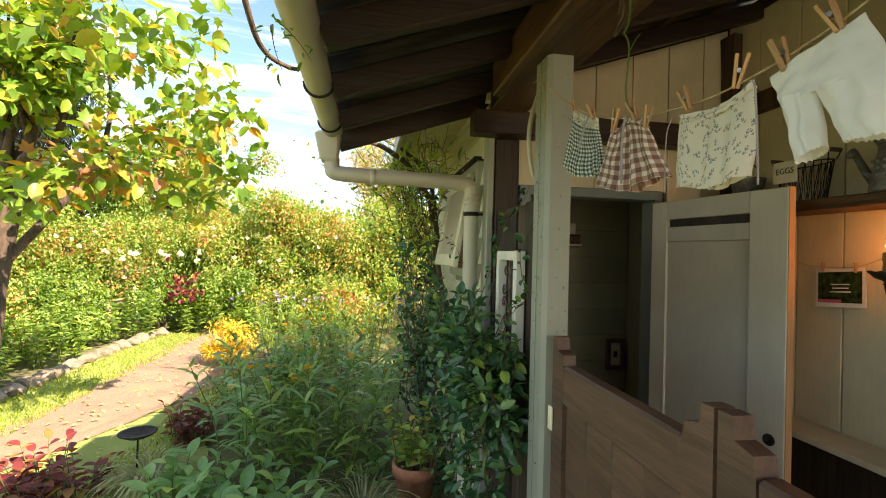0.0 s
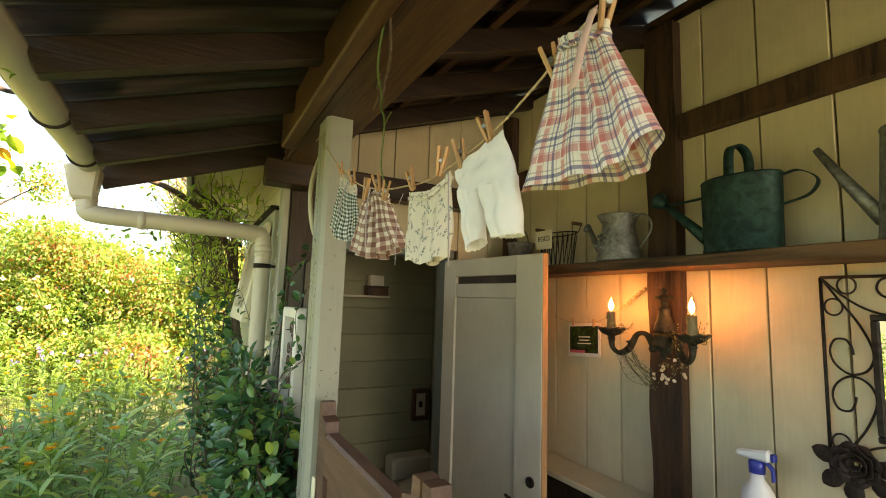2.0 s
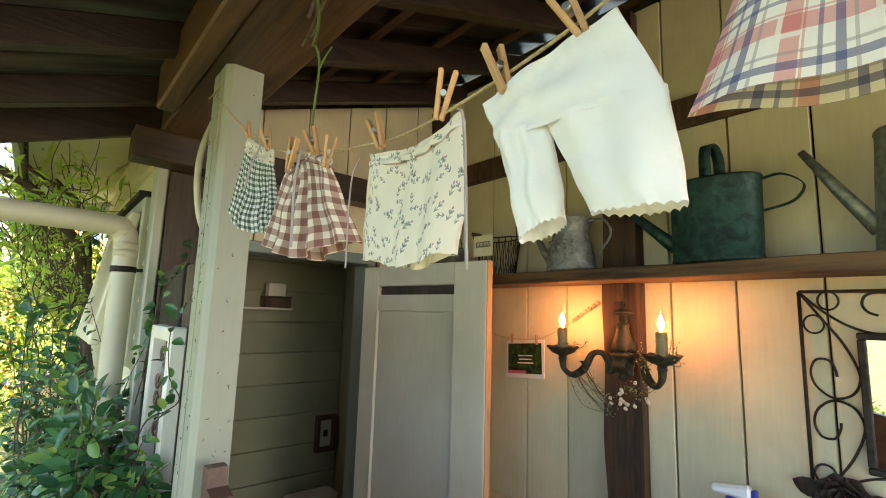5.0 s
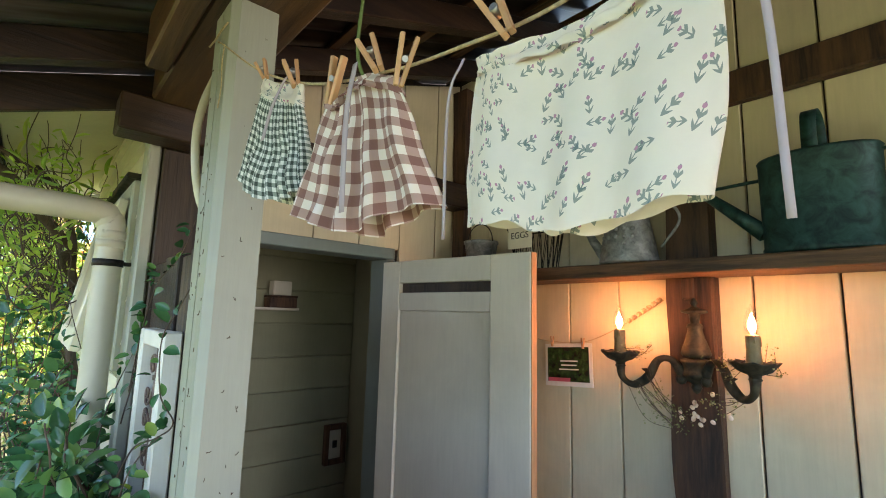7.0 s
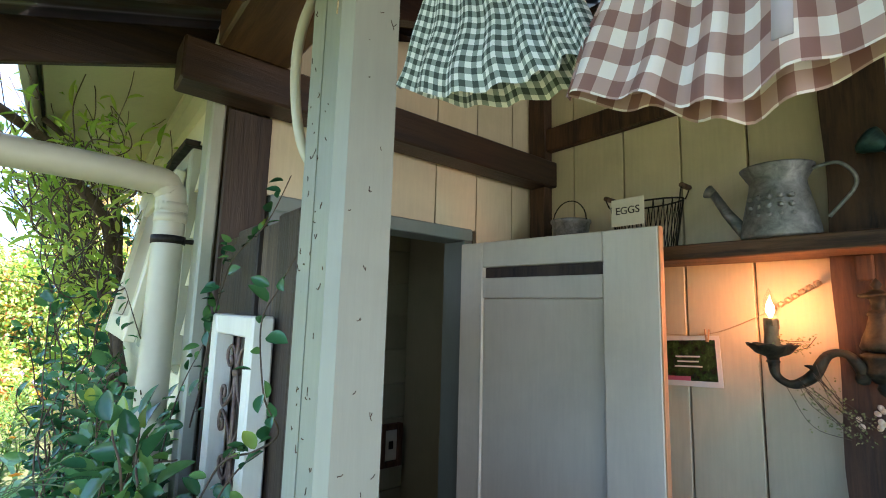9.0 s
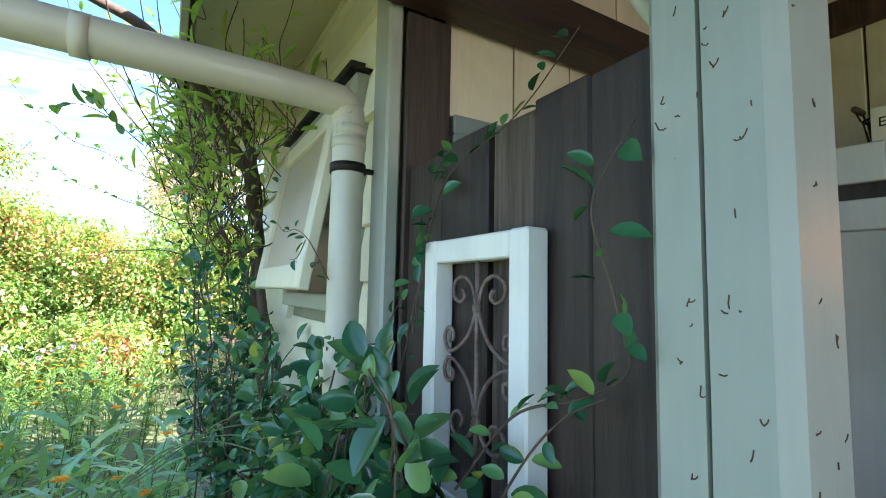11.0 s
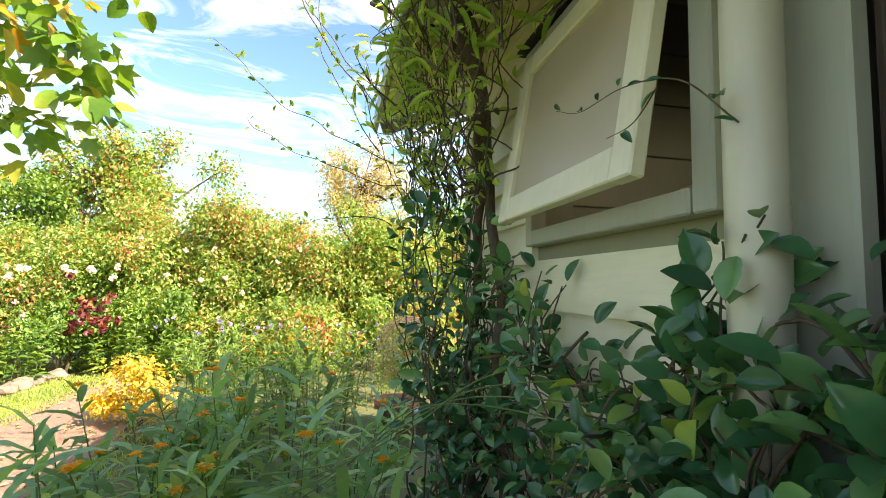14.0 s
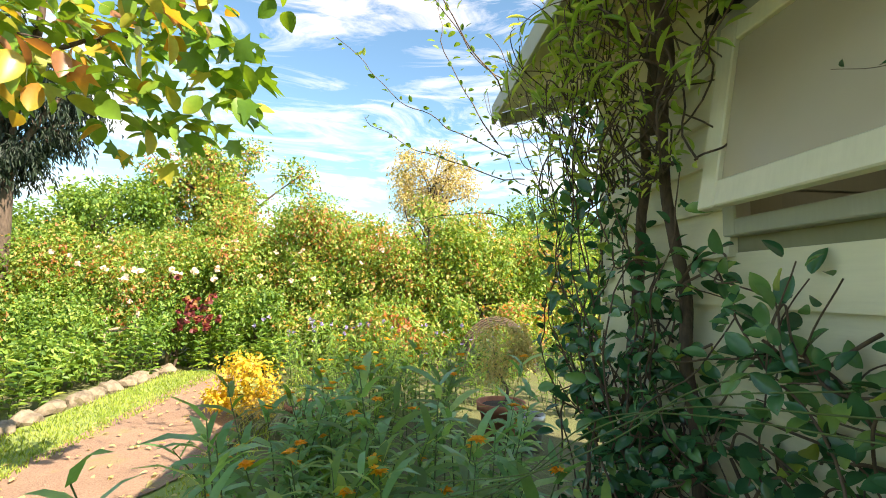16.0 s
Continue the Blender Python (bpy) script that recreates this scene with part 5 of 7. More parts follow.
for cx, cy, s in ((1.86, 1.415, 1), (1.83, 1.02, -1)):
    bm = bmesh.new()
    m0 = Vector((1.895, 1.2 + s * 0.036, 1.566))
    e = Vector((cx, cy, 1.592))
    dl = e - m0
    ln = spline([m0, m0 + dl * 0.02 + Vector((0, 0, 0.016)), m0 + dl * 0.16 + Vector((0, 0, 0.042)), m0 + dl * 0.36 + Vector((0, 0, 0.03)), m0 + dl * 0.54 + Vector((0, 0, -0.03)), m0 + dl * 0.78 + Vector((0, 0, -0.062)), m0 + dl * 0.97 + Vector((0, 0, -0.046)), e], 6)
    tube(bm, ln, [0.0125 + 0.0025 * math.sin(i * 0.33) for i in range(len(ln))], 10)
    lathe(bm, [(0, -0.016), (0.012, -0.012), (0.016, 0), (0.012, 0.012), (0, 0.016)], m0 + Vector((0, 0, -0.012)), 10)
    leaf = ln[24]
    tube(bm, [leaf + Vector((-0.004, -s * 0.012, 0.012)), leaf + Vector((-0.004, s * 0.004, 0.024)), leaf + Vector((-0.004, s * 0.016, 0.026))], [0.009, 0.006, 0.0015], 7)
    lathe(bm, [(0.011, -0.03), (0.018, -0.024), (0.011, -0.016), (0.012, -0.004), (0.016, 0.008)], (cx, cy, 1.605), 12)
    part("arm", bm, M_BRONZE, sc)
    bm = bmesh.new()
    lathe(bm, [(0.0, -0.02), (0.014, -0.02), (0.016, -0.012), (0.04, -0.002), (0.058, 0.018), (0.062, 0.022), (0.054, 0.023), (0.035, 0.014), (0, 0.012)], (cx, cy, 1.605), 24)
    for v in bm.verts:
        d = math.hypot(v.co.x - cx, v.co.y - cy)
        if d > 0.045:
            v.co.z += 0.003 * math.sin(8 * math.atan2(v.co.y - cy, v.co.x - cx))
    part("drip_pan", bm, M_BRONZE, sc)
    bm = bmesh.new()
    lathe(bm, [(0, 0.012), (0.022, 0.013), (0.0195, 0.022), (0.0175, 0.05), (0.018, 0.09), (0.015, 0.094), (0, 0.094)], (cx, cy, 1.605), 16)
    for k, (an, d) in enumerate(((2.6, 0.03), (3.6, 0.018), (4.6, 0.026))):
        p = Vector((cx + 0.0178 * math.cos(an), cy + 0.0178 * math.sin(an), 1.605 + 0.09))
        tube(bm, [p, p + Vector((0, 0, -d))], [0.0026, 0.0034], 6)
    part("candle_sleeve", bm, M_CANDLE, sc)
    bm = bmesh.new()
    lathe(bm, [(0.008, 0.094), (0.016, 0.106), (0.02, 0.122), (0.017, 0.142), (0.009, 0.162), (0.003, 0.174), (0.0, 0.178)], (cx, cy, 1.605), 16)
    glass = part("bulb", bm, M_CLEAR, sc, "clear flame-shaped bulb, lit")
    glass.visible_shadow = False
    bm = bmesh.new()
    lathe(bm, [(0, 0.1), (0.006, 0.104), (0.0105, 0.114), (0.0085, 0.128), (0.003, 0.142), (0, 0.148)], (cx, cy, 1.605), 12)
    part("filament", bm, M_BULB, glass, "glowing orange filament")
dry = thing("dried_flowers", "dried gypsophila sprigs hung on the sconce", "dried flowers", (1.9, 1.25, 1.5))
bm = bmesh.new()
P = []
for a, c, cnt in (((1.86, 1.36, 1.53), (1.9, 1.25, 1.42), 7), ((1.86, 1.32, 1.56), (1.9, 1.24, 1.44), 6), ((1.85, 1.06, 1.52), (1.88, 1.15, 1.5), 4), ((1.84, 1.05, 1.62), (1.88, 1.12, 1.63), 4), ((1.85, 1.39, 1.635), (1.87, 1.33, 1.62), 4), ((1.83, 1.0, 1.62), (1.83, 0.97, 1.655), 3)):
    for _ in range(cnt):
        s, e = Vector(a) + Vector((0, RND.gauss(0, 0.012), RND.gauss(0, 0.01))), Vector(c) + Vector((RND.gauss(0, 0.01), RND.gauss(0, 0.018), RND.gauss(0, 0.018)))
        ln = spline([s, s.lerp(e, 0.5) + Vector((-0.015, RND.gauss(0, 0.015), RND.gauss(-0.012, 0.012))), e], 5)
        tube(bm, ln, 0.0009, 4, False)
        P += [q + Vector((RND.gauss(0, 0.006), RND.gauss(0, 0.009), RND.gauss(0, 0.008))) for q in ln[2:]]
tagged(part("stem", bm, M_VINE, dry), kind="stuff")
P = P + [p + Vector((0, RND.gauss(0, 0.004), RND.gauss(0, 0.004))) for p in P]
leaf_sheet("blossom", P, rng.normal(size=(len(P), 3)), rng.normal(size=(len(P), 3)), 0.007, 0.006, M_PALEGRASS, dry)
for k in range(16):
    bm = bmesh.new()
    c = Vector((1.925 + RND.uniform(-0.006, 0.004), 1.205 + RND.gauss(0, 0.035), 1.455 + RND.gauss(0, 0.028)))
    lathe(bm, [(0, -0.008), (0.005, -0.005), (0.0068, 0), (0.005, 0.006), (0, 0.008)], (0, 0, 0), 8, Matrix.Translation(c) @ Matrix.Rotation(RND.uniform(-1, 1), 4, "X"))
    part("seed_pod", bm, M_WPETAL, dry, "papery white seed pod")

# ---- picture card on a string ----
card = thing("picture_card", "framed garden photo card clipped to a string", "picture", (1.985, 1.7, 1.465))
CM = Matrix.Translation((1.985, 1.7, 1.55)) @ Matrix.Rotation(radians(-4), 4, "X") @ Matrix.Rotation(radians(4), 4, "Y")
part("mount", boxm(-0.003, -0.107, -0.082, 0.003, 0.107, 0.082, 0.001, CM), M_WHITE, card)
mp, tp, bp = nodes_of("dark_garden_photo")
n_ = noise_tex(tp, coords(tp), 45, 5, 0.7)
tp.links.new(ramp(tp, n_, [(0.4, (0.008, 0.015, 0.008)), (0.6, (0.03, 0.07, 0.02)), (0.75, (0.12, 0.16, 0.07))]), bp.inputs["Base Color"])
bp.inputs["Roughness"].default_value = 0.25
part("photo", boxm(-0.0045, -0.094, -0.064, -0.0031, 0.094, 0.068, 0, CM), mp, card)
for k, w in enumerate((0.055, 0.05, 0.06)):
    part("text_bar", boxm(-0.0052, -w + 0.01, 0.012 - k * 0.016, -0.0046, w - 0.02, 0.017 - k * 0.016, 0, CM), M_WHITE, card)
part("label_bar", boxm(-0.0052, -0.01, -0.064, -0.0046, 0.092, -0.05, 0, CM), plain("pink_print", (0.5, 0.1, 0.15), 0.4), card)
bm = bmesh.new()
tube(bm, spline([(1.988, 1.93, 1.66), (1.985, 1.8, 1.638), (1.985, 1.62, 1.645), (1.98, 1.45, 1.72), (1.985, 1.32, 1.8)], 8), 0.0016, 5)
tagged(part("string", bm, M_TWINE), "thin twine strung along the plank wall", "string")
for yy in (1.77, 1.63):
    copy_thing(peg, Matrix.Translation((1.978, yy, 1.637)) @ Matrix.Diagonal((0.8, 0.8, 0.8, 1)))
bm = bmesh.new()
for k in range(7):
    lathe(bm, [(0, 0), (0.008, 0.006), (0.01, 0.014), (0, 0.02)], (1.975, 1.33 + 0.018 * k, 1.79 - 0.012 * k), 8)
tagged(part("dried_seed_head", bm, M_TWINE), "dried seed pods hanging on the twine", "dried flowers")

# ---- mirror in a scrolled iron frame ----
mir = thing("iron_mirror", "wall mirror in a scrolled black iron frame", "mirror", (1.985, 0.29, 1.24))
MY0, MY1, MZ0, MZ1 = -0.11, 0.685, 1.24, 1.83
IY0, IY1, IZ0, IZ1 = 0.03, 0.545, 1.375, 1.70
for a, c in (((MY0, MZ0), (MY1, MZ0)), ((MY1, MZ0), (MY1, MZ1)), ((MY1, MZ1), (MY0, MZ1)), ((MY0, MZ1), (MY0, MZ0))):
    bm = bmesh.new()
    tube(bm, [(1.985, a[0], a[1]), (1.985, c[0], c[1])], 0.005, 8)
    part("frame_bar", bm, M_IRON, mir)
for b0 in ((IY0 - 0.018, IZ0 - 0.018, IY1 + 0.018, IZ0), (IY0 - 0.018, IZ1, IY1 + 0.018, IZ1 + 0.018), (IY0 - 0.018, IZ0, IY0, IZ1), (IY1, IZ0, IY1 + 0.018, IZ1)):
    part("inner_frame", boxm(1.968, b0[0], b0[1], 1.99, b0[2], b0[3], 0.003), M_IRON, mir)
M_MIRROR, _t, _b = nodes_of("silvered_mirror")
_b.inputs["Base Color"].default_value, _b.inputs["Metallic"].default_value, _b.inputs["Roughness"].default_value = (0.85, 0.86, 0.85, 1), 1.0, 0.015
part("glass", boxm(1.977, IY0 + 0.0005, IZ0 + 0.0005, 1.983, IY1 - 0.0005, IZ1 - 0.0005, 0), M_MIRROR, mir, "clear mirror glass")


SIDE_SCROLL = [(0, 0), (80, 90), (160, 180), (208, 262), (214, 312), (180, 358), (110, 374), (46, 340), (26, 290), (50, 246), (100, 244), (124, 274), (130, 300)]
TOP_SCROLL = [(0, 0), (80, 70), (170, 128), (260, 158), (340, 158), (394, 118), (396, 62), (360, 18), (310, 6), (260, 16), (242, 50), (260, 80), (296, 94)]
for sy in (0, 1):
    for sz in (0, 1):
        def at(h, v):
            return (1.985, MY0 + h if sy else MY1 - h, MZ0 + v if sz else MZ1 - v)
        for line, kh, kv in ((SIDE_SCROLL, 0.00056, 0.00078), (TOP_SCROLL, 0.00057, 0.0007), ([(797 - h, v) for h, v in TOP_SCROLL[4:]], 0.00057, 0.0007)):
            bm = bmesh.new()
            tube(bm, spline([at(h * kh, v * kv) for h, v in line], 6), 0.0034, 6)
            part("scroll", bm, M_IRON, mir)
        for h, v in ((0.066, 0.026), (0.03, 0.092)):
            bm = bmesh.new()
            tube(bm, [at(h + 0.0235 * math.cos(k * math.tau / 20), v + 0.0255 * math.sin(k * math.tau / 20)) for k in range(21)], 0.003, 6, False)
            part("ring", bm, M_IRON, mir)
ros = thing("iron_rose", "dark iron rose with leaves on the mirror frame", "ornament", (1.97, 0.615, 1.27))
P, D, N, L = [], [], [], []
for ringr, cnt, lift in ((0.005, 4, 2.4), (0.013, 6, 1.7), (0.023, 7, 1.1), (0.033, 8, 0.55)):
    for k in range(cnt):
        a = k * math.tau / cnt + ringr * 40
        d = Vector((-lift, math.cos(a), math.sin(a))).normalized()
        P.append(Vector((1.965, 0.615, 1.285)) + Vector((0, math.cos(a), math.sin(a))) * ringr)
        D.append(d)
        N.append(Vector((-1, -math.cos(a) * 0.8, -math.sin(a) * 0.8)))
        L.append(0.034 if ringr > 0.01 else 0.026)
M_ROSE = metal("brown_rusty_iron", (0.016, 0.009, 0.007), (0.05, 0.03, 0.024), 0.55, 0.4, 30)
leaf_sheet("petal", P, D, N, L, np.array(L) * 1.5, M_ROSE, ros, LEAF_OVAL).modifiers.new("thickness", "SOLIDIFY").thickness = 0.0015
P = [(1.97, 0.615, 1.28)] * 5
leaf_sheet("leaf", [Vector(p) + Vector((0, 0.04 * a, 0.04 * b)) for p, (a, b) in zip(P, ((1, 0.2), (0.8, -0.7), (-0.9, 0.1), (-0.8, -0.6), (0.1, -1)))], [(-0.1, 1, 0.2), (-0.1, 0.8, -0.7), (-0.1, -1, 0.1), (-0.1, -0.8, -0.6), (-0.1, 0.1, -1)], [(-1, 0, 0)] * 5, 0.075, 0.05, M_ROSE, ros, LEAF_OVAL).modifiers.new("thickness", "SOLIDIFY").thickness = 0.0015

# ---- spray bottle on the ledge ----
sp = thing("spray_bottle", "white spray bottle with a blue and white trigger", "bottle", (1.9, 0.855, 0.941))
M_PLASTW, M_PLASTB = plain("white_plastic", (0.75, 0.76, 0.75), 0.35, 8, 0.03, 0.02), plain("blue_plastic", (0.02, 0.04, 0.3), 0.35, 8, 0.05, 0.02)
c = (1.9, 0.855, 0.941)
bm = bmesh.new()
lathe(bm, [(0, 0), (0.038, 0), (0.042, 0.006), (0.042, 0.12), (0.036, 0.155), (0.018, 0.185), (0.016, 0.2), (0, 0.2)], c, 24)
part("flask", bm, M_PLASTW, sp)
bm = bmesh.new()
lathe(bm, [(0.0425, 0.03), (0.043, 0.035), (0.043, 0.1), (0.0425, 0.105)], c, 24)
part("label", bm, plain("printed_label", (0.6, 0.6, 0.35), 0.5, 30, 0.3), sp)
bm = bmesh.new()
lathe(bm, [(0, 0.2), (0.019, 0.2), (0.019, 0.228), (0.013, 0.232), (0, 0.232)], c, 16)
part("collar", bm, M_PLASTB, sp)
bm = boxm(-0.012, -0.035, 0.232, 0.012, 0.05, 0.262, 0.006)
for v in bm.verts:
    if v.co.y > 0.03:
        v.co.z -= 0.012 * (v.co.z > 0.25)
bmesh.ops.translate(bm, vec=c, verts=bm.verts)
part("head", bm, M_PLASTW, sp)
part("nozzle", boxm(1.892, 0.808, 1.177, 1.908, 0.8195, 1.197, 0.003), M_PLASTB, sp)
bm = bmesh.new()
strap(bm, [(1.9, 0.832, 1.175), (1.9, 0.815, 1.16), (1.9, 0.812, 1.13)], 0.012)
part("trigger", bm, M_PLASTB, sp).modifiers.new("thickness", "SOLIDIFY").thickness = 0.006

sp.scale = (1.25, 1.25, 1.27)

# ---- white window frame with iron scrolls on the boards ----
wf = thing("scroll_frame", "white wooden frame with rusty iron scrolls", "wall ornament", (0.63, 2.035, 1.22))
FY0, FY1, FZ0, FZ1 = 1.872, 2.172, 1.2, 1.672
fw = 0.042
part("stile", boxm(0.608, FY0, FZ0, 0.65, FY0 + fw, FZ1, 0.004), M_WHITE, wf)
part("stile", boxm(0.608, FY1 - fw, FZ0, 0.65, FY1, FZ1, 0.004), M_WHITE, wf)
part("rail", boxm(0.61, FY0 + fw, FZ1 - fw, 0.65, FY1 - fw, FZ1 - 0.001, 0.003), M_WHITE, wf)
part("rail", boxm(0.61, FY0 + fw, FZ0 + 0.001, 0.65, FY1 - fw, FZ0 + fw, 0.003), M_WHITE, wf)
fc = (FY0 + FY1) / 2
bm = bmesh.new()
tube(bm, [(0.63, fc, FZ0 + fw), (0.63, fc, FZ1 - fw)], 0.0045, 6)
part("iron_bar", bm, M_RUST, wf)
IRON_S = [(75, 52), (63, 30), (90, 15), (123, 35), (120, 70), (75, 88), (30, 65), (8, 10), (20, -40), (55, -90), (110, -125), (150, -130), (172, -95), (155, -65), (125, -70), (122, -95), (142, -102)]
for s in (-1, 1):
    for k in (1, -1):
        bm = bmesh.new()
        tube(bm, spline([(0.63, fc - s * h * 0.0006, FZ1 - 0.12 - 0.085 + k * (0.085 + v * 0.0006)) for h, v in IRON_S], 6), 0.0036, 6)
        part("iron_scroll", bm, M_RUST, wf)
for z0 in (FZ1 - 0.12, FZ1 - 0.29):
    bm = bmesh.new()
    tube(bm, [(0.63, fc, z0 - 0.006), (0.63, fc, z0 + 0.006)], 0.0085, 8)
    part("collar", bm, M_RUST, wf)

# ---- vine on the beam, cable on the post, small room things ----
bv = thing("beam_vine", "twisted green vine tendrils hanging from the beam", "vine", (0.62, 1.2, 2.35))
for pts, r, mt in (([(0.6, 0.75, 2.5), (0.56, 0.85, 2.42), (0.6, 0.95, 2.3), (0.62, 1.05, 2.26), (0.64, 1.16, 2.25), (0.66, 1.2, 2.28), (0.68, 1.2, 2.33), (0.66, 1.17, 2.36), (0.64, 1.15, 2.3)], 0.004, M_VINE),
                   ([(0.58, 0.72, 2.5), (0.57, 0.88, 2.4), (0.58, 0.98, 2.29), (0.63, 1.08, 2.25), (0.65, 1.14, 2.24)], 0.003, M_GSTEM), ([(0.65, 1.14, 2.25), (0.66, 1.13, 2.2), (0.66, 1.14, 2.08), (0.67, 1.12, 2.02)], 0.0025, M_GSTEM),
                   ([(0.66, 1.13, 2.19), (0.66, 1.1, 2.21), (0.66, 1.08, 2.215)], 0.0018, M_GSTEM)):
    bm = bmesh.new()
    tube(bm, spline(pts, 8), r, 6)
    part("tendril", bm, mt, bv)
bm = bmesh.new()
tube(bm, spline([(0.645, 1.72, 2.36), (0.638, 1.72, 2.296), (0.606, 1.722, 2.18), (0.6, 1.722, 2.08), (0.615, 1.722, 1.98), (0.64, 1.712, 1.925), (0.69, 1.7, 1.88)], 8), 0.009, 8)
tagged(part("power_cable", bm, M_PIPE), "grey electric cable hanging beside the post", "cable")
t = thing("switch_frame", "brown wooden frame round a white switch plate", "frame", (1.915, 3.395, 0.91))
for a, c in (((1.842, 0.79), (1.87, 1.03)), ((1.96, 0.79), (1.988, 1.03)), ((1.8705, 0.79), (1.9595, 0.822)), ((1.8705, 0.998), (1.9595, 1.03))):
    part("frame_bar", boxm(a[0], 3.36, a[1], c[0], 3.398, c[1], 0.004), M_STUD, t)
part("plate", boxm(1.871, 3.38, 0.8225, 1.959, 3.398, 0.9975, 0.003), M_DOOR, t)
part("button", boxm(1.9, 3.372, 0.888, 1.93, 3.3798, 0.932, 0.002), M_IRON, t)
tagged(part("room_shelf", boxm(1.2, 3.28, 1.735, 1.575, 3.398, 1.75, 0.003), M_DOOR), "short pale shelf on the wall of the dim room", "shelf")
t = thing("wooden_box", "small brown wooden box on the short shelf", "box", (1.49, 3.34, 1.75))
part("body", boxm(1.4, 3.29, 1.7502, 1.565, 3.38, 1.81, 0.004), M_STUD, t)
part("lid", boxm(1.397, 3.287, 1.8102, 1.568, 3.383, 1.822, 0.004), M_STUD, t)
t = thing("white_carton", "small white carton on the wooden box", "carton", (1.48, 3.34, 1.822))
part("body", boxm(1.42, 3.3, 1.8222, 1.53, 3.37, 1.905, 0.004), M_DOOR, t)
t = thing("jamb_handle", "grey pull handle on the door frame", "handle", (1.552, 2.34, 1.2))
bm = bmesh.new()
tube(bm, spline([(1.545, 2.352, 1.28), (1.54, 2.33, 1.275), (1.54, 2.325, 1.2), (1.54, 2.33, 1.12), (1.545, 2.352, 1.115)], 6), 0.007, 8)
part("bar", bm, M_IRON, t)

# toilet in the dim room
wc = thing("toilet", "ivory ceramic toilet standing in the dim room", "toilet", (1.78, 3.05, 0.036))
M_CERAMIC = plain("ivory_ceramic", (0.5, 0.48, 0.42), 0.15, 4, 0.03, 0.02)
bm = bmesh.new()
lathe(bm, [(0, 0), (0.11, 0), (0.115, 0.02), (0.1, 0.12), (0.13, 0.25), (0.18, 0.36), (0.185, 0.39), (0.15, 0.39), (0.1, 0.25), (0, 0.22)], (1.78, 2.98, 0.036), 24, None)
part("bowl", bm, M_CERAMIC, wc)
bm = bmesh.new()
lathe(bm, [(0, 0.395), (0.185, 0.395), (0.19, 0.405), (0.18, 0.418), (0, 0.425)], (1.78, 2.98, 0.036), 24)
part("lid", bm, M_CERAMIC, wc)
part("cistern", boxm(1.62, 3.19, 0.42, 1.95, 3.355, 0.58, 0.02), M_CERAMIC, wc)
part("cistern_base", boxm(1.68, 3.16, 0.036, 1.88, 3.355, 0.4195, 0.02), M_CERAMIC, wc)

# ---- the garden ----
def rand_unit(n):
    return unit(rng.normal(size=(n, 3)))


def tree(name, label, base, height, lean, radius, limbs, clump_list, n, leafmat, size, aspect=0.6, shape=LEAF_SIMPLE, bark=M_BARK, droop=0.35, category="tree", twigs=True):
    """A tree or shrub: tapered trunk, limbs that reach the clumps, twigs, and a crown of single leaves with gaps."""
    b = Vector(base)
    t = thing(name, label, category, base)
    top = b + Vector((lean[0], lean[1], height))
    bm = bmesh.new()
    line = spline([b - Vector((0, 0, 0.1)), b + Vector((lean[0] * 0.15 + 0.06, lean[1] * 0.3, height * 0.35)), b + Vector((lean[0] * 0.6 - 0.05, lean[1] * 0.6 + 0.05, height * 0.7)), top], 6)
    k = len(line)
    tube(bm, line, [radius * (1 - 0.65 * i / (k - 1)) * (1 + 0.12 * noise.noise((i * 0.9, b.x, b.y))) for i in range(k)], 10)
    part("trunk", bm, bark, t)
    cl = [(Vector(c), r) for c, r in clump_list]
    bm = bmesh.new()
    for c, r in cl[:limbs]:
        s = line[int(k * (0.45 + 0.5 * RND.random()))]
        mid = s.lerp(c, 0.5) + Vector((RND.uniform(-1, 1), RND.uniform(-1, 1), RND.uniform(0, 1))) * 0.12 * (c - s).length
        ln = spline([s, mid, c], 6)
        tube(bm, ln, [radius * 0.4 * (1 - 0.8 * i / (len(ln) - 1)) for i in range(len(ln))], 6)
        if twigs:
            for _ in range(7):
                d = Vector((RND.gauss(0, 1), RND.gauss(0, 1), RND.gauss(0, 0.7))).normalized() * r * RND.uniform(0.7, 1.2)
                tube(bm, [c, c + d * 0.55 + Vector((0, 0, 0.05 * r)), c + d], [radius * 0.09, radius * 0.06, radius * 0.025], 4, False)
    tagged(part("limb", bm, bark, t), kind="stuff")
    P, d = clumps([c for c, r in cl], [r for c, r in cl], n)
    D = unit(d * 0.5 + rand_unit(n) * 0.8 + np.array([0, 0, -droop]))
    N = unit(rand_unit(n) * 0.7 + np.array([0, 0, 1.0]) + d * 0.3)
    L = size * rng.uniform(0.65, 1.25, n)
    if shape is LEAF_LOBED:
        h = n * 2 // 5
        leaf_sheet("crown", P[:h], D[:h], N[:h], L[:h], L[:h] * aspect, leafmat, t, shape)
        leaf_sheet("crown", P[h:], D[h:], N[h:], L[h:] * 0.95, L[h:] * 0.6, leafmat, t, LEAF_OVAL)
    else:
        leaf_sheet("crown", P, D, N, L, L * aspect, leafmat, t, shape)
    return t


def ball_cluster(cx, cy, cz, sx, sy, sz, n, r0, r1):
    out = []
    for _ in range(n):
        d = Vector((RND.gauss(0, 1), RND.gauss(0, 1), RND.gauss(0, 1))).normalized() * RND.random() ** 0.4
        out.append(((cx + d.x * sx, cy + d.y * sy, cz + d.z * sz), RND.uniform(r0, r1)))
    return out


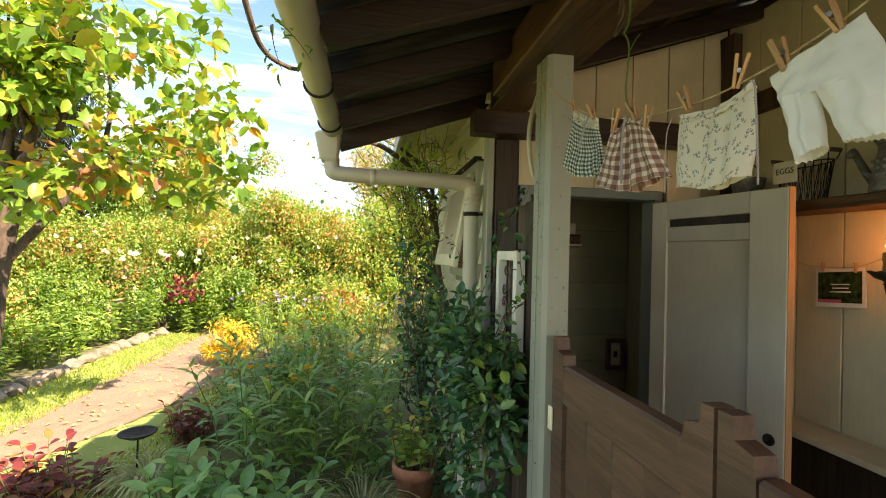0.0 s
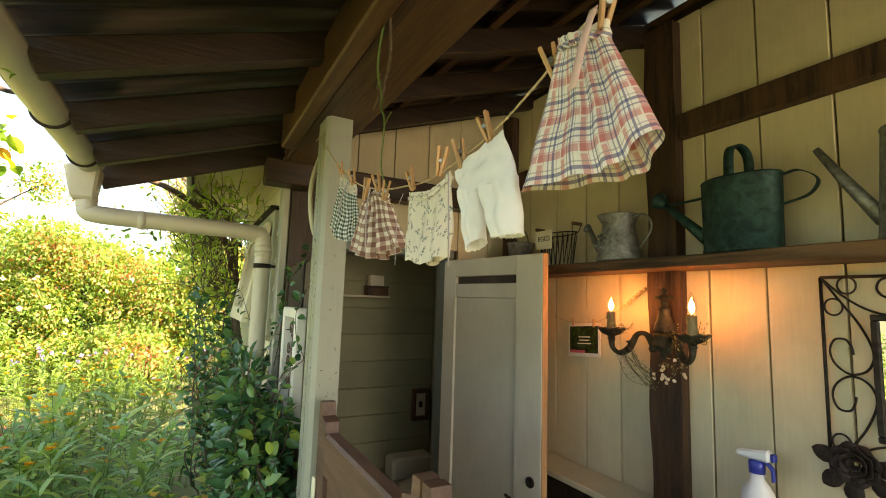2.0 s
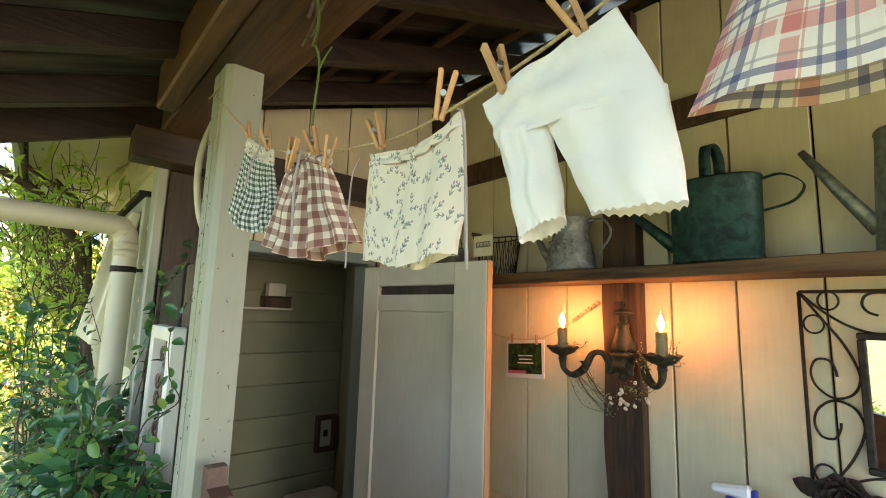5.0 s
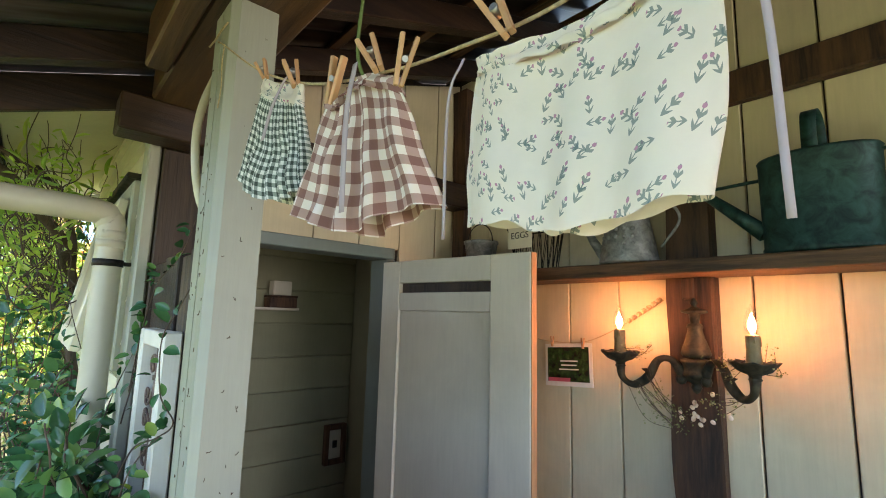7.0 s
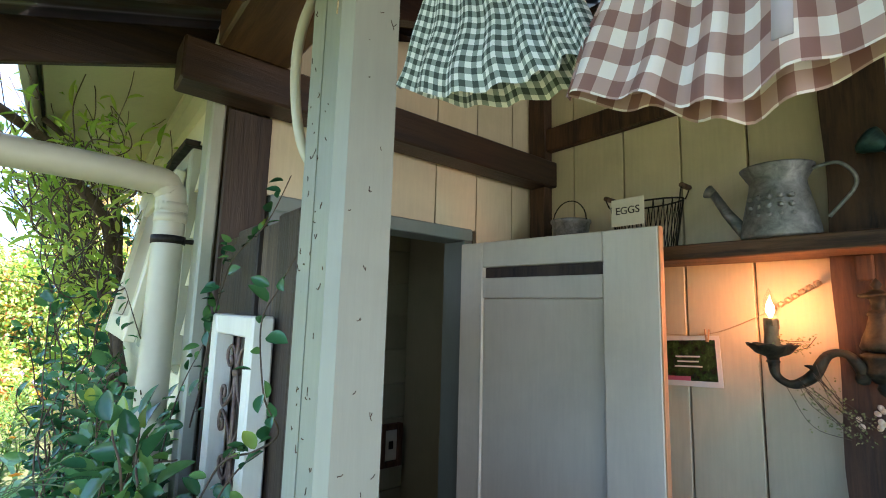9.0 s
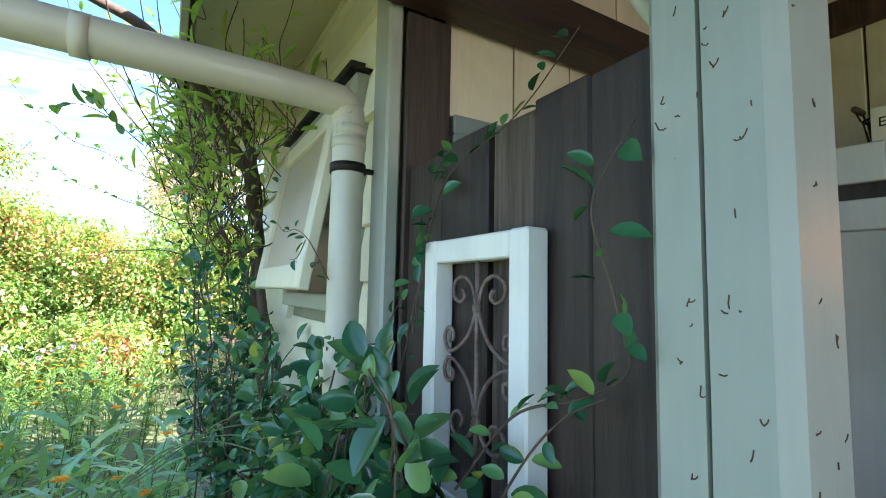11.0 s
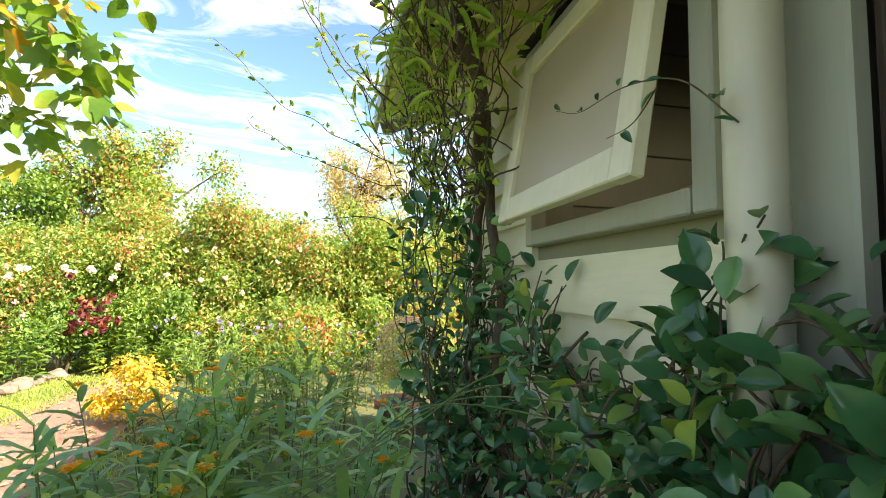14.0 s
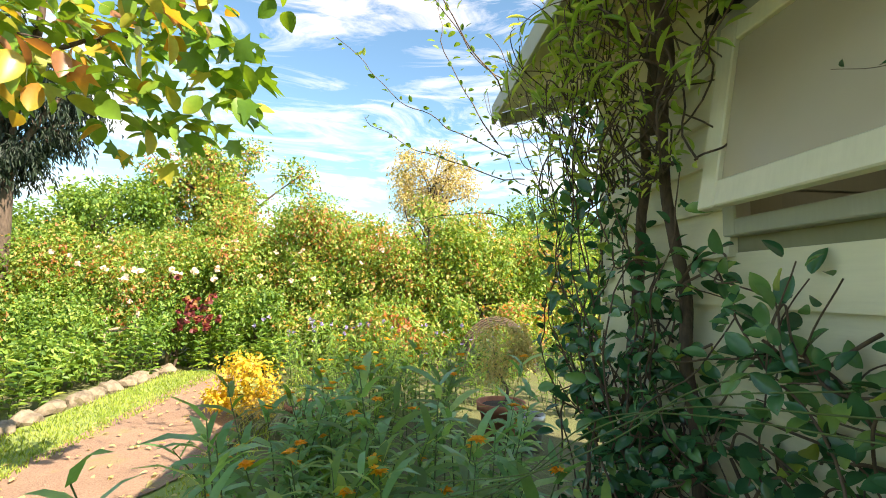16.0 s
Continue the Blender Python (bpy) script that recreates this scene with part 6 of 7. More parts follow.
# large-leaved tree beside the path
tree("autumn_tree", "leafy tree turning yellow beside the path", (-3.25, 4.5, 0), 3.0, (0.55, -0.1), 0.12, 16,
     ball_cluster(-2.6, 4.2, 2.95, 1.25, 1.0, 0.8, 26, 0.22, 0.42) + [((-1.25, 4.05, 2.42), 0.28), ((-1.5, 4.2, 2.75), 0.3), ((-1.05, 3.9, 2.7), 0.25), ((-1.75, 3.9, 2.2), 0.26), ((-2.2, 3.6, 2.1), 0.3), ((-2.7, 3.7, 2.0), 0.3), ((-1.5, 4.3, 2.1), 0.24), ((-1.2, 4.25, 2.2), 0.22), ((-1.3, 3.3, 2.95), 0.35), ((-1.6, 2.8, 3.0), 0.35)],
     2700, M_LF_TREE, 0.125, 0.85, LEAF_LOBED)

# rose hedge behind the beds: many shrubs side by side
HEDGE = [(-7.4, 10.5, 2.6, 1.4), (-5.9, 10.9, 2.8, 1.4), (-4.4, 11.0, 3.1, 1.5), (-3.0, 11.2, 3.3, 1.5), (-1.6, 11.2, 3.5, 1.5), (-0.2, 10.9, 3.4, 1.4), (1.1, 10.8, 3.1, 1.4), (2.5, 11.2, 3.0, 1.4), (4.0, 11.6, 2.8, 1.5), (-9.0, 9.6, 2.4, 1.4)]
for hx, hy, hh, hr in HEDGE:
    hh *= 0.9
    tree("rose_shrub", "tall rose shrub with green and orange leaves", (hx, hy, 0), hh * 0.6, (0.1, 0), 0.05, 12,
         ball_cluster(hx, hy, hh * 0.5, hr * 0.9, 0.75, hh * 0.46, 40, 0.2, 0.5), 19000, M_LF_HEDGE, 0.07, 0.6, category="shrub")
for bx, by, bh, br in ((-6.6, 9.0, 1.0, 0.9), (-5.2, 9.3, 1.1, 0.9), (-3.9, 9.9, 1.2, 0.9), (-2.7, 10.0, 1.3, 0.9), (-1.5, 10.0, 1.3, 0.9), (-0.7, 9.6, 1.3, 0.9), (0.2, 9.6, 1.3, 0.9), (2.6, 9.6, 1.4, 1.0), (1.6, 9.4, 1.1, 0.9), (-4.9, 6.8, 0.9, 0.8), (-4.7, 5.2, 0.8, 0.7), (-5.6, 7.9, 1.1, 0.8), (-4.6, 8.3, 0.8, 0.55), (-6.0, 6.2, 1.2, 0.9), (-7.2, 7.4, 1.5, 1.0), (-5.3, 3.4, 1.4, 1.0), (-5.4, 1.8, 1.5, 1.1), (-5.5, 0.2, 1.5, 1.1), (-5.4, -1.6, 1.5, 1.1), (-6.9, 2.6, 2.2, 1.3), (-7.0, 0.2, 2.2, 1.3)):
    tree("garden_shrub", "low leafy green garden shrub in the border", (bx, by, 0), bh * 0.6, (0.05, 0), 0.025, 8,
         ball_cluster(bx, by, bh * 0.5, br * 0.8, br * 0.6, bh * 0.42, 14, 0.16, 0.3), 3200, M_LF_GREEN if RND.random() < 0.6 else M_LF_HEDGE, 0.085, 0.5, category="shrub")

# trees behind the hedge
tree("garden_tree", "round-crowned tree with thinning autumn leaves", (-6.0, 17.5, 0), 4.2, (0.3, 0), 0.16, 18, ball_cluster(-5.9, 17.5, 4.3, 2.7, 1.6, 1.5, 34, 0.35, 0.75), 15000, M_LF_HEDGE, 0.13, 0.6)
tree("garden_tree", "dense green tree behind the rose hedge", (-9.5, 16.5, 0), 3.2, (0.2, 0), 0.16, 14, ball_cluster(-9.3, 16.5, 3.3, 2.4, 1.4, 1.4, 26, 0.35, 0.75), 11000, M_LF_GREEN, 0.13, 0.6)
tree("birch_tree", "airy tree with sparse pale gold leaves", (0.6, 19.0, 0), 5.2, (0.2, 0), 0.13, 26, ball_cluster(0.7, 19.0, 4.9, 1.7, 1.3, 1.9, 34, 0.3, 0.6), 9000, M_LF_BIRCH, 0.11, 0.5)
tree("garden_tree", "green shrub tree far behind the hedge", (4.8, 17.0, 0), 3.0, (0.2, 0), 0.14, 12, ball_cluster(4.9, 17.0, 3.0, 2.2, 1.3, 1.3, 22, 0.35, 0.7), 9000, M_LF_GREEN, 0.12, 0.6)
tree("fir_tree", "dark conifer with drooping branches", (-7.0, 10.4, 0), 6.0, (0, 0), 0.16, 16, ball_cluster(-6.9, 10.4, 4.3, 1.2, 1.2, 1.5, 26, 0.3, 0.6), 12000, M_LF_FIR, 0.14, 0.16, droop=1.2)
far = thing("far_woods", "distant hazy belt of garden trees", "trees", (0, 42, 0), kind="stuff")
P, d = clumps([c for c, r in ball_cluster(0, 44, 2.5, 60, 6, 2.6, 130, 1.5, 3.0)], [2.2] * 130, 30000)
P[:, 2] = np.maximum(P[:, 2], 0.1)
leaf_sheet("far_leaves", P, unit(d + rand_unit(30000)), rand_unit(30000), 0.55, 0.4, M_LF_GREEN, far)


def herb(name, label, base, n_stems, spread, h0, h1, leafmat, leaf_len, leaf_w, per_stem, category="plant", flowers=None, shape=LEAF_BLADE, up=0.5):
    """A clump of leafy stems, with flowers at the tips where a petal material is given."""
    t = thing(name, label, category, base)
    bm = bmesh.new()
    P, D, tips = [], [], []
    for _ in range(n_stems):
        a, r = RND.uniform(0, math.tau), spread * math.sqrt(RND.random())
        s = Vector((base[0] + r * math.cos(a), base[1] + r * math.sin(a), base[2]))
        h = RND.uniform(h0, h1)
        out = Vector((math.cos(a), math.sin(a), 0)) * h * 0.28 * r / spread + Vector((RND.gauss(0, 0.05), RND.gauss(0, 0.05), 0))
        ln = [s, s + out * 0.35 + Vector((0, 0, h * 0.55)), s + out + Vector((0, 0, h))]
        tube(bm, ln, [0.005, 0.004, 0.002], 4, False)
        tips.append(ln[-1])
        for j in range(per_stem):
            f = 0.12 + 0.88 * (j + RND.random()) / per_stem
            p = ln[0].lerp(ln[1], f * 2) if f < 0.5 else ln[1].lerp(ln[2], f * 2 - 1)
            ang = j * 2.4 + a
            P.append(p)
            D.append((math.cos(ang), math.sin(ang), RND.uniform(-0.15, up) + 0.5 * (f > 0.85)))
    tagged(part("stem", bm, M_GSTEM, t), kind="stuff")
    n = len(P)
    L = leaf_len * rng.uniform(0.6, 1.2, n)
    leaf_sheet("leaves", P, D, unit(np.array([0, 0, 1.0]) + rand_unit(n) * 0.35), L, L * leaf_w, leafmat, t, shape)
    if flowers:
        mat, count, size = flowers
        fp, fd = [], []
        for q in RND.sample(tips, min(count, len(tips))):
            for k in range(14):
                an = k * math.tau / 14
                fp.append(q + Vector((0, 0, 0.012)))
                fd.append((math.cos(an), math.sin(an), RND.uniform(0.0, 0.6)))
        leaf_sheet("blossom", fp, fd, unit(np.array([0, 0, 1.0]) + rand_unit(len(fp)) * 0.2), size, size * 0.5, mat, t, LEAF_SIMPLE, "small bright flower heads")
    return t


# border along the shed: leafy perennials
for i, (px, py, h, fl) in enumerate(((-0.35, 3.35, 0.8, 0), (-0.75, 3.6, 0.85, 0), (-0.25, 3.75, 0.9, 3), (-0.65, 4.05, 0.85, 4), (-0.1, 4.3, 0.85, 2), (-0.95, 4.4, 0.7, 4), (-0.5, 4.75, 0.8, 4), (-1.1, 4.95, 0.65, 3), (0.12, 4.9, 0.8, 2), (-0.3, 5.4, 0.8, 4), (-0.9, 5.6, 0.7, 4))):
    herb("border_plant", "tall leafy perennial with long narrow leaves", (px, py, 0.0), 9, 0.3, h * 0.6, h * 1.12, M_LF_DARK if i % 3 else M_LF_GREEN, 0.2, 0.18, 20, flowers=(M_ORANGE, fl + 2, 0.036) if fl else None, up=0.55)
for px, py, h in ((-0.2, 6.6, 0.75), (-0.75, 7.0, 0.8), (-1.3, 7.5, 0.75), (-0.2, 7.7, 0.8), (0.5, 7.3, 0.8), (-1.4, 8.6, 0.8), (-0.5, 8.8, 0.85), (1.0, 8.4, 0.8), (1.6, 7.2, 0.8)):
    herb("flower_clump", "feathery flowering garden plant with small blossoms", (px, py, 0.0), 22, 0.42, h * 0.7, h * 1.1, M_LF_GREEN, 0.1, 0.2, 26, flowers=(M_ORANGE if px < 0.3 else M_BPETAL, 5, 0.03), up=0.8)
for px, py in ((-4.3, 5.9), (-4.35, 7.3), (-4.5, 4.4), (-4.1, 8.9), (-3.3, 9.9), (-2.3, 9.3)):
    herb("flower_clump", "leafy green border plant behind the edging stones", (px, py, 0.0), 20, 0.4, 0.35, 0.75, M_LF_GREEN, 0.13, 0.4, 18, flowers=(M_WPETAL, 3, 0.035), shape=LEAF_OVAL)
tree("yellow_shrub", "low shrub with bright yellow leaves", (-1.85, 7.0, 0), 0.4, (0, 0), 0.015, 8, ball_cluster(-1.85, 7.0, 0.36, 0.36, 0.3, 0.27, 14, 0.1, 0.17), 1500, M_LF_YELLOW, 0.055, 0.6, category="shrub")
tree("pale_shrub", "small variegated shrub in a terracotta pot", (0.55, 6.3, 0.3), 0.4, (0, 0), 0.015, 8, ball_cluster(0.55, 6.3, 0.75, 0.3, 0.28, 0.25, 12, 0.1, 0.17), 1300, M_LF_BIRCH, 0.045, 0.5, category="shrub")


def grass_tuft(base, n, length, label, mat=M_PALEGRASS):
    t = thing("grass_tuft", label, "grass", base)
    a = rng.uniform(0, math.tau, n)
    r = rng.uniform(0, 0.06, n)
    P, D, Ls = [], [], []
    for i in range(n):
        p = np.array(base) + np.array([r[i] * math.cos(a[i]), r[i] * math.sin(a[i]), 0])
        up = rng.uniform(0.5, 1.6)
        d = unit(np.array([math.cos(a[i]), math.sin(a[i]), up]))
        l = length * rng.uniform(0.6, 1.1)
        P.append(p), D.append(d), Ls.append(l * 0.6)
        P.append(p + d * l * 0.52), D.append(unit(np.array([math.cos(a[i]), math.sin(a[i]), up * 0.1 - 0.35]))), Ls.append(l * 0.5)
    leaf_sheet("blade", P, D, unit(np.tile([0, 0, 1.0], (len(P), 1)) + rand_unit(len(P)) * 0.2), Ls, 0.008, mat, t, LEAF_BLADE)


grass_tuft((0.02, 2.9, 0.02), 220, 0.5, "arching tuft of pale striped sedge")
grass_tuft((-1.4, 3.45, 0.02), 240, 0.45, "arching tuft of fine dry ornamental grass")
grass_tuft((-1.3, 6.6, 0.02), 240, 0.7, "fountain of pale green ornamental grass")
for px, py in ((-1.85, 3.3), (-2.05, 3.45), (-1.95, 3.15), (-1.5, 4.4), (-1.35, 4.25)):
    herb("coleus", "low coleus with dark red and yellow leaves", (px, py, 0.0), 12, 0.16, 0.16, 0.34, M_LF_RED, 0.085, 0.6, 9, shape=LEAF_OVAL, up=0.4)
for px, py in ((-1.1, 3.1), (-0.8, 2.95), (-0.45, 2.85), (0.2, 3.3)):
    herb("hosta", "broad-leaved green plant at the front of the border", (px, py, 0.0), 10, 0.18, 0.15, 0.32, M_LF_DARK, 0.14, 0.5, 7, shape=LEAF_OVAL, up=0.6)

# grass blades on the verge
n = 9000
gy = rng.uniform(2.2, 9.5, n)
gx = np.where(rng.random(n) < 0.72, rng.uniform(-3.7, -2.95, n), rng.uniform(-1.85, -1.45, n))
P = np.stack([gx, gy, np.full(n, 0.015)], 1)
verge = thing("verge_grass", "short sunlit grass blades on the verge", "grass", (-3.3, 5, 0.015), kind="stuff")
leaf_sheet("blade", P, unit(rand_unit(n) * 0.5 + np.array([0, 0, 1.0])), rand_unit(n), rng.uniform(0.025, 0.06, n), 0.006, M_GRASS, verge, LEAF_SIMPLE)

# row of edging stones
def stone_mesh(seed):
    bm = bmesh.new()
    bmesh.ops.create_icosphere(bm, subdivisions=2, radius=0.12)
    for v in bm.verts:
        v.co *= 1 + 0.55 * noise.noise(v.co * 8 + Vector((seed * 3.1, 0, 0)))
        v.co.z *= 0.75
    return bm


stones = []
for i in range(4):
    s = part("edging_stone", stone_mesh(i), M_STONE)
    tagged(s, "rough pale stone edging the flower bed", "stone", "stones edging the bed")
    stones.append(s)
yy, i = 2.9, 0
while yy < 9.6:
    m = pose(-3.78 - 0.06 * math.sin(yy) + RND.uniform(-0.03, 0.03), yy, 0.05, RND.uniform(-12, 12), RND.uniform(-12, 12), RND.uniform(0, 360)) @ Matrix.Diagonal((1, 1, 1, 1))
    if i < 4:
        stones[i].matrix_world = m
    else:
        copy_thing(stones[i % 4], m)
    yy += RND.uniform(0.24, 0.4)
    i += 1

# pots, dish on a stake, fence, arch
def pot(name, label, at, r, h, mat=M_TERRA):
    t = thing(name, label, "pot", at)
    bm = bmesh.new()
    lathe(bm, [(0, 0), (r * 0.7, 0), (r * 0.95, h * 0.8), (r * 1.08, h * 0.8), (r * 1.1, h), (r * 0.98, h), (r * 0.9, h * 0.85), (0, h * 0.85)], at, 20)
    part("body", bm, mat, t)
    bm = bmesh.new()
    lathe(bm, [(0, h * 0.9), (r * 0.88, h * 0.9)], at, 14)
    part("soil", bm, M_SOIL, t)
    return t


pot("terracotta_pot", "ridged terracotta pot beside the downpipe", (0.33, 2.95, 0.0), 0.13, 0.34)
herb("potted_plant", "autumn-tinted plant growing in the terracotta pot", (0.33, 2.95, 0.3), 14, 0.12, 0.2, 0.42, M_LF_HEDGE, 0.07, 0.65, 10, shape=LEAF_OVAL)
pot("terracotta_pot", "terracotta pot with a small variegated shrub", (0.55, 6.3, 0.0), 0.2, 0.33)
pot("terracotta_pot", "wide terracotta pot beside the yellow shrub", (-1.25, 6.75, 0.0), 0.17, 0.22)
pot("metal_bucket", "grey metal bucket in the flower bed", (0.75, 6.0, 0.0), 0.1, 0.3, metal("zinc_bucket", (0.3, 0.3, 0.3), (0.5, 0.5, 0.5), 0.4))
dish = thing("bird_dish", "black iron dish on a thin stake", "bird bath", (-1.57, 3.62, 0))
bm = bmesh.new()
lathe(bm, [(0, 0.30), (0.07, 0.302), (0.118, 0.328), (0.124, 0.338), (0.11, 0.334), (0.06, 0.314), (0, 0.31)], (-1.57, 3.62, 0), 20)
part("bowl", bm, M_IRON, dish)
bm = bmesh.new()
tube(bm, [(-1.57, 3.62, -0.05), (-1.568, 3.62, 0.302)], 0.007, 6)
part("stake", bm, M_IRON, dish)
M_PALEWOOD = timber("pale_split_wood", (0.2, 0.15, 0.1), (0.5, 0.4, 0.29), (1, 1, 0.1), 0.8, 0.8)
fence = thing("rustic_fence", "low rustic fence of pale split branches", "fence", (-4.65, 9.5, 0))
for fx, fy, fh, lx in ((-4.55, 8.2, 0.72, 0.03), (-4.25, 8.35, 0.82, -0.02), (-3.95, 8.5, 0.9, 0.05), (-3.62, 8.9, 0.75, -0.03)):
    bm = bmesh.new()
    tube(bm, [(fx - 0.4, fy + 1.1, -0.05), (fx - 0.4 + lx * 0.5, fy + 1.12, 0.4), (fx - 0.4 + lx, fy + 1.1, fh)], [0.036, 0.032, 0.027], 7)
    part("post", bm, M_PALEWOOD, fence)
for a, c in (((-5.1, 9.22, 0.48), (-4.25, 9.7, 0.7)), ((-5.0, 9.28, 0.62), (-3.9, 10.05, 0.5))):
    bm = bmesh.new()
    tube(bm, [a, Vector(a).lerp(Vector(c), 0.5) + Vector((0, 0, 0.03)), c], [0.022, 0.02, 0.017], 7)
    part("rail", bm, M_PALEWOOD, fence)
arch = thing("willow_arch", "woven willow arch over the flower bed", "arch", (0.9, 8.0, 0))
for k in range(5):
    bm = bmesh.new()
    pts = [(0.9 + (0.45 + 0.02 * k) * math.cos(a), 8.0 + 0.05 * k, 0.25 + (0.62 + 0.02 * k) * math.sin(a)) for a in [math.pi * i / 16 for i in range(17)]]
    tube(bm, pts, 0.012, 6)
    part("willow_rod", bm, M_VINE, arch)
feeder = thing("bird_feeder", "small red bird house on a thin pole", "bird house", (0.88, 10.75, 0))
bm = bmesh.new()
tube(bm, [(0.88, 10.75, -0.05), (0.88, 10.75, 1.28)], 0.012, 6)
part("pole", bm, M_IRON, feeder)
part("house", boxm(0.8, 10.67, 1.28, 0.96, 10.83, 1.44, 0.01), plain("faded_red_paint", (0.5, 0.12, 0.07), 0.6), feeder)
bm = bmesh.new()
lathe(bm, [(0.15, 1.44), (0.02, 1.58), (0, 1.58)], (0.88, 10.75, 0), 4)
part("roof", bm, M_TERRA, feeder)

# a knot of white roses over the fence, and lilac asters under the hedge
def blooms(name, label, centres, material, size, petals=9):
    t = thing(name, label, "flowers", centres[0])
    for c in centres:
        leaf_sheet("bloom", [c] * petals, rand_unit(petals), rand_unit(petals), size, size, material, t, LEAF_OVAL)


blooms("white_roses", "knot of white roses above the low fence", [Vector((-4.9 + 0.22 * k + RND.gauss(0, 0.05), 9.75 + RND.gauss(0, 0.1), 1.5 + RND.gauss(0, 0.07))) for k in range(9)], M_WPETAL, 0.07)
blooms("lilac_asters", "pale lilac asters at the foot of the hedge", [Vector((RND.uniform(-2.4, 0.6), RND.uniform(8.9, 9.4), RND.uniform(0.55, 0.85))) for k in range(46)], M_BPETAL, 0.035)
blooms("red_leaves", "red autumn leaves beside the fence", [Vector((-3.45 + RND.gauss(0, 0.16), 9.5 + RND.gauss(0, 0.1), 0.9 + RND.gauss(0, 0.16))) for k in range(26)], M_LF_RED, 0.07)

# white roses in the hedge
wr = thing("rose_blooms", "white and pink roses on the hedge", "flowers", (-3.6, 10.4, 1.2), kind="stuff")
P, D = [], []
for _ in range(60):
    c = Vector((RND.uniform(-6.5, 1.5), RND.uniform(10.0, 10.9), RND.uniform(0.9, 2.1)))
    for k in range(10):
        P.append(c)
        D.append(rng.normal(size=3))
leaf_sheet("petals", P, D, rand_unit(len(P)), 0.05, 0.05, M_WPETAL, wr, LEAF_OVAL)

# ---- climbers on the shed ----
def climber(name, label, stems, leaf_len, spacing, leafmat=M_LF_VINE, stem_r=0.004, jitter=0.05, aspect=0.58, big=0.0, outward=(-0.75, -0.1, 0.85), petiole=0.03):
    """Stems given by their lines, with oval leaves set along them alternately."""
    t = thing(name, label, "climbing plant", stems[0][0])
    bm = bmesh.new()
    P, D, N, L = [], [], [], []
    o = Vector(outward).normalized()
    for st in stems:
        ln = spline(st, 8)
        ln = [p + Vector((noise.noise(p * 5), noise.noise(p * 5 + Vector((9, 0, 0))), noise.noise(p * 5 + Vector((0, 9, 0))))) * jitter for p in ln]
        k = len(ln)
        tube(bm, ln, [stem_r * (1 - 0.6 * i / k) for i in range(k)], 5, False)
        acc = 0.0
        for a, c in zip(ln, ln[1:]):
            seg = (c - a).length
            while acc < seg:
                p = a.lerp(c, acc / seg)
                dr = (c - a).normalized()
                d = (dr * RND.uniform(0.1, 0.7) + Vector((RND.gauss(0, 1), RND.gauss(0, 1), RND.gauss(-0.25, 0.8))) * 0.75 + o * 0.35).normalized()
                q = p + d * petiole * RND.uniform(0.3, 1.4)
                P.append(q), D.append(d)
                N.append((o + Vector((RND.gauss(0, 0.45), RND.gauss(0, 0.45), RND.gauss(0.25, 0.4)))).normalized())
                L.append(leaf_len * RND.uniform(0.55, 1.25))
                acc += spacing * RND.uniform(0.5, 1.5)
            acc -= seg
    tagged(part("stem_network", bm, M_VINE, t), kind="stuff")
    L = np.array(L)
    leaf_sheet("leaves", P, D, N, L, L * aspect, leafmat, t, LEAF_OVAL)
    return t


def wander(start, target, n=5, wob=0.15):
    a, b = Vector(start), Vector(target)
    return [a.lerp(b, i / (n - 1)) + (Vector((RND.gauss(0, wob * 0.5), RND.gauss(0, wob), RND.gauss(0, wob))) if 0 < i < n - 1 else Vector()) for i in range(n)]


# glossy climber in front of the dark boards
st = []
for i in range(78):
    y0 = RND.uniform(1.8, 2.52)
    top = RND.uniform(1.0, 1.5) if 1.95 < y0 < 2.5 else RND.uniform(0.9, 1.3)
    st.append(wander((0.53, y0 + RND.gauss(0, 0.1), RND.uniform(0.84, 1.1) if i % 9 else 0.05), (RND.uniform(0.42, 0.6), y0 + RND.gauss(0, 0.14), top), 5, 0.07))
climber("glossy_climber", "glossy dark green climber in front of the boards", st, 0.06, 0.024)
st = [[(0.6, 2.2, 1.5), (0.61, 2.17, 1.66), (0.616, 2.155, 1.724), (0.627, 2.115, 1.792), (0.634, 1.932, 1.855), (0.63, 1.8, 1.93)], [(0.6, 2.25, 1.4), (0.615, 2.2, 1.62), (0.62, 2.16, 1.8), (0.625, 2.08, 1.83)],
      [(0.55, 1.95, 1.3), (0.57, 1.85, 1.42), (0.594, 1.761, 1.46), (0.61, 1.707, 1.497), (0.575, 1.694, 1.559), (0.575, 1.728, 1.661), (0.6, 1.725, 1.72), (0.616, 1.696, 1.773)], [(0.55, 1.9, 1.25), (0.56, 1.82, 1.38), (0.58, 1.77, 1.44), (0.59, 1.72, 1.47)], [(0.55, 2.3, 1.3), (0.58, 2.28, 1.5), (0.6, 2.2, 1.6)]]
climber("vine_shoot", "thin green vine shoots climbing over the boards", st, 0.037, 0.027, stem_r=0.0022, jitter=0.008, petiole=0.012)
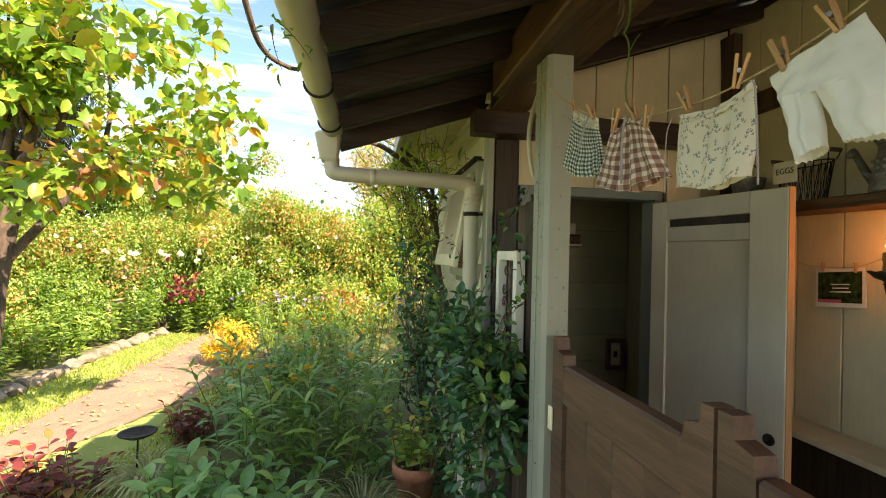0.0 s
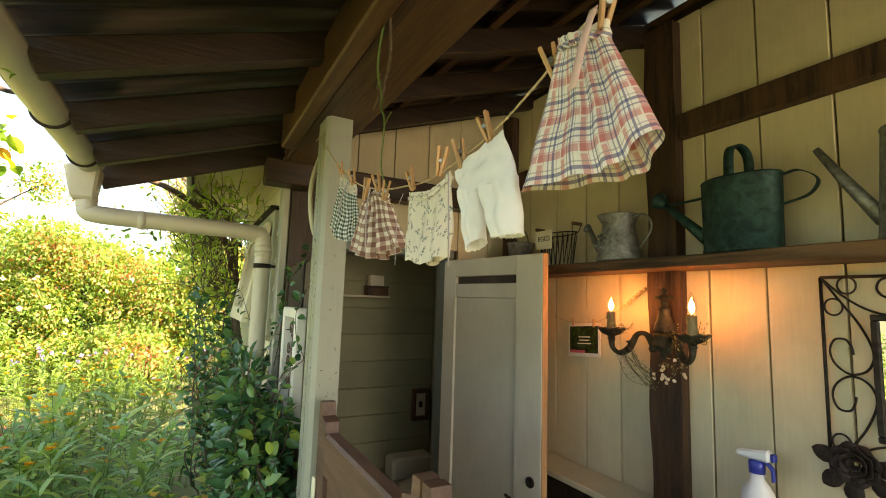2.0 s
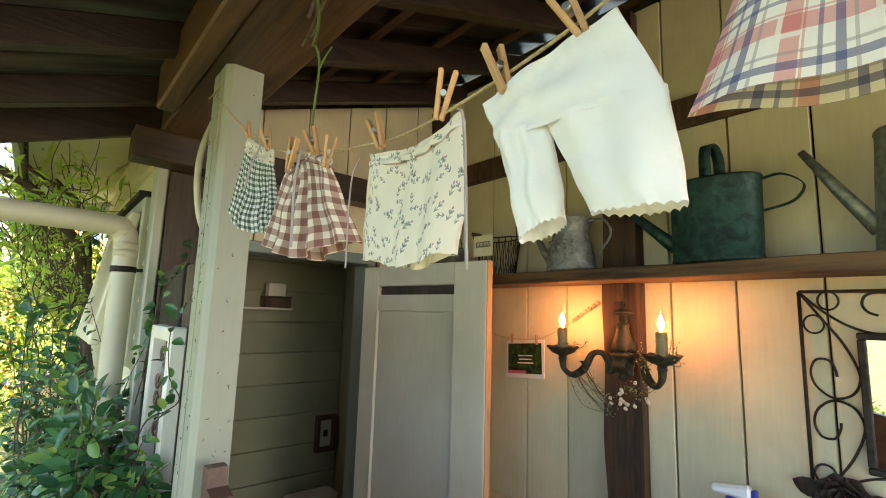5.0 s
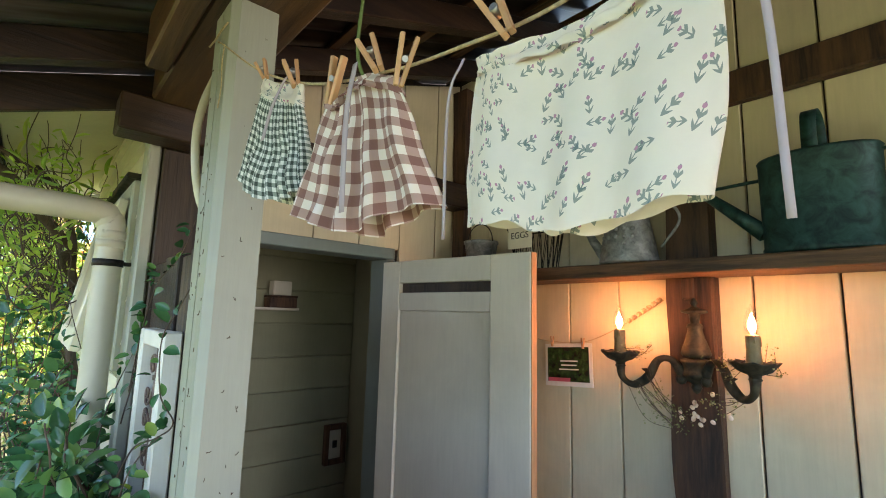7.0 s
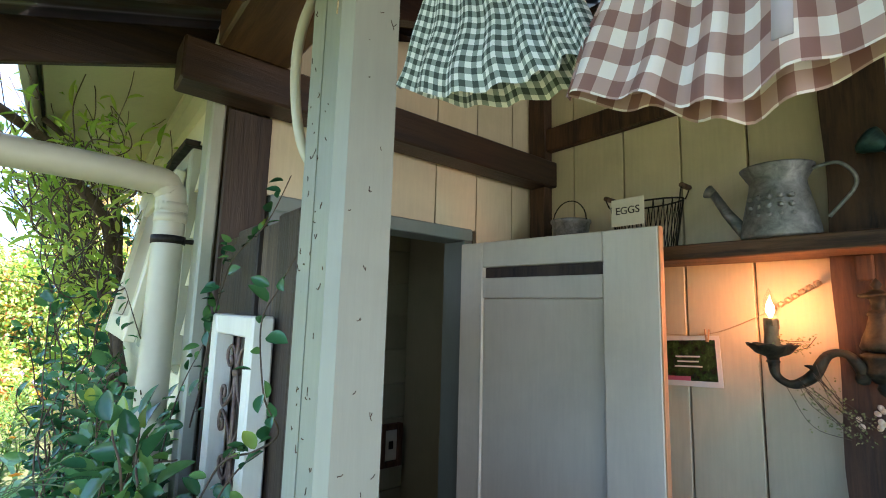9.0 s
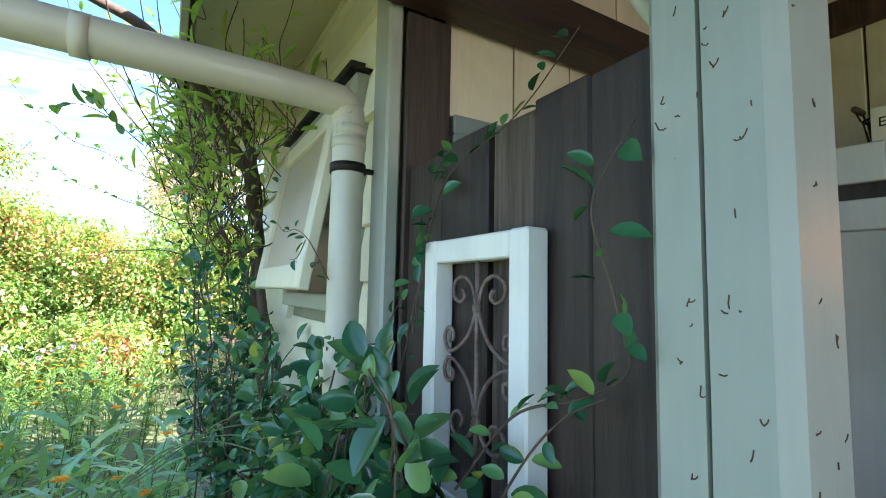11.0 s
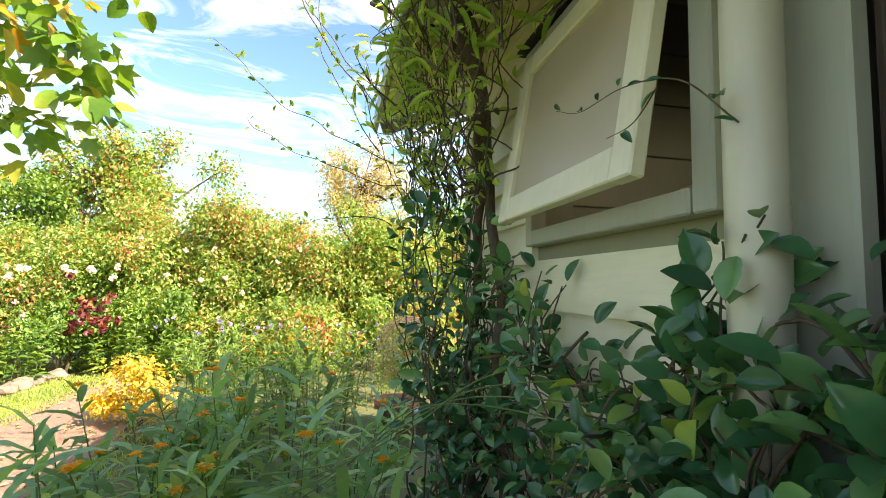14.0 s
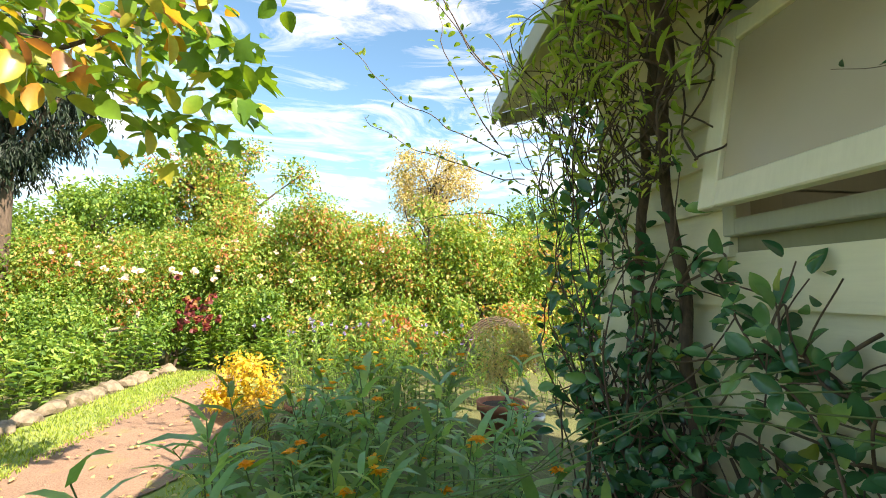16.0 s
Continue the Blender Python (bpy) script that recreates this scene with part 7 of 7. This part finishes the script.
# climber over the siding and the shed's corner
st = []
for i in range(24):
    y0 = RND.uniform(2.5, 3.75)
    st.append(wander((0.56, y0, RND.uniform(0.0, 0.4)), (RND.uniform(0.45, 0.6), y0 + RND.gauss(0, 0.3), RND.uniform(0.8, 1.45)), 6, 0.14))
for i in range(28):
    y0 = RND.uniform(2.5, 3.6)
    z0 = RND.uniform(0.75, 1.42)
    st.append(wander((0.55, y0, z0), (RND.uniform(0.44, 0.58), y0 + RND.choice((-1, 1)) * RND.uniform(0.25, 0.6), z0 + RND.uniform(-0.25, 0.2)), 5, 0.06))
climber("siding_climber", "leafy climber with bare stems over the siding", st, 0.064, 0.042, stem_r=0.0045, jitter=0.04)
bm = bmesh.new()
for i in range(15):
    y0, z0 = RND.uniform(2.55, 3.9), RND.uniform(0.4, 1.05)
    ln = spline(wander((RND.uniform(0.55, 0.6), y0, z0), (RND.uniform(0.52, 0.6), y0 + RND.gauss(0, 0.5), z0 + RND.uniform(-0.3, 0.3)), 6, 0.11), 8)
    r0 = RND.choice((0.003, 0.004, 0.006, 0.01))
    tube(bm, ln, [r0 * (1 - 0.5 * k / len(ln)) for k in range(len(ln))], 6, False)
tagged(part("bare_stems", bm, M_VINE), "tangled bare brown vine stems on the siding", "vine", kind="stuff")
climber("sash_sprig", "thin leafy sprig hanging before the window sash", [[(0.5, 2.43, 1.6), (0.475, 2.51, 1.69), (0.47, 2.65, 1.735), (0.47, 2.8, 1.745), (0.47, 2.91, 1.785)], [(0.475, 2.56, 1.7), (0.47, 2.62, 1.66), (0.468, 2.7, 1.655)]], 0.045, 0.07, stem_r=0.0016, jitter=0.004, aspect=0.36, petiole=0.008)
bm = bmesh.new()
for k in range(4):
    tube(bm, spline([(0.5, 3.0 - 0.1 * k, 1.2 - 0.03 * k), (0.36, 3.2, 1.106 - 0.02 * k), (0.2, 3.3 + 0.05 * k, 0.96), (0.0, 3.4 + 0.05 * k, 0.84 - 0.03 * k), (-0.25, 3.5, 0.78 - 0.05 * k)], 8), 0.0022, 5, False)
tagged(part("trailing_stems", bm, M_GSTEM), "pale green trailing stems across the border", "vine", kind="stuff")
st = []
for i in range(30):
    y0 = RND.uniform(3.7, 4.4)
    st.append(wander((0.5 + RND.gauss(0, 0.07), y0, RND.uniform(0, 0.9)), (RND.uniform(0.2, 0.62), y0 + RND.gauss(0, 0.15), RND.uniform(0.9, 2.35) if i % 3 else RND.uniform(1.5, 2.0)), 5, 0.1))
climber("corner_climber", "dense climber covering the shed's corner", st, 0.062, 0.042, stem_r=0.005)
st = [[(0.58, 3.55, 0), (0.56, 3.5, 0.9), (0.55, 3.6, 1.6), (0.5, 3.55, 2.05), (0.35, 3.7, 2.38), (0.1, 3.9, 2.6)], [(0.58, 3.95, 0), (0.54, 3.9, 0.9), (0.55, 3.75, 1.7), (0.45, 3.5, 2.2), (0.2, 3.2, 2.36)],
      [(0.52, 3.6, 1.9), (0.3, 3.2, 2.2), (0.1, 2.9, 2.28), (-0.1, 2.75, 2.32)]]
wv = thing("old_vine", "thick brown twisting vine on the shed wall", "vine", st[0][0])
for s in st:
    ln = spline(s, 10)
    bm = bmesh.new()
    tube(bm, [p + Vector((noise.noise(p * 4), noise.noise(p * 4 + Vector((5, 0, 0))), 0)) * 0.04 for p in ln], [0.026 * (1 - 0.6 * i / len(ln)) for i in range(len(ln))], 8)
    part("woody_stem", bm, M_VINE, wv)
st = [wander((0.45, RND.uniform(3.3, 4.5), 1.7), (RND.uniform(0.0, 0.5), RND.uniform(2.7, 4.9), RND.uniform(2.1, 2.6)), 5, 0.1) for _ in range(55)]
climber("upper_climber", "thin twiggy climber under the shed's eave", st, 0.05, 0.085, leafmat=M_LF_SHOOT, stem_r=0.0035, aspect=0.35)
st = []
for i in range(44):
    a = Vector((RND.uniform(0.2, 0.52), RND.uniform(2.75, 3.9), RND.uniform(1.9, 2.2)))
    st.append(wander(a, a + Vector((RND.gauss(-0.05, 0.1), RND.gauss(0, 0.2), RND.uniform(0.12, 0.36))), 5, 0.05))
climber("eave_bamboo", "bright narrow-leaved shoots crowding under the shed's eave", st, 0.08, 0.065, leafmat=M_LF_SHOOT, stem_r=0.003, aspect=0.17, jitter=0.03, petiole=0.01)
climber("near_rose_leaves", "serrated rose leaves hanging below the rain pipe", [[(0.1, 2.95, 1.98), (0.02, 2.92, 2.03), (-0.04, 2.9, 2.05), (-0.1, 2.9, 2.04)], [(0.02, 2.92, 2.03), (-0.02, 2.9, 2.08), (-0.05, 2.88, 2.1)]], 0.05, 0.028, leafmat=M_LF_GREEN, stem_r=0.0018, jitter=0.004, petiole=0.01, aspect=0.55)
st = [[(0.3, 4.9, 2.15), (-0.05, 4.9, 2.3), (-0.4, 4.8, 2.45), (-0.75, 4.7, 2.75)], [(0.35, 4.7, 1.95), (0.0, 4.8, 2.05), (-0.35, 4.9, 2.2), (-0.6, 4.95, 2.4)], [(0.3, 4.6, 2.4), (0.0, 4.5, 2.6), (-0.25, 4.4, 2.9), (-0.45, 4.3, 3.2)],
      [(0.3, 4.9, 1.75), (0.0, 5.0, 1.8), (-0.3, 5.0, 1.75)], [(0.1, 4.2, 2.3), (-0.2, 4.1, 2.6), (-0.3, 4.0, 3.0)], [(0.2, 4.8, 2.2), (-0.1, 4.7, 2.6), (-0.2, 4.6, 3.1)]]
climber("rose_sprays", "long arching rose shoots against the sky", st, 0.04, 0.04, leafmat=M_LF_GREEN, stem_r=0.004, jitter=0.06)

# bare vine round the gutter, with a few leaves
gv = climber("gutter_vine", "dark bare vine curling round the gutter", [[(-0.45, 0.9, 2.75), (-0.4, 1.25, 2.55), (-0.37, 1.45, 2.36), (-0.33, 1.56, 2.27), (-0.26, 1.6, 2.24), (-0.2, 1.62, 2.29)]], 0.04, 0.25, leafmat=M_LF_GREEN, stem_r=0.013, jitter=0.03)
climber("gutter_sprig", "small green fern sprigs growing in the gutter", [[(-0.25, 1.2, 2.2), (-0.24, 1.22, 2.15), (-0.22, 1.22, 2.1)], [(-0.25, 1.24, 2.24), (-0.2, 1.26, 2.2), (-0.16, 1.27, 2.15)]], 0.03, 0.012, leafmat=M_LF_GREEN, stem_r=0.0015, jitter=0.01, aspect=0.3)
# fallen leaves on the path
n = 260
P = np.stack([rng.uniform(-3.2, -1.7, n), rng.uniform(3.4, 9.0, n), np.full(n, 0.04)], 1)
litter = thing("fallen_leaves", "scattered dry leaves on the garden path", "leaves", (-2.5, 6.0, 0.03), kind="stuff")
leaf_sheet("dry_leaf", P, unit(rand_unit(n) * np.array([1, 1, 0.1])), unit(rand_unit(n) * 0.2 + np.array([0, 0, 1.0])), 0.05, 0.03, M_LF_BIRCH, litter, LEAF_OVAL)
